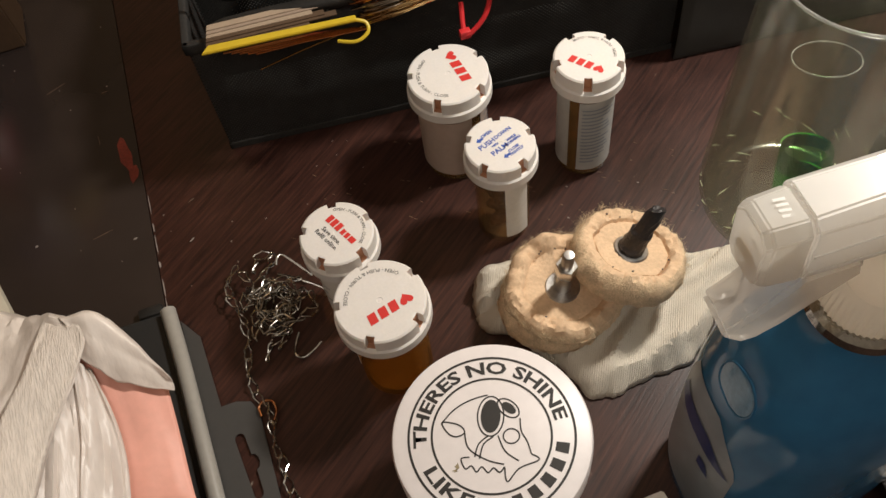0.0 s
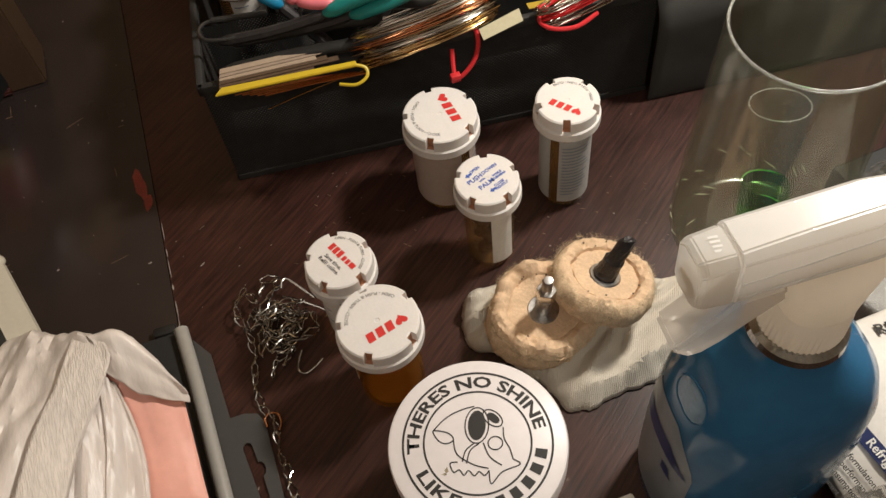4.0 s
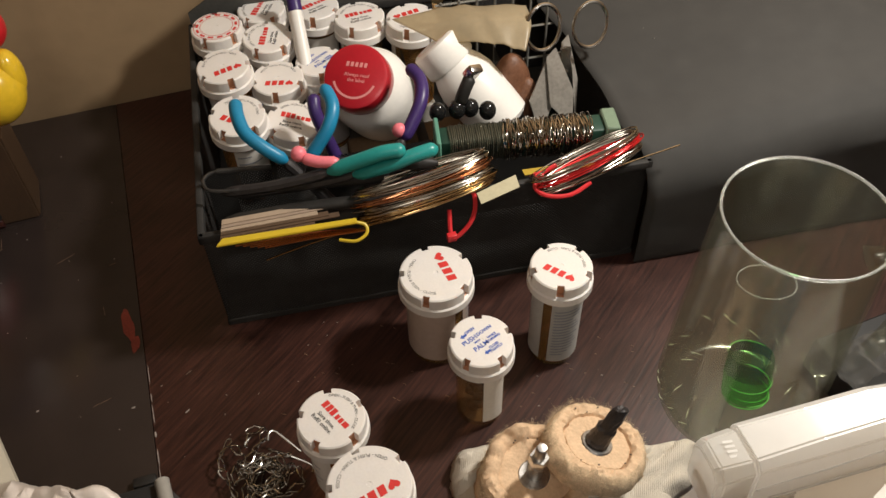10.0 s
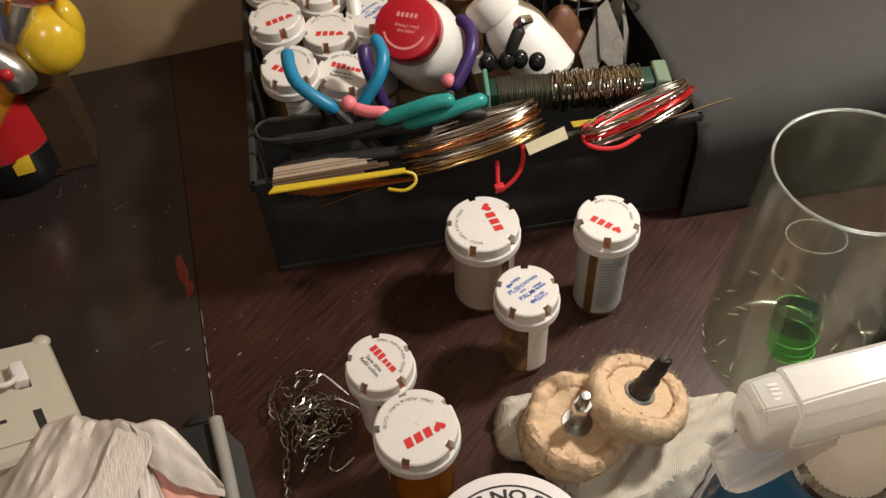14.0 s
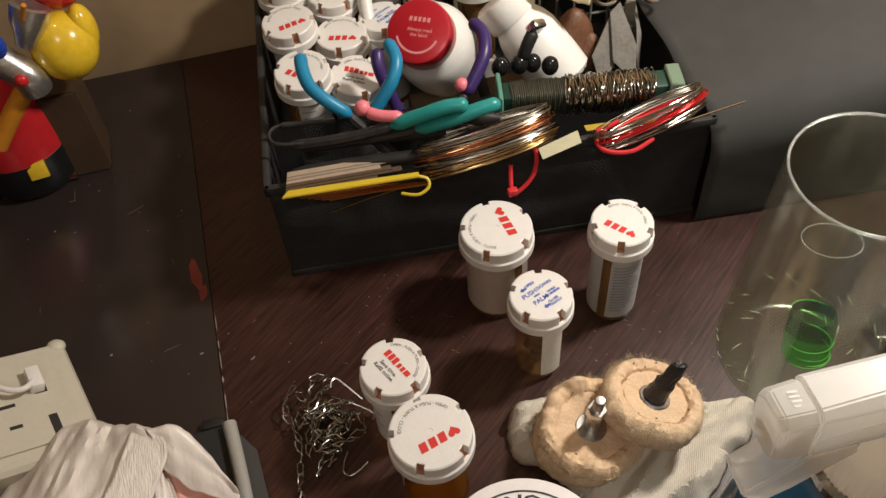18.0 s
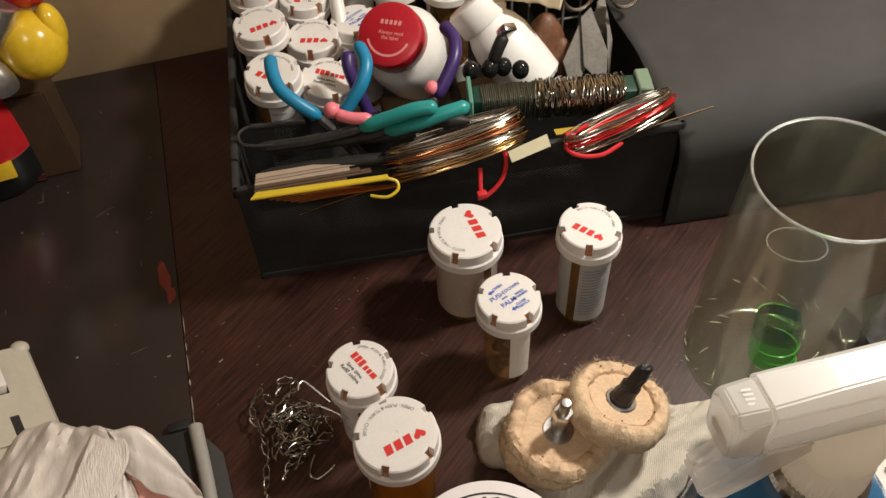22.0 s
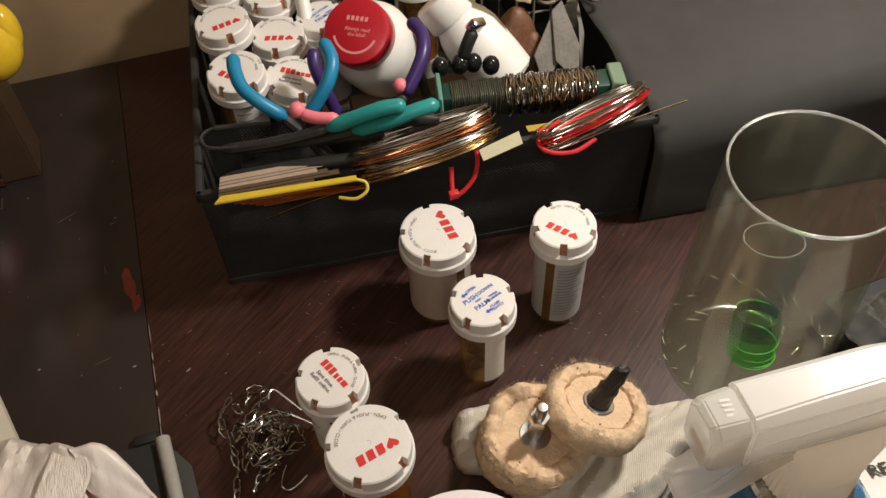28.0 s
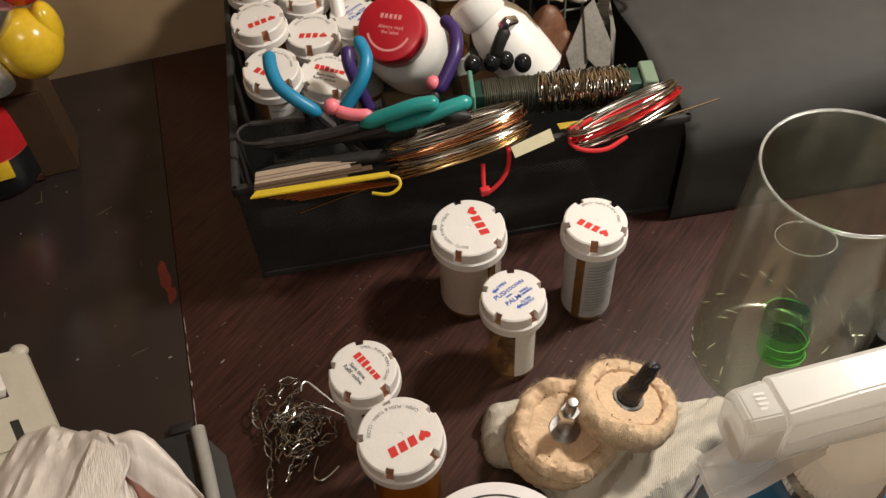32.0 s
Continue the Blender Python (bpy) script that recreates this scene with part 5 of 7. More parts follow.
def plastic_bag():
    b = thing("plastic_bag", "crumpled white plastic bag lying open over a pink sheet", "plastic bag", pose(0, 0, 0))

    def film(name, rows, material, label, wrinkle, seed, along, u=10, v=10, thick=0.0004):
        ob = part(name, surface(rows, u, v, wrinkle, seed, along), material, b, label)
        ob.modifiers.new("thickness", "SOLIDIFY").thickness = thick

    film("film", [
        [(-0.255, 0.415, 0.004), (-0.205, 0.440, 0.012), (-0.172, 0.437, 0.018), (-0.140, 0.412, 0.026)],
        [(-0.245, 0.398, 0.030), (-0.196, 0.424, 0.053), (-0.165, 0.412, 0.066), (-0.136, 0.391, 0.081)],
        [(-0.236, 0.378, 0.056), (-0.200, 0.395, 0.067), (-0.168, 0.396, 0.078), (-0.134, 0.379, 0.080)],
        [(-0.240, 0.345, 0.068), (-0.205, 0.362, 0.078), (-0.175, 0.368, 0.085), (-0.140, 0.364, 0.079)],
        [(-0.246, 0.315, 0.073), (-0.214, 0.330, 0.083), (-0.186, 0.338, 0.088), (-0.153, 0.337, 0.079)],
        [(-0.262, 0.215, 0.075), (-0.238, 0.232, 0.086), (-0.212, 0.244, 0.092), (-0.176, 0.262, 0.080)]], BAG_W, "white plastic film in soft folds", 0.0042, 1.7, 1.15, 14)
    film("mouth_flap", [
        [(-0.150, 0.418, 0.025), (-0.132, 0.403, 0.029), (-0.118, 0.382, 0.024)],
        [(-0.144, 0.3970, 0.0780), (-0.1250, 0.3905, 0.0790), (-0.1090, 0.3660, 0.0560)],
        [(-0.1400, 0.3880, 0.0830), (-0.1255, 0.3765, 0.0760), (-0.1075, 0.3620, 0.0520)],
        [(-0.1415, 0.3795, 0.0790), (-0.1275, 0.3650, 0.0650), (-0.1080, 0.3595, 0.0500)]], BAG_W, "folded edge of the bag's mouth", 0.0014, 5.2, 1.6)
    film("fibrous_band", [
        [(-0.150, 0.402, 0.0775), (-0.1355, 0.3905, 0.0840)],
        [(-0.151, 0.389, 0.0845), (-0.1335, 0.3785, 0.0830)],
        [(-0.158, 0.368, 0.0880), (-0.1395, 0.3635, 0.0817)],
        [(-0.171, 0.339, 0.0905), (-0.1525, 0.3365, 0.0817)],
        [(-0.196, 0.255, 0.0935), (-0.1755, 0.2615, 0.0835)]], FIBROUS, "dull fibrous band along the fold", 0.0010, 7.1, 2.0)
    film("pink_lining", [
        [(-0.152, 0.384, 0.072), (-0.134, 0.3775, 0.070), (-0.1115, 0.3620, 0.0475)],
        [(-0.155, 0.352, 0.052), (-0.134, 0.347, 0.050), (-0.1112, 0.340, 0.0405)],
        [(-0.158, 0.322, 0.045), (-0.136, 0.318, 0.044), (-0.1105, 0.3135, 0.0365)],
        [(-0.160, 0.316, 0.041), (-0.136, 0.312, 0.040), (-0.1095, 0.3070, 0.0330)],
        [(-0.165, 0.290, 0.040), (-0.138, 0.286, 0.038), (-0.1090, 0.282, 0.0320)],
        [(-0.170, 0.220, 0.034), (-0.140, 0.216, 0.030), (-0.107, 0.212, 0.026)]], PINK, "smooth salmon-pink sheet with a crease", 0.0016, 4.4, 1.4, 8, 8, 0.0005)
    blot = [(0.0030 * math.cos(t) * (1 + 0.5 * noise.noise(Vector((math.cos(t) * 1.8, math.sin(t) * 1.8, 4)))), 0.0042 * math.sin(t)) for t in [2 * math.pi * i / 20 for i in range(20)]]
    for x, y, z, k in ((-0.1215, 0.3060, 0.0380, 1.0),):
        part("blot", prism([(px * k * 0.7, py * k * 0.7) for px, py in blot], 0.0, 0.0003), mat("red_blot", (0.74, 0.24, 0.16), 0.5, grain=0.3, scale=90), b, "small red blot on the pink sheet", smooth=False, m=pose(x, y, z, 8, 14, 20))
    for k, dx, dz in ((0, 0.0, 0.0), (1, -0.009, 0.006), (2, -0.018, 0.010)):
        film("inner_film", [
            [(-0.152 + dx, 0.380, 0.074), (-0.143 + dx, 0.3765, 0.074), (-0.1365 + dx, 0.3720, 0.0690)],
            [(-0.158 + dx, 0.352, 0.062 + dz), (-0.144 + dx, 0.347, 0.067 + dz), (-0.1325 + dx, 0.342, 0.0540 + dz)],
            [(-0.166 + dx, 0.315, 0.058 + dz), (-0.149 + dx, 0.310, 0.064 + dz), (-0.1345 + dx, 0.305, 0.0480 + dz)],
            [(-0.178 + dx, 0.225, 0.048 + dz), (-0.160 + dx, 0.222, 0.054 + dz), (-0.1420 + dx, 0.215, 0.0380 + dz)]], TISSUE, "thin white film in long folds", 0.0022, 9.3 + k, 3.2, 14)
    return b


plastic_bag()


# ---- power strip with a plug ----
def power_strip(m):
    """A block with a sloping top face; its corner is the origin of m, its face runs to -x and -y."""
    p = thing("power_strip", "cream plastic power strip with outlets, standing on the desk", "power strip", pose(0, 0, 0))
    x0, x1, y0, y1 = -0.105, 0.0032, -0.0755, 0.0
    bm = bmesh.new()
    ring = rounded(x0, y0, x1, y1, 0.006, 6)
    low, mid, top = [], [], []
    for x, y in ring:
        q = m @ Vector((x, y, -0.0030))
        low.append(bm.verts.new((-0.262 + (q.x + 0.262) * 0.62, 0.448 + (q.y - 0.448) * 0.70, 0.0006)))
        mid.append(bm.verts.new(q))
        kx, ky = (x0 + x1) / 2, (y0 + y1) / 2
        top.append(bm.verts.new(m @ Vector((kx + (x - kx) * 0.965, ky + (y - ky) * 0.945, 0))))
    for a, b in ((low, mid), (mid, top)):
        for i in range(len(a)):
            j = (i + 1) % len(a)
            bm.faces.new((a[i], a[j], b[j], b[i]))
    bm.faces.new(top)
    bm.faces.new(low[::-1])
    part("housing", bm, CREAM_PL, p, "cream plastic housing")
    part("corner_lug", ball(-0.0010, -0.0022, -0.0018, 0.0052, 0.0046, 0.0032, 20), CREAM_PL, p, "rounded corner lug", m=m)
    part("face", prism(rounded(-0.104, -0.0660, -0.0070, -0.0098, 0.0045, 5), -0.001, 0.0016, 0.0009), CREAM_PL, p, "raised cream face plate", m=m)
    dark = mat("outlet_dark", (0.02, 0.018, 0.016), 0.6, grain=0.2, scale=100)
    for dx in (0.0, -0.046):
        for a0, b0, a1, b1 in ((-0.0195, -0.0618, -0.0150, -0.0490), (-0.0408, -0.0380, -0.0325, -0.0358), (-0.0390, -0.0520, -0.0326, -0.0498)):
            part("outlet_slot", box(a0 + dx, b0, 0.0003, a1 + dx, b1, 0.0018, 0.0001, 1), dark, p, m=m)
        part("port", box(-0.0215 + dx, -0.0335, 0.0003, -0.0150 + dx, -0.0180, 0.0018, 0.0001, 1), dark, p, "dark charging port", m=m)
    plug = part("usb_plug", box(-0.0235, -0.0330, 0.0005, -0.0162, -0.0190, 0.0085, 0.0010, 2), CAPW, p, "small white plug pushed into the port", m=m)
    part("cord", tube(spline([(-0.0215, -0.0290, 0.0075), (-0.0270, -0.0330, 0.0085), (-0.0340, -0.0310, 0.0080), (-0.0420, -0.0230, 0.0070), (-0.056, -0.010, 0.0060), (-0.085, 0.004, 0.0045)], 8), 0.0016, 10), CAPW, plug, "thin white cable")
    return p


power_strip(Matrix.Translation((-0.1995, 0.4870, 0.0496)) @ pose(0, 0, 0, 3.6, 22.5, 19.1))


# ---- painted figurine and wooden block by the wall ----
RED_P = mat("red_gloss_paint", (0.55, 0.02, 0.025), 0.3, grain=0.12, scale=40, coat=0.3)
YEL_P = mat("yellow_gloss_paint", (0.80, 0.52, 0.03), 0.22, grain=0.15, scale=35, coat=0.5)
SIL_P = mat("silver_paint", (0.62, 0.60, 0.57), 0.28, metal=0.9, grain=0.2, scale=60, bump=0.15)
BLK_P = mat("black_gloss_paint", (0.012, 0.012, 0.012), 0.35, grain=0.2, scale=60)
ORANGE_P = mat("orange_paint", (0.62, 0.24, 0.02), 0.35, grain=0.15, scale=50)
BLUE_P = mat("blue_gloss_paint", (0.02, 0.06, 0.40), 0.3, grain=0.15, scale=50)


def figurine():
    """One plain painted shape, with no parts."""
    skirt = [(0, 0.004), (0.033, 0.004), (0.0355, 0.012), (0.0364, 0.024), (0.0368, 0.045), (0.0360, 0.065), (0.0325, 0.085), (0.025, 0.099), (0.012, 0.106), (0, 0.108)]
    pieces = [(moved(lathe(skirt, 40), Matrix.Translation((-0.2395, 0.696, 0))), 0), (moved(lathe([(0.0335, 0.002), (0.0364, 0.008), (0.0368, 0.034), (0.0345, 0.036)], 40, closed=True), Matrix.Translation((-0.2395, 0.696, 0))), 3), (moved(box(-0.0065, -0.0020, -0.0065, 0.0065, 0.0020, 0.0065, 0.0006), pose(-0.2262, 0.6620, 0.0290, -14, 0, 6)), 1),
              (ball(-0.1745, 0.676, 0.1150, 0.0215, 0.021, 0.0235, 32), 1), (ball(-0.1590, 0.680, 0.1230, 0.0085, 0.011, 0.0170), 1), (ball(-0.1680, 0.692, 0.150, 0.016, 0.014, 0.016), 0),
              (moved(lathe([(0, -0.012), (0.006, -0.012), (0.0075, -0.006), (0.0115, 0.004), (0.0125, 0.014), (0.010, 0.015), (0, 0.010)], 24), pose(-0.188, 0.668, 0.138, -18, 28, 0)), 2), (tube([(-0.186, 0.660, 0.150), (-0.180, 0.655, 0.162)], 0.0016, 8), 4), (ball(-0.207, 0.656, 0.138, 0.0060, 0.005, 0.0090), 5), (tube(spline([(-0.222, 0.668, 0.138), (-0.211, 0.662, 0.124), (-0.199, 0.658, 0.110), (-0.198, 0.658, 0.100)], 6), 0.0105, 14), 2),
              (ball(-0.201, 0.6495, 0.1145, 0.0045, 0.004, 0.0045), 0), (tube([(-0.204, 0.660, 0.101), (-0.222, 0.658, 0.082), (-0.238, 0.654, 0.064)], 0.0065, 12), 4),
              (ball(-0.218, 0.678, 0.155, 0.015, 0.015, 0.015), 5)]
    out = bmesh.new()
    for bm, k in pieces:
        for f in bm.faces:
            f.material_index = k
        tmp = bpy.data.meshes.new("tmp")
        bm.to_mesh(tmp)
        bm.free()
        out.from_mesh(tmp)
        bpy.data.meshes.remove(tmp)
    for v in out.verts:
        v.co = Vector((v.co.x + 0.003, v.co.y - 0.003, max(v.co.z, 0.0012)))
    return tagged(part("figurine", out, [RED_P, YEL_P, SIL_P, BLK_P, ORANGE_P, BLUE_P]), "glossy red, yellow and silver painted figurine", "figurine")


figurine()
blk = part("wooden_block", moved(prism([(-0.0235, -0.02), (0.0205, -0.0195), (0.0195, 0.020), (-0.0225, 0.020)], 0, 0.076, 0.0015), pose(-0.2005, 0.695, 0)), mat("dull_brown_wood", (0.070, 0.040, 0.022), 0.45, grain=0.2, scale=30, bump=0.1, stretch=(4, 4, 1)))
tagged(part("pencil", joined(tube([(-0.300, 0.672, 0.0032), (-0.205, 0.674, 0.0032)], 0.0032, 10), tube([(-0.300, 0.6695, 0.0056), (-0.205, 0.6715, 0.0056)], 0.0006, 6)), mat("dark_pencil_lacquer", (0.05, 0.012, 0.010), 0.2, grain=0.2, scale=60, coat=0.6)), "dark lacquered pencil lying before the figurine", "pencil")
tagged(blk, "plain dull brown wooden block beside the figurine", "block")


# ---- black mesh basket ----
# black metal with the haze over the basket put into its colour
HAZE_BLACK = mat("haze_black_metal", (0.062, 0.061, 0.056), 0.6, grain=0.25, scale=60)
BX = pose(-0.0630, 0.5330, 0, 0, 0, -5.6)
BW, BD, BH = 0.275, 0.215, 0.084


def lattice(w, h, pitch=0.0024, t=0.00115):
    """Flat diamond lattice filling a rectangle in x-z."""
    bm = bmesh.new()

    def strip(p, q):
        d = (q - p).normalized()
        s = Vector((-d.z, 0, d.x)) * t / 2
        vs = [bm.verts.new(p + s), bm.verts.new(p - s), bm.verts.new(q - s), bm.verts.new(q + s)]
        bm.faces.new(vs)

    k = -h
    while k < w:
        a0, a1 = max(k, 0), min(k + h, w)
        if a1 - a0 > 0.0005:
            strip(Vector((a0, 0, a0 - k)), Vector((a1, 0, a1 - k)))
            strip(Vector((a0, 0.0003, h - (a0 - k))), Vector((a1, 0.0003, h - (a1 - k))))
        k += pitch
    return bm


def mesh_basket():
    b = thing("mesh_basket", "black wire-mesh desk basket crammed with vials and tools", "basket", BX)
    part("base", box(0, 0, 0.0006, BW, BD, 0.0022, 0.0004, 1), HAZE_BLACK, b, "black sheet base, lightened for haze")
    lip = 0.0022
    for (x0, y0, x1, y1) in ((0, 0, BW, 0), (0, BD, BW, BD), (0, 0, 0, BD), (BW, 0, BW, BD)):
        L = math.hypot(x1 - x0, y1 - y0)
        m = pose(x0, y0, 0.004, 0, 0, math.degrees(math.atan2(y1 - y0, x1 - x0)))
        tagged(part("mesh_panel", lattice(L, BH - 0.006), BLACK_MET, b, "black diamond wire mesh", smooth=False, m=m), kind="stuff")
        part("rim", box(-lip, -lip, BH - 0.004, L + lip, lip, BH + 0.003, 0.0012, 2), BLACK_MET, b, "folded black metal rim", m=pose(x0, y0, 0, 0, 0, math.degrees(math.atan2(y1 - y0, x1 - x0))))
        part("foot_rail", box(-0.001, -0.001, 0.0, L + 0.001, 0.001, 0.005, 0.0005, 1), BLACK_MET, b, m=pose(x0, y0, 0, 0, 0, math.degrees(math.atan2(y1 - y0, x1 - x0))))
    # added sheet behind the tray, sloped to cast the shadow on the wall
    part("shadow_caster", moved(prism([(0.0, 0.084), (0.0, 0.096), (0.12, 0.170), (BW, 0.170), (BW, 0.084)], -0.0012, 0.0), pose(0, BD + 0.002, 0, 90, 0, 0)), HAZE_BLACK, b, "added black sheet that casts the wall's shadow")
    # wire grid behind the tools
    wire = mat("grey_wire", (0.30, 0.29, 0.26), 0.4, metal=0.5, grain=0.2, scale=80)
    for k in range(7):
        part("grid_wire", tube([(0.176 + 0.013 * k, 0.150, 0.030), (0.176 + 0.013 * k, 0.152, 0.118)], 0.0009, 6), wire, b)
    for z in (0.060, 0.088, 0.116):
        part("grid_wire", tube([(0.172, 0.1525, z), (0.262, 0.1525, z)], 0.0009, 6), wire, b)
    # dividers
    for x, y0, y1 in ((0.148, 0.060, BD), (0.215, 0.060, BD)):
        tagged(part("divider", lattice(y1 - y0, 0.074), BLACK_MET, b, "black mesh divider", smooth=False, m=pose(x, y0, 0.003, 0, 0, 90)), kind="stuff")
    tagged(part("divider", lattice(0.236, 0.076), BLACK_MET, b, "black mesh divider", smooth=False, m=pose(0.002, 0.058, 0.003)), kind="stuff")
    return b


mesh_basket()
FLOOR_Z = 0.0024

# an added dark grey cover over the basket's end, standing in for haze
HAZE_GREY = mat("haze_dark_grey", (0.041, 0.039, 0.036), 0.85, grain=0.16, scale=9, bump=0.10)


def haze_cover():
    b = thing("haze_cover", "added dark cover over the basket's end, standing in for haze", "bag", pose(0, 0, 0))

    def sheet(x0, x1, name, label):
        bm = bmesh.new()
        grid = []
        for i in range(71):
            xi = x = x0 + (x1 - x0) * i / 70
            k = max(0.0, min(1.0, (x - 0.214) / 0.16))
            top = 0.0900 + 0.020 * k * k * (3 - 2 * k)
            front = 0.533 - 0.098 * (x + 0.063) - 0.010
            row = []
            for j in range(61):
                u, x = j / 60, xi
                if u < 0.55:
                    y, z = 0.785 - (0.785 - front - 0.03) * u / 0.55, top
                elif u < 0.75:
                    t = (u - 0.55) / 0.20 * math.pi / 2
                    y, z = front + 0.03 - 0.03 * math.sin(t), top - 0.03 + 0.03 * math.cos(t)
                else:
                    y, z = front, (top - 0.03) * (1 - (u - 0.75) / 0.25) + 0.0012
                w = 0.0030 * noise.noise(Vector((x * 9, y * 11, z * 9))) + 0.0012 * noise.noise(Vector((x * 34, y * 26, z * 30)))
                x += 0.012 * (1 - i / 70) ** 8 * noise.noise(Vector((y * 16, z * 14, 3.0))) if u < 0.6 else 0.0
                row.append(bm.verts.new((x, y + (w if u > 0.62 else 0), max(0.0012, z + (w if u < 0.72 else 0)))))
            grid.append(row)
        for p, q in zip(grid, grid[1:]):
            for j in range(60):
                bm.faces.new((p[j], p[j + 1], q[j + 1], q[j]))
        ob = part(name, bm, HAZE_GREY, b, label)
        ob.modifiers.new("thickness", "SOLIDIFY").thickness = -0.0015

    sheet(0.2085, 0.745, "cover", "smooth dark grey haze cover")
    rng = random.Random(8)
    for _ in range(22):
        x, y = rng.uniform(0.26, 0.46), rng.uniform(0.56, 0.74)
        part("lint", ball(x, y, 0.0905 + 0.022 * min(1, (x - 0.214) / 0.16) ** 1.5 + 0.002, 0.0005 * rng.uniform(0.5, 1), 0.0005 * rng.uniform(0.5, 1), 0.0004, 6), FLECK, b)
    return b


haze_cover()

# vials standing in the basket: top centre, cap radius, cap print, turn, lean
G = "pill vials in the basket"
for x, y, top, r, style, turn, tx, ty, wrap in (
        (-0.0245, 0.712, 0.105, 0.0182, "round", 0, 0, 0, (-160, 40)),
        (0.008, 0.698, 0.098, 0.0176, "web", 70, 4, 2, (-160, -20)),
        (-0.0270, 0.665, 0.105, 0.0180, "heart", 192, 3, -2, (150, 260)),
        (0.0065, 0.656, 0.093, 0.0178, "heart", 165, 4, 0, (150, 260)),
        (-0.0260, 0.611, 0.105, 0.0180, "heart", 140, 7, 0, (-120, -30)),
        (0.0085, 0.609, 0.093, 0.0180, "web", -28, 9, 4, (-160, -30)),
        (0.0390, 0.672, 0.088, 0.0176, "blue", 30, 0, 0, (-160, -30)),
        (0.010, 0.736, 0.097, 0.0178, "web", 60, 0, 0, (-160, -30)),
        (0.048, 0.726, 0.097, 0.0178, "web", 20, 0, 0, (-160, -30)),
        (0.0765, 0.706, 0.095, 0.0186, "web", 5, 0, 0, (150, 200)),
        (0.1115, 0.690, 0.096, 0.0186, "heart", 10, 0, 0, (150, 200))):
    h = 0.072
    m = Matrix.Translation((x, y, top)) @ pose(0, 0, 0, tx, ty, 0) @ Matrix.Translation((0, 0, -h))
    vial(m, r, h, style, turn, "amber pill vial with white cap, packed in the mesh basket", 15 + turn, wrap, 6, group=G)
    # what holds the bottle up: the folded leaflet under it
    tx0, ty0, tz0 = m.translation
    if tz0 > 0.006:
        tagged(part("folded_leaflet", box(tx0 - 0.013, ty0 - 0.013, FLOOR_Z, tx0 + 0.013, ty0 + 0.013, tz0 - 0.0010, 0.001, 1), PAPER), "folded white paper leaflet under a vial", "leaflet", G)

RED_CAP = mat("red_cap_plastic", (0.42, 0.012, 0.022), 0.32, grain=0.1, scale=60, coat=0.2)
WHITE_B = mat("white_bottle_plastic", (0.80, 0.77, 0.72), 0.35, grain=0.04, scale=60)


def red_cap_bottle(m):
    b = thing("medicine_bottle", "white plastic medicine bottle with a wide red cap", "medicine bottle", m)
    part("bottle", lathe([(0, -0.085), (0.025, -0.085), (0.0285, -0.081), (0.029, -0.060), (0.029, -0.034), (0.0265, -0.024), (0.021, -0.018), (0.0185, -0.014), (0, -0.014)], 56), WHITE_B, b, "smooth white bottle")
    cap = part("cap", lathe([(0, 0.0), (0.0190, 0.0), (0.0208, -0.0008), (0.0216, -0.0026), (0.0220, -0.015), (0.0213, -0.0165), (0.0, -0.0165)], 72), RED_CAP, b, "glossy dark red cap")
    z = 0.00015
    light = mat("pale_red_print", (0.66, 0.25, 0.24), 0.5)
    part("wordmark", joined(*[slanted(-0.006 + 0.003 * i, 0.0075, 0.0020, 0.0030, z, 0.1) for i in range(5)]), light, cap, smooth=False)
    part("warning", moved(lettering("Always read\nthe label", 0.0034, spread=0.00004), Matrix.Translation((0.001, -0.001, 0))), light, cap, smooth=False)
    part("printed_arc", ring_flat(0.0135, 0.0150, z, 30, radians(200), radians(340)), light, cap, smooth=False)
    return b


red_cap_bottle(axis_pose((0.0520, 0.6130, 0.1140), (-0.34, -0.52, 0.78), 2))


def white_bottle(m):
    b = thing("medicine_bottle", "white plastic bottle lying at a slant, pink-ringed cap", "medicine bottle", m)
    part("bottle", lathe([(0, -0.074), (0.017, -0.074), (0.0203, -0.071), (0.0210, -0.055), (0.0210, -0.034), (0.0190, -0.026), (0.0165, -0.021), (0.0155, -0.016), (0, -0.016)], 48), WHITE_B, b, "white bottle")
    cap = part("cap", lathe([(0, 0.0), (0.0158, 0.0), (0.0178, -0.0014), (0.0184, -0.0175), (0.0174, -0.019), (0, -0.019)], 60), WHITE_B, b, "white cap")
    part("printed_ring", ring_flat(0.0128, 0.0140, 0.00015), mat("pink_print", (0.72, 0.33, 0.28), 0.5), cap, smooth=False)
    part("smudged_print", joined(*[moved(slanted(0, 0, 0.003 + 0.002 * (i % 2), 0.0012, 0, 0), pose(0.0035 * i - 0.004, -0.0229 + 0.0004 * abs(i - 1), -0.052 + 0.004 * (i % 3), 90, 0, 0)) for i in range(4)]), PRINT_GREY, b, smooth=False)
    return b


white_bottle(axis_pose((0.1110, 0.6330, 0.1120), (-0.50, 0.52, 0.66), 30))
# a box that props both bottles
tagged(part("carton", box(0.045, 0.590, FLOOR_Z, 0.145, 0.640, 0.040, 0.001, 1), mat("brown_card", (0.18, 0.11, 0.06), 0.8, grain=0.2, scale=60)), "plain brown carton under the medicine bottles", "carton")


def rod(points, radius, taper=None, n=12, steps=6):
    pts = spline(points, steps)
    k = len(pts)
    tp = taper or [min(1, 0.35 + 1.6 * min(i, k - 1 - i) / 4) for i in range(k)]
    return tube(pts, radius, n, taper=tp)


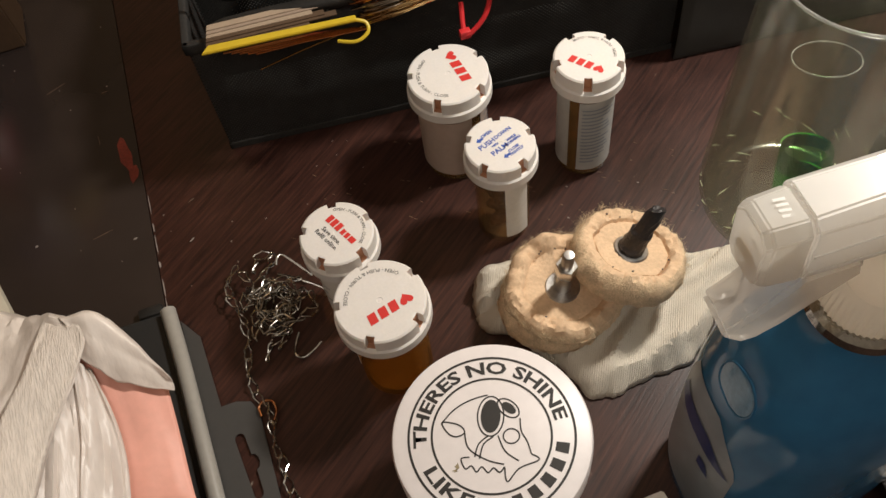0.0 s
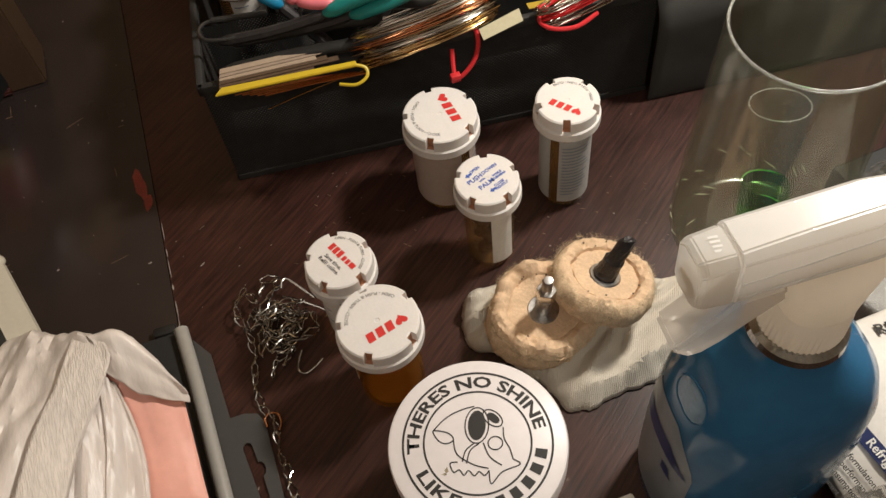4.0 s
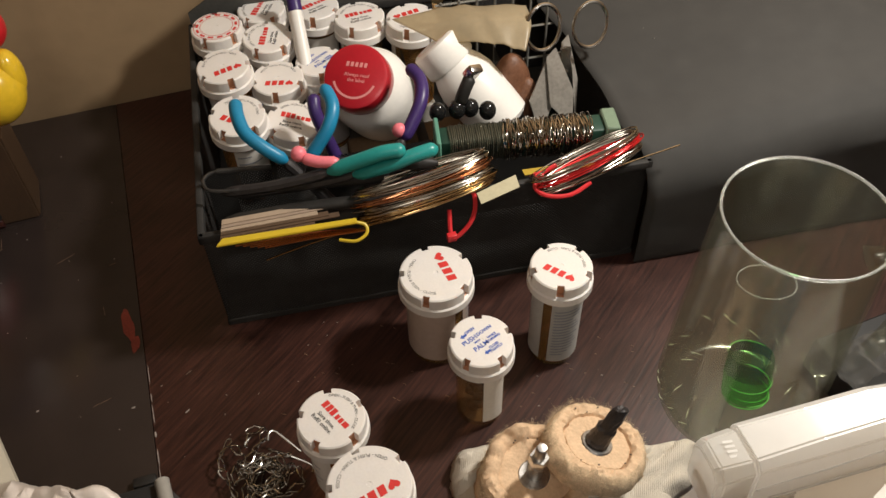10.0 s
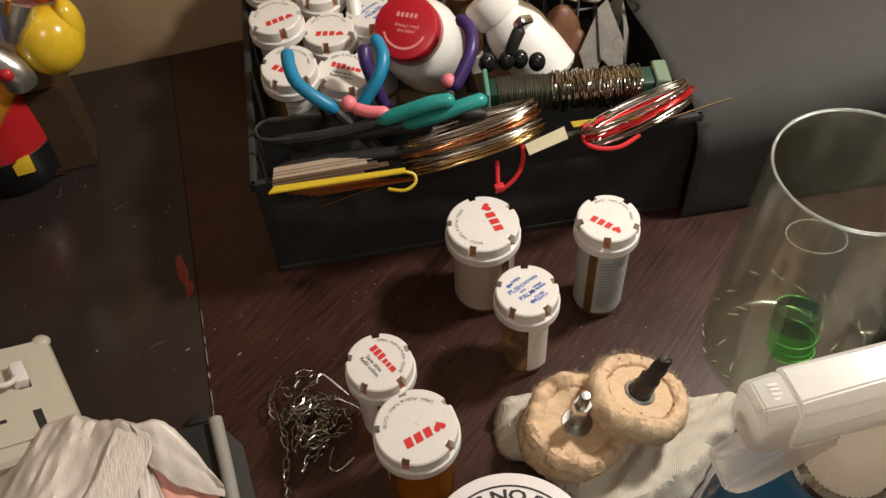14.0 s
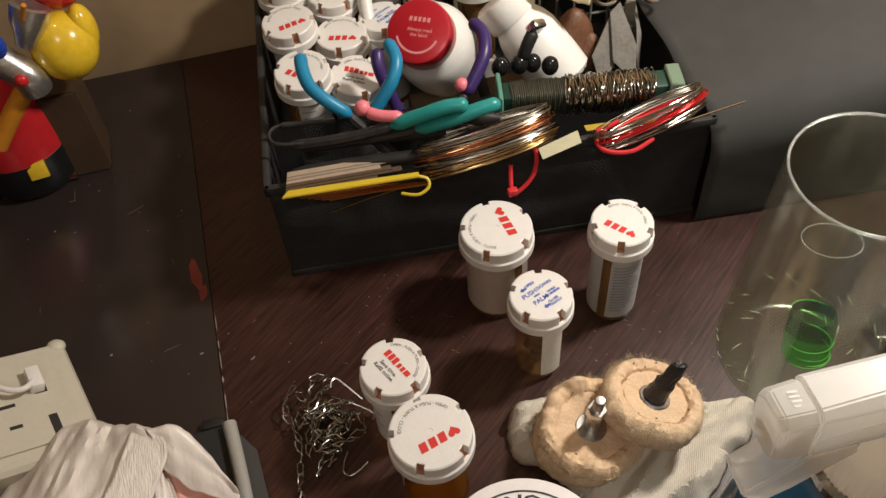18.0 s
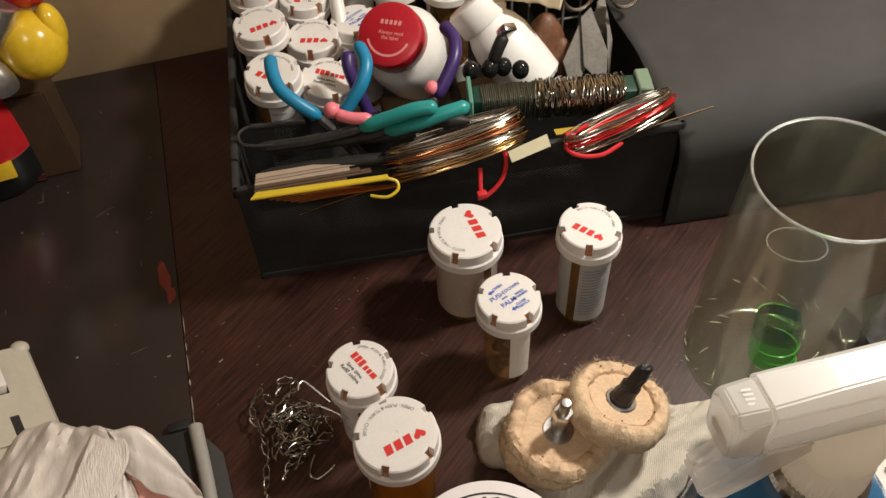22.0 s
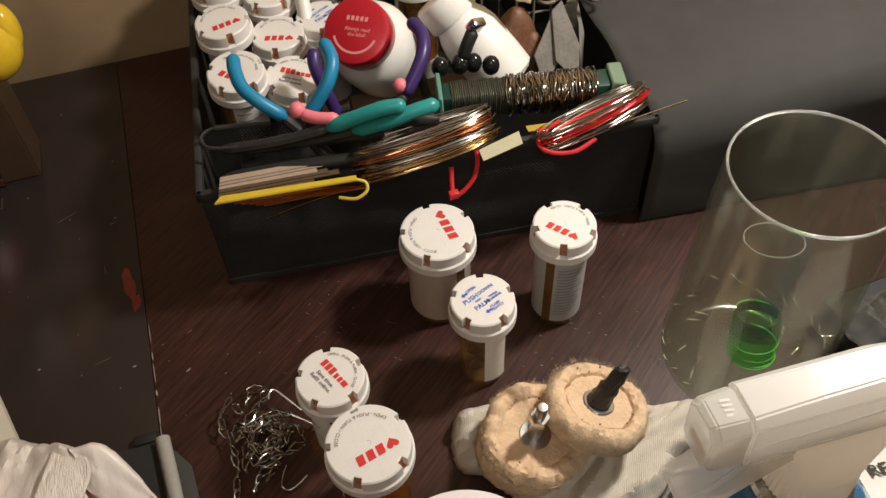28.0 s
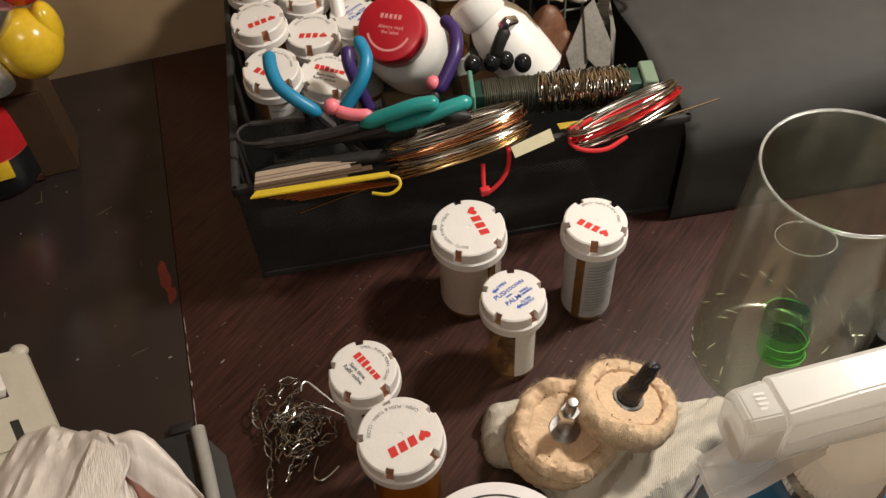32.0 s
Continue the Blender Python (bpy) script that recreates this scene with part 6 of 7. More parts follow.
def grip_tool(name, label, grips, jaws, grip_mat, radius=0.0042):
    """Hand tool: two dipped handles and a dark steel head."""
    t = thing(name, label, "pliers", pose(0, 0, 0), "hand tools on the basket")
    for g in grips:
        part("handle", rod(g, radius), grip_mat, t, "dipped rubber handle")
    for j in jaws:
        part("jaw", rod(j, 0.0034, n=8), STEEL_DK, t, "dark steel jaw")
    return t


BLUE_R = mat("blue_rubber", (0.015, 0.22, 0.40), 0.38, grain=0.1, scale=60)
PURPLE_R = mat("purple_rubber", (0.045, 0.022, 0.12), 0.38, grain=0.12, scale=60)
TEAL_R = mat("teal_rubber", (0.020, 0.26, 0.24), 0.35, grain=0.12, scale=60)
PINK_R = mat("pink_rubber", (0.80, 0.20, 0.24), 0.4, grain=0.08, scale=60)
grip_tool("pliers", "small pliers with curved bright blue rubber handles", [[(-0.025, 0.599, 0.125), (-0.026, 0.586, 0.124), (-0.024, 0.574, 0.120), (-0.016, 0.565, 0.114), (-0.004, 0.559, 0.104)], [(0.028, 0.592, 0.128), (0.030, 0.577, 0.125), (0.025, 0.567, 0.118), (0.016, 0.563, 0.108), (0.008, 0.561, 0.099)]], [[(-0.006, 0.560, 0.105), (0.002, 0.556, 0.094), (0.012, 0.550, 0.080), (0.022, 0.545, 0.066)], [(0.010, 0.562, 0.101), (0.006, 0.556, 0.092), (0.014, 0.551, 0.078), (0.024, 0.547, 0.064)]], BLUE_R)
grip_tool("pliers", "small pliers with dark purple rubber handles", [[(0.083, 0.597, 0.125), (0.087, 0.584, 0.124), (0.084, 0.571, 0.120), (0.076, 0.562, 0.112), (0.067, 0.556, 0.103)], [(0.0235, 0.606, 0.112), (0.0215, 0.598, 0.106), (0.025, 0.590, 0.090), (0.033, 0.581, 0.066), (0.042, 0.572, 0.072), (0.050, 0.564, 0.088), (0.057, 0.560, 0.089)]], [[(0.068, 0.557, 0.104), (0.058, 0.552, 0.094), (0.048, 0.549, 0.080)], [(0.055, 0.560, 0.089), (0.054, 0.553, 0.086), (0.044, 0.549, 0.076)]], PURPLE_R)
grip_tool("pliers", "flat pliers with teal rubber handles, resting across the basket", [[(0.0605, 0.5245, 0.124), (0.049, 0.527, 0.1235), (0.036, 0.530, 0.119), (0.016, 0.536, 0.110)], [(0.0795, 0.5245, 0.120), (0.066, 0.524, 0.119), (0.050, 0.526, 0.114), (0.030, 0.532, 0.107)]], [[(0.018, 0.536, 0.110), (0.000, 0.541, 0.104), (-0.020, 0.547, 0.099), (-0.046, 0.556, 0.094)], [(0.032, 0.532, 0.107), (0.006, 0.540, 0.100), (-0.016, 0.547, 0.096), (-0.040, 0.555, 0.092)]], TEAL_R, 0.0044)
pk = thing("screwdriver", "little screwdriver with a ball-ended pink handle", "screwdriver", pose(0, 0, 0), "hand tools on the basket")
part("handle", joined(ball(0.0025, 0.549, 0.117, 0.0048, 0.0048, 0.0048, 16), rod([(0.004, 0.547, 0.1155), (0.012, 0.541, 0.1150), (0.024, 0.5365, 0.1150)], 0.0036, n=10)), PINK_R, pk, "pink plastic handle")
part("blade", rod([(0.023, 0.537, 0.115), (0.040, 0.546, 0.108), (0.056, 0.552, 0.103)], 0.0016, n=8), STEEL_DK, pk)
tagged(part("eraser_tip", ball(0.066, 0.560, 0.108, 0.0046, 0.0046, 0.0046, 16), PINK_R), "round pink rubber tip among the tools", "eraser")
for pts, r, lab in (([(-0.015, 0.547, 0.098), (0.005, 0.542, 0.100), (0.025, 0.537, 0.101), (0.048, 0.531, 0.101)], 0.0048, "black-handled tool lying across the basket"),
                    ([(0.006, 0.556, 0.098), (0.028, 0.548, 0.102), (0.050, 0.539, 0.104), (0.081, 0.530, 0.103)], 0.0044, "black-handled tool lying across the basket"),
                    ([(-0.050, 0.540, 0.086), (-0.010, 0.533, 0.090), (0.030, 0.524, 0.093), (0.056, 0.518, 0.094)], 0.0040, "slim black-handled file lying across the basket")):
    tagged(part("file", rod(pts, r), BLACK_PL), lab, "hand tool", "hand tools on the basket")
tagged(part("tweezers", joined(tube(spline([(-0.015, 0.564, 0.098), (-0.030, 0.567, 0.098), (-0.047, 0.571, 0.098), (-0.054, 0.567, 0.098), (-0.0545, 0.560, 0.098), (-0.050, 0.555, 0.098), (-0.035, 0.551, 0.098), (-0.017, 0.551, 0.098), (0.004, 0.546, 0.099)], 6), 0.0011, 8), tube([(-0.046, 0.5705, 0.0985), (-0.014, 0.5640, 0.0985)], 0.0018, 8)), mat("blued_steel", (0.10, 0.10, 0.10), 0.35, metal=0.8, grain=0.2, scale=90)), "thin bent dark steel tweezers across the basket", "tweezers", "hand tools on the basket")


# ---- wire: hanks, spool, ties ----
SILVER_W = mat("silver_wire", (0.52, 0.48, 0.42), 0.16, metal=1.0, grain=0.1, scale=90)
GOLD_W = mat("brass_wire", (0.56, 0.38, 0.18), 0.16, metal=1.0, grain=0.1, scale=90)
RED_W = mat("red_enamel_wire", (0.55, 0.02, 0.02), 0.25, metal=0.5, grain=0.1, scale=90)
RED_TIE = mat("red_nylon", (0.62, 0.03, 0.035), 0.35, grain=0.08, scale=60)
YEL_TIE = mat("yellow_nylon", (0.62, 0.44, 0.03), 0.4, grain=0.08, scale=60)
TAN_CARD = mat("tan_card", (0.38, 0.29, 0.21), 0.6, grain=0.12, scale=60)


def hank(label, centre, a, b, turn, tilt, layers, seed):
    """A flat oval hank of wire; layers: material, turns, wire radius, height."""
    h = thing("wire_hank", label, "wire coil", pose(*centre, tilt[0], tilt[1], turn), "wire hanks")
    rng = random.Random(seed)
    for material, turns, r, z0 in layers:
        for k in range(turns):
            da, db, dx, dy = rng.gauss(0, 0.0016), rng.gauss(0, 0.0012), rng.gauss(0, 0.0012), rng.gauss(0, 0.0008)
            tz, ph = rng.gauss(0, 0.025), rng.random() * 6
            pts = []
            for i in range(44):
                t = 2 * math.pi * i / 44
                x, y = (a + da) * math.cos(t) + dx, (b + db) * math.sin(t) + dy
                pts.append((x, y, z0 + k * r * 0.75 + tz * x * 0.5 + 0.0005 * math.sin(3 * t + ph)))
            part("turn", tube(pts, r, 6, True), material, h)
    return h


hank("oval hank of silver, copper and brass wire tied in red", (0.0700, 0.5215, 0.0950), 0.041, 0.0115, 3, (-30, -5), [(GOLD_W, 20, 0.00036, -0.010), (SILVER_W, 13, 0.00036, -0.004), (COPPER, 13, 0.00036, 0.001), (SILVER_W, 15, 0.0004, 0.006)], 5)
hank("oval hank of silver and red wire with a long loose end", (0.1700, 0.5070, 0.0945), 0.035, 0.0085, 8, (-26, -9), [(SILVER_W, 14, 0.00032, -0.004), (RED_W, 10, 0.00034, 0.001), (SILVER_W, 13, 0.00032, 0.005)], 9)
for pts, mm, lab in (([(0.155, 0.495, 0.094), (0.185, 0.497, 0.098), (0.225, 0.499, 0.101)], SILVER_W, "loose straight end of silver wire"), ([(-0.030, 0.517, 0.070), (0.004, 0.513, 0.080), (0.051, 0.507, 0.090)], GOLD_W, "loose end of fine brass wire")):
    tagged(part("wire_end", tube(spline(pts, 6), 0.0005, 6), mm), lab, "wire")
for pts, lab in (([(0.082, 0.512, 0.080), (0.0795, 0.500, 0.069), (0.087, 0.499, 0.073), (0.094, 0.502, 0.081), (0.097, 0.509, 0.089), (0.094, 0.5155, 0.096), (0.087, 0.519, 0.103)], "red cable tie looped round a hank of wire"),
                 ([(0.150, 0.512, 0.096), (0.138, 0.510, 0.092), (0.1335, 0.503, 0.090), (0.139, 0.496, 0.0885), (0.152, 0.4925, 0.0885), (0.166, 0.496, 0.091)], "red cable tie round a hank of wire")):
    t = thing("cable_tie", lab, "cable tie", pose(0, 0, 0), "cable ties")
    part("strap", tube(spline(pts, 8), 0.0014, 8), RED_TIE, t)
    part("head", moved(box(-0.003, -0.002, -0.0025, 0.003, 0.002, 0.0025, 0.0006), Matrix.Translation(pts[1])), RED_TIE, t)
yt = thing("cable_tie", "flat yellow cable tie along a bundle of strips", "cable tie", pose(0, 0, 0), "cable ties")
part("strap", moved(prism([(-0.0555, 0.5165), (-0.051, 0.5215), (0.0255, 0.5125), (0.0250, 0.5085)], 0.0905, 0.0922, 0.0004), pose(0, 0, 0)), YEL_TIE, yt)
part("loop", tube(spline([(0.0245, 0.5100, 0.0910), (0.0295, 0.5080, 0.089), (0.0290, 0.5040, 0.086), (0.0220, 0.5020, 0.084), (0.0130, 0.5060, 0.084)], 7), 0.0010, 8), YEL_TIE, yt)
for k in range(6):
    x0, x1 = -0.0530 + 0.0006 * k, 0.002 + 0.0030 * ((k * 5) % 7)
    y = 0.5205 + 0.0021 * k
    tagged(part("flat_strip", moved(prism([(x0, y), (x0 + 0.001, y + 0.004), (x1, y - 0.0008), (x1, y - 0.0046)], 0.0895 + 0.0006 * k, 0.0902 + 0.0006 * k, 0.0001), pose(0, 0, 0)), TAN_CARD if k in (3, 5) else mat("dark_card", (0.10, 0.06, 0.035), 0.6, grain=0.2, scale=60) if k < 3 else mat("pale_card", (0.33, 0.25, 0.19), 0.55, grain=0.1, scale=60)), "thin flat tan or brown strip in a bundle", "strip", "flat strips in a bundle")
for k in range(5):
    tagged(part("bundle_wire", tube([(-0.045 + 0.004 * k, 0.5175 - 0.0012 * k, 0.0875 - 0.0006 * k), (-0.004, 0.5140 - 0.0012 * k, 0.0872), (0.022 + 0.002 * k, 0.5095 - 0.001 * k, 0.0868)], 0.0006, 6), COPPER), "fine copper wire in a bundle", "wire", "copper wires in a bundle")
tagged(part("paper_tag", moved(prism([(0, 0), (0.026, 0.0035), (0.0275, 0.013), (0.0005, 0.0085)], 0, 0.0005), pose(0.0975, 0.4985, 0.0925, 6, -2, 3)), mat("old_tag", (0.46, 0.42, 0.28), 0.7, grain=0.1, scale=80)), "yellowed paper tag on a wire hank", "tag")
tagged(part("yellow_tag", moved(prism([(0, 0), (0.045, -0.006), (0.045, -0.001), (0, 0.005)], 0, 0.0006), pose(0.132, 0.5165, 0.0885)), mat("mustard_tape", (0.42, 0.28, 0.03), 0.5, grain=0.1, scale=80)), "strip of mustard yellow tape among the wire", "tape")


def wire_spool():
    p, q = Vector((0.0900, 0.5550, 0.0930)), Vector((0.2000, 0.5320, 0.0930))
    L = (q - p).length
    s = thing("wire_spool", "green bar wound with dull and bright craft wire", "wire spool", axis_pose(p, q - p))
    GREEN_C = mat("green_card", (0.012, 0.045, 0.030), 0.5, grain=0.15, scale=60)
    part("bar", box(-0.0082, -0.0082, 0, 0.0082, 0.0082, L, 0.002, 2), GREEN_C, s, "green square bar")
    part("end_flag", box(-0.0125, -0.0125, -0.003, 0.0125, 0.0125, 0.0, 0.0008, 1), mat("mint_card", (0.10, 0.26, 0.19), 0.55, grain=0.1, scale=60), s, "mint green end piece")
    part("end_tag", box(-0.0100, -0.0130, L - 0.010, 0.0100, 0.0110, L - 0.001, 0.001, 1), mat("pale_green_tag", (0.16, 0.22, 0.15), 0.6, grain=0.1, scale=60), s, "pale green printed tag")
    rng = random.Random(4)
    OLIVE = mat("dull_wire", (0.16, 0.16, 0.12), 0.4, metal=0.8, grain=0.2, scale=90)
    z = 0.006
    while z < 0.044:
        k = 0.0093 + rng.uniform(-0.0003, 0.0004)
        part("winding", tube([(*[c * k / 0.0108 for c in pt], z + rng.uniform(-0.0002, 0.0002)) for pt in squircle(0.0108, 0.0108, 16, 4)], 0.0006, 5, True), OLIVE, s)
        z += 0.0013
    for i in range(120):
        z = rng.uniform(0.042, 0.092)
        k = rng.uniform(0.0096, 0.0119)
        t0, t1 = rng.gauss(0, 0.16), rng.gauss(0, 0.16)
        part("winding", tube([(x, y, z + t0 * x + t1 * y) for x, y in squircle(k, k, 16, 3)], 0.0004, 5, True), SILVER_W, s)
    part("curl", tube([(0.012 + 0.0004 * a, -0.012 + (0.0022 + 0.0003 * a) * math.sin(a), 0.090 + (0.0022 + 0.0003 * a) * math.cos(a)) for a in [k * 0.5 for k in range(26)]], 0.0005, 5), SILVER_W, s, "spiral curl of wire end")
    return s


wire_spool()

# black beads on pins
bd = thing("ring_sizer", "row of glossy black balls on a metal clip", "ring sizer", pose(0, 0, 0))
for x, y, z in ((0.096, 0.578, 0.1), (0.108, 0.575, 0.101), (0.117, 0.575, 0.1), (0.1265, 0.569, 0.1)):
    part("ball", ball(x, y, z, 0.0056, 0.0056, 0.0066, 18), mat("gloss_black", (0.012, 0.012, 0.012), 0.15) if not bpy.data.materials.get("gloss_black") else bpy.data.materials["gloss_black"], bd)
part("stem", rod([(0.110, 0.576, 0.104), (0.114, 0.577, 0.114), (0.119, 0.580, 0.121)], 0.0042, n=10), BLACK_PL, bd)
part("clip", moved(box(-0.005, -0.003, -0.005, 0.005, 0.003, 0.005, 0.0015), pose(0.1205, 0.581, 0.123, 30, 20, 20)), STEEL, bd, "bright steel clip")


# ---- scissors, pen, pouch and odds behind ----
def scissors(m, label, k=1.0):
    s = thing("scissors", label, "scissors", m, "scissors in the basket")
    for sx in (-1, 1):
        ring = [(sx * 0.0165 + 0.0118 * math.cos(2 * math.pi * i / 32), 0.0, 0.032 + 0.0155 * math.sin(2 * math.pi * i / 32)) for i in range(32)]
        part("finger_ring", tube(ring, 0.0014, 8, True), STEEL, s, "polished steel finger ring")
        part("blade", moved(prism([(-0.0045, -0.052), (0.0040, -0.050), (0.0050, 0.002), (0.003, 0.018), (-0.002, 0.018), (-0.004, 0.002)], -0.0008, 0.0008, 0.0003), pose(-sx * 0.001, sx * 0.001, 0, 90, sx * 9, 0)), STEEL, s, "grey steel blade")
    part("pivot", moved(lathe([(0, 0), (0.003, 0), (0.003, 0.0012), (0, 0.0016)], 14), pose(0, -0.002, 0, 90, 0, 0)), STEEL, s)
    return s


scissors(pose(0.1930, 0.6010, 0.090, -16, 5, -6), "small steel scissors stuck upright in the basket")
pen = thing("pen", "white and violet ballpoint pen standing in the basket", "pen", axis_pose((0.0285, 0.668, 0.080), (0.05, 0.70, 0.62)))
part("barrel", lathe([(0, -0.06), (0.002, -0.055), (0.0046, -0.045), (0.0048, 0.048), (0.0042, 0.060), (0, 0.060)], 18), WHITE_B, pen, "white barrel")
part("grip_band", lathe([(0.0049, 0.046), (0.0051, 0.047), (0.0049, 0.060), (0.0045, 0.061)], 18, closed=True), PURPLE_R, pen, "violet band")
part("clip", box(0.0046, -0.0016, 0.012, 0.0062, 0.0016, 0.052, 0.0005, 1), WHITE_B, pen, "white pocket clip", m=pose(0, 0, 0, 0, 0, -40))

film_m = milky("thin_clear_film", (0.62, 0.52, 0.36), 0.3, 0.4, 0.35, (0.85, 0.78, 0.62), grain=0.1, scale=50)
zb = part("zip_bag", surface([[(0.090, 0.660, 0.118), (0.126, 0.650, 0.126), (0.150, 0.640, 0.128), (0.176, 0.632, 0.128)], [(0.100, 0.640, 0.120), (0.130, 0.628, 0.128), (0.150, 0.620, 0.130), (0.172, 0.612, 0.128)], [(0.112, 0.626, 0.116), (0.134, 0.612, 0.121), (0.150, 0.604, 0.121), (0.162, 0.596, 0.118)]], 7, 7, 0.0012, 2.2), film_m)
zb.modifiers.new("thickness", "SOLIDIFY").thickness = 0.0004
tagged(zb, "small crinkled clear plastic bag lying on the basket", "plastic bag")
tagged(part("leather_pouch", joined(ball(0.160, 0.614, 0.068, 0.0155, 0.013, 0.036, 28), ball(0.169, 0.606, 0.058, 0.0105, 0.010, 0.030, 24)), mat("brown_leather", (0.17, 0.075, 0.040), 0.5, grain=0.3, scale=80, bump=0.4)), "rounded brown leather pouch in the basket", "pouch")
for k, (x, y, tz, w) in enumerate(((0.1745, 0.591, 24, 0.0105), (0.1885, 0.589, -8, 0.0095), (0.1990, 0.600, 5, 0.0070))):
    tagged(part("metal_plate", moved(prism([(-w, 0), (-w * 0.3, 0.032), (w * 0.6, 0.036), (w, 0.004), (w * 0.2, -0.02)], -0.0006, 0.0006, 0.0002), pose(x, y, 0.076, 62, tz, 6 * k)), mat("dull_steel_sheet", (0.36, 0.33, 0.29), 0.45, metal=0.45, grain=0.25, scale=70) if not bpy.data.materials.get("dull_steel_sheet") else bpy.data.materials["dull_steel_sheet"]), "cut piece of dull sheet metal", "metal plate", "metal plates")
for k in range(3):
    tagged(part("brass_tube", moved(lathe([(0, 0), (0.0045, 0), (0.0045, 0.06), (0, 0.06)], 14), pose(0.138 + 0.013 * k, 0.692 + 0.004 * k, 0.040, -6, 4 * k - 4, 0)), GOLD_W if k == 0 else BLACK_PL), "short round metal tube standing in the basket", "tube", "tubes in the basket")


# ---- things beyond the spray bottle ----
def gel_pack():
    g = thing("gel_pack", "white cold-gel pouch with dark blue and black print", "gel pack", pose(0.2235, 0.2430, 0.036, 5, -8, 0))
    rows = []
    for j, y in enumerate((-0.048, -0.044, -0.024, 0.0, 0.024, 0.044, 0.048)):
        row = []
        for i, x in enumerate((-0.054, -0.050, -0.026, 0.0, 0.026, 0.050, 0.054)):
            e = min(1, (0.054 - abs(x)) / 0.03) * min(1, (0.048 - abs(y)) / 0.03)
            row.append((x, y, 0.014 * max(0, e) ** 0.6 + 0.0004))
        rows.append(row)
    top = surface(rows, 6, 6, 0.0006, 3.3)
    ob = part("pouch", top, PAPER, g, "glossy white pouch film")
    ob.modifiers.new("thickness", "SOLIDIFY").thickness = 0.0005
    back = part("pouch_back", box(-0.054, -0.048, -0.014, 0.054, 0.048, 0.0, 0.005, 2), PAPER, g)

    def on_top(bm, x, y, turn):
        bm = moved(bm, pose(x, y, 0, 0, 0, turn))
        for v in bm.verts:
            e = min(1, (0.054 - abs(v.co.x)) / 0.03) * min(1, (0.048 - abs(v.co.y)) / 0.03)
            v.co.z = 0.014 * max(0, e) ** 0.6 + 0.0018
        return bm

    T = -80
    band = bmesh.new()
    grid = [[band.verts.new((-0.025 + 0.050 * i / 16, -0.0034 + 0.0068 * j / 3, 0)) for i in range(17)] for j in range(4)]
    for a, b in zip(grid, grid[1:]):
        for i in range(16):
            band.faces.new((a[i], a[i + 1], b[i + 1], b[i]))
    part("navy_band", on_top(band, -0.0325, -0.015, T), mat("navy_ink", (0.025, 0.035, 0.11), 0.4, grain=0.1, scale=60), g, "navy printed band", smooth=False)
    white_ink = mat("white_ink", (0.8, 0.78, 0.74), 0.5)
    word = moved(lettering("Refrigerant", 0.0058, spread=0.0001), Matrix.Translation((0.006, 0, 0)))
    w = on_top(word, -0.0325, -0.015, T)
    for v in w.verts:
        v.co.z += 0.0006
    part("product_word", w, white_ink, g, smooth=False)
    for body, size, y, x in (("reusable formulation for", 0.0037, -0.0105, 0.0), ("ice. high-performance", 0.0037, -0.0150, -0.001), ("human consumption", 0.0037, -0.0195, -0.002), ("ice refrigerant", 0.0037, -0.0240, -0.004), ("skin.", 0.0037, -0.0285, -0.014)):
        part("small_print", on_top(moved(lettering(body, size, spread=0.00006), pose(0, 0, 0, 0, 0, T) @ Matrix.Translation((x, y, 0)) @ pose(0, 0, 0)), -0.0325, -0.013, 0), PRINT_BLACK, g, smooth=False)
    part("title", on_top(moved(lettering("REFRIGERANT", 0.0088, spread=0.0002), pose(0, 0, 0, 0, 0, -8)), 0.026, 0.034, 0), PRINT_BLACK, g, smooth=False)
    for y, w0, mm in ((0.008, 0.030, PRINT_BLACK), (0.015, 0.034, PRINT_RED), (0.023, 0.020, PRINT_BLACK)):
        part("printed_bar", on_top(moved(joined(*[slanted(-w0 / 2 + w0 * k / 8, y, w0 / 11, 0.0024, 0, 0) for k in range(9)]), pose(0, 0, 0, 0, 0, T)), -0.018, -0.008, 0), mm, g, smooth=False)
    part("dot_mark", on_top(moved(ring_flat(0.0018, 0.0035, 0, 20), pose(0, 0, 0, 0, 0, T) @ Matrix.Translation((-0.012, 0.024, 0))), -0.018, -0.008, 0), PRINT_BLUE, g, smooth=False)
    return g


gel_pack()

pad = part("foil_pad", box(-0.026, -0.020, 0, 0.026, 0.020, 0.030, 0.006, 3), mat("pebbled_silver", (0.55, 0.54, 0.52), 0.35, metal=0.6, grain=0.15, scale=260, bump=1.0))
pad.matrix_basis = pose(0.262, 0.306, 0.0, 0, 0, 20)
tagged(pad, "pebbled silver-grey case standing on the desk", "case")

cb = thing("carton", "black printed carton lying on the desk beside the mug", "carton", pose(0.325, 0.330, 0, 0, 0, 4))
part("box", box(-0.050, -0.014, 0, 0.090, 0.062, 0.026, 0.0012, 1), mat("black_card", (0.02, 0.02, 0.02), 0.5, grain=0.2, scale=70), cb, "matt black card box")
GREY_INK = mat("grey_ink", (0.30, 0.29, 0.26), 0.5, grain=0.1, scale=90)
part("printed_word", moved(lettering("LE FILE", 0.0090, spread=0.0002), pose(-0.026, 0.0010, 0.0262)), GREY_INK, cb, smooth=False)
part("printed_word", moved(lettering("ISH ST", 0.0060, spread=0.0001), pose(-0.030, 0.0120, 0.0262)), GREY_INK, cb, smooth=False)

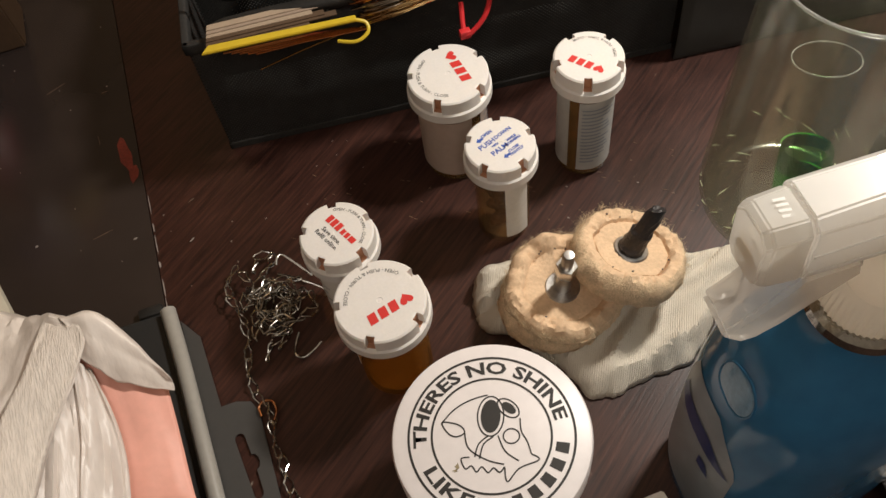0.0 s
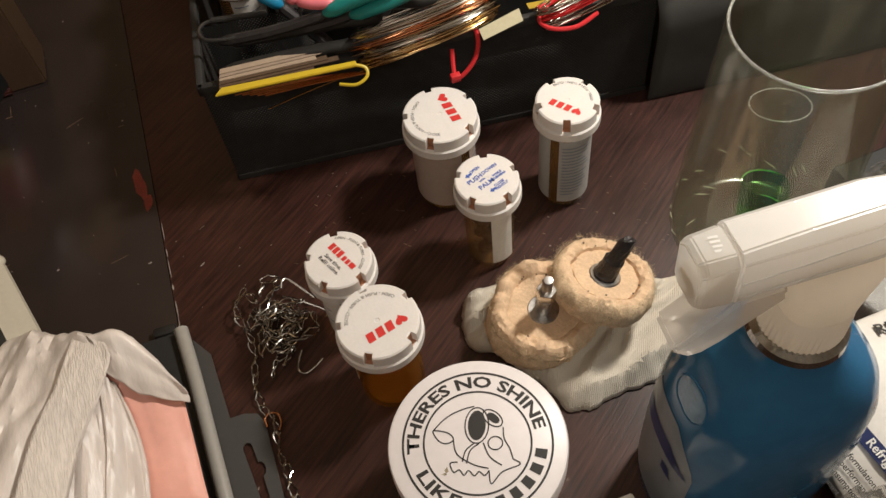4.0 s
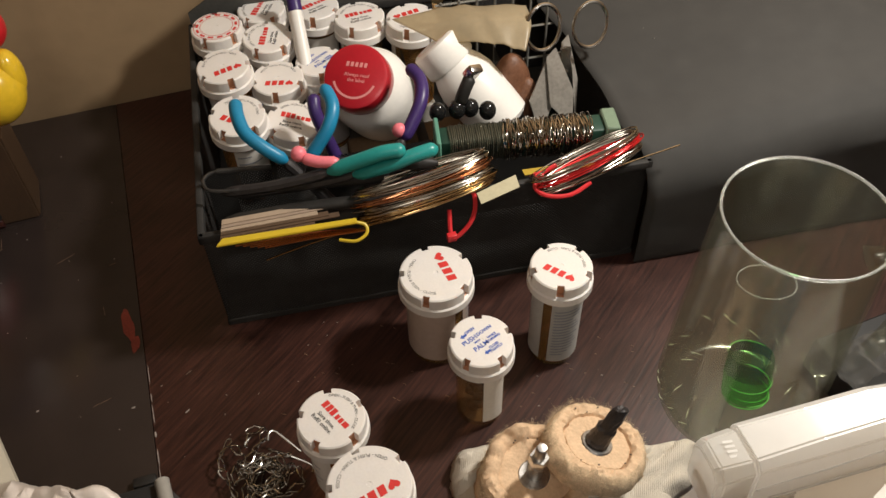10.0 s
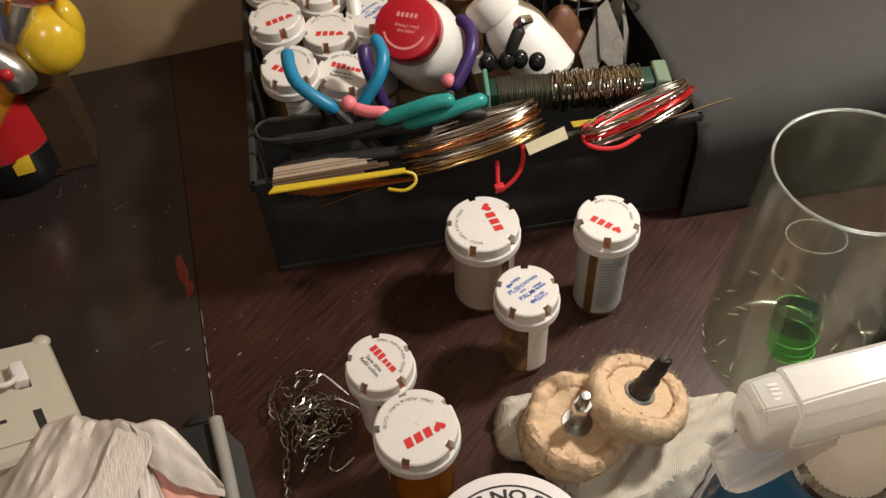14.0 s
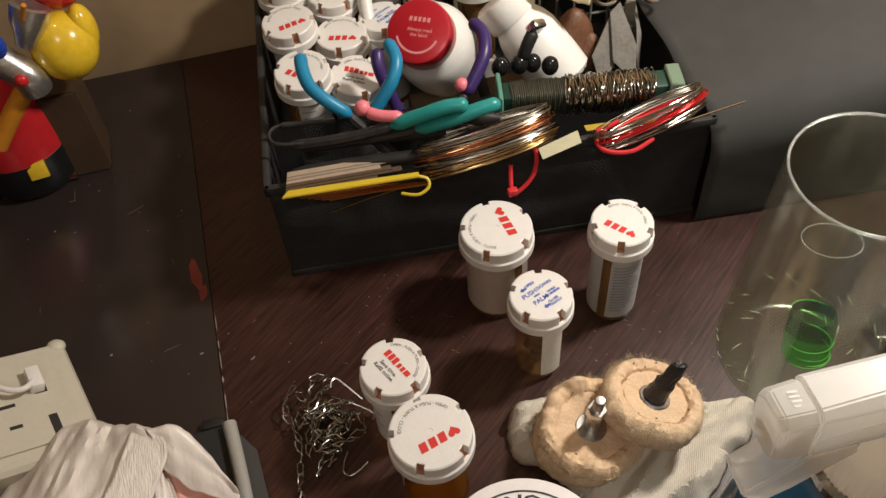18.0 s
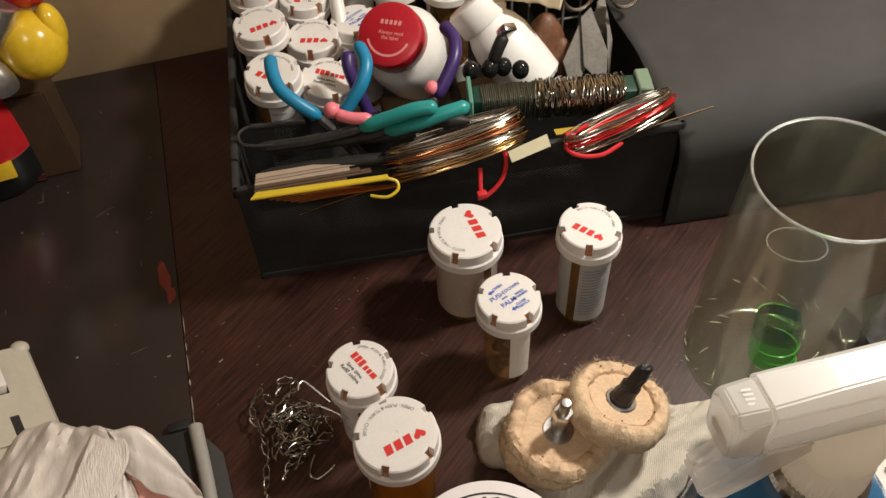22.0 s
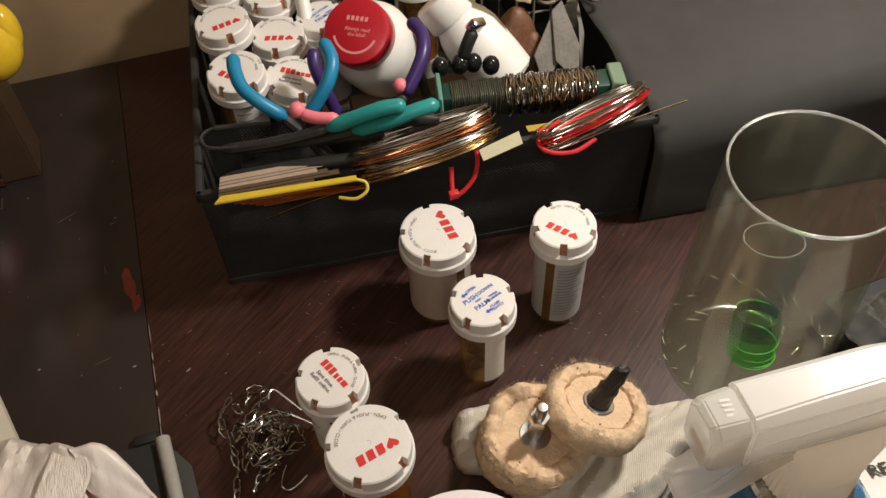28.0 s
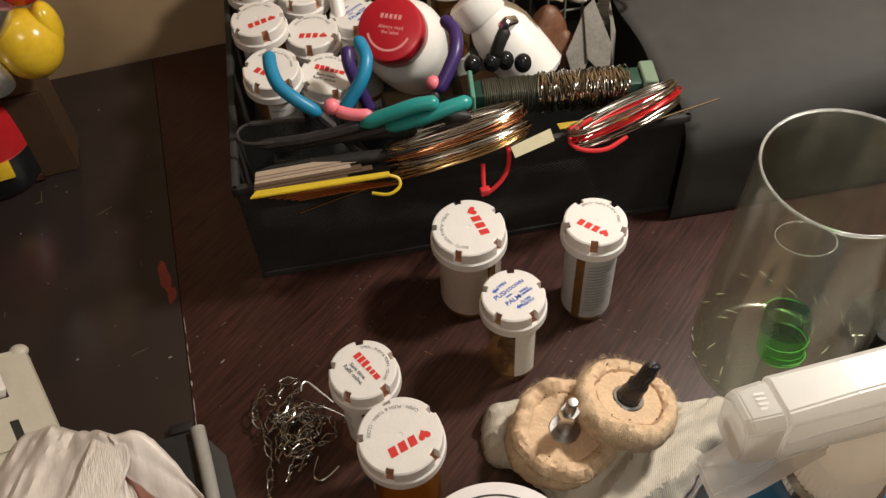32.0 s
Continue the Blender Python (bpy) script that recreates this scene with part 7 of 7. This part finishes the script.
crump = part("clear_bag", surface([
    [(0.092, 0.2130, 0.020), (0.112, 0.2140, 0.040), (0.138, 0.2140, 0.050), (0.166, 0.2130, 0.054), (0.208, 0.2000, 0.052)],
    [(0.090, 0.2050, 0.034), (0.112, 0.2060, 0.056), (0.138, 0.2050, 0.064), (0.166, 0.2030, 0.068), (0.210, 0.1900, 0.062)],
    [(0.090, 0.1850, 0.026), (0.114, 0.1840, 0.046), (0.140, 0.1820, 0.052), (0.170, 0.1780, 0.054), (0.212, 0.1680, 0.044)],
    [(0.090, 0.1520, 0.001), (0.116, 0.1500, 0.001), (0.144, 0.1470, 0.001), (0.174, 0.1420, 0.001), (0.214, 0.1370, 0.001)]], 18, 18, 0.0075, 6.6, 3.4), milky("crinkled_clear_film", (0.80, 0.79, 0.77), 0.06, 0.3, 0.90, coat=1.0), smooth=False)
crump.modifiers.new("thickness", "SOLIDIFY").thickness = 0.0003
scrap = part("film_scrap", surface([
    [(0.270, 0.3720, 0.028), (0.288, 0.3760, 0.034), (0.306, 0.3800, 0.030), (0.330, 0.3810, 0.028)],
    [(0.266, 0.3600, 0.030), (0.284, 0.3640, 0.046), (0.304, 0.3670, 0.040), (0.330, 0.3690, 0.034)],
    [(0.272, 0.3500, 0.0275), (0.288, 0.3510, 0.036), (0.306, 0.3540, 0.034), (0.332, 0.3560, 0.0275)]], 9, 9, 0.0045, 3.1, 3.0), crump.data.materials[0], smooth=False)
scrap.modifiers.new("thickness", "SOLIDIFY").thickness = 0.0003
tagged(scrap, "crumpled scrap of clear film on the black carton", "plastic film")
tagged(crump, "crinkled clear plastic bag in front of the spray bottle", "plastic bag")

WHITE_CARD = mat("white_card", (0.76, 0.73, 0.70), 0.6, grain=0.06, scale=50, bump=0.1)
wc = thing("carton", "plain white card carton lying on the desk", "carton", pose(0, 0, 0))
part("box", prism([(0.000, 0.150), (0.083, 0.150), (0.083, 0.2225), (0.079, 0.2500), (0.0105, 0.2475)], 0.0006, 0.035, 0.0006), WHITE_CARD, wc, "white card box")
part("printed_letter", moved(lettering("N", 0.0090, spread=-0.0001), pose(0.052, 0.2300, 0.0350, 0, 0, -70)), mat("brown_ink", (0.22, 0.12, 0.06), 0.6, grain=0.2, scale=200), wc, "brown printed letter", smooth=False)
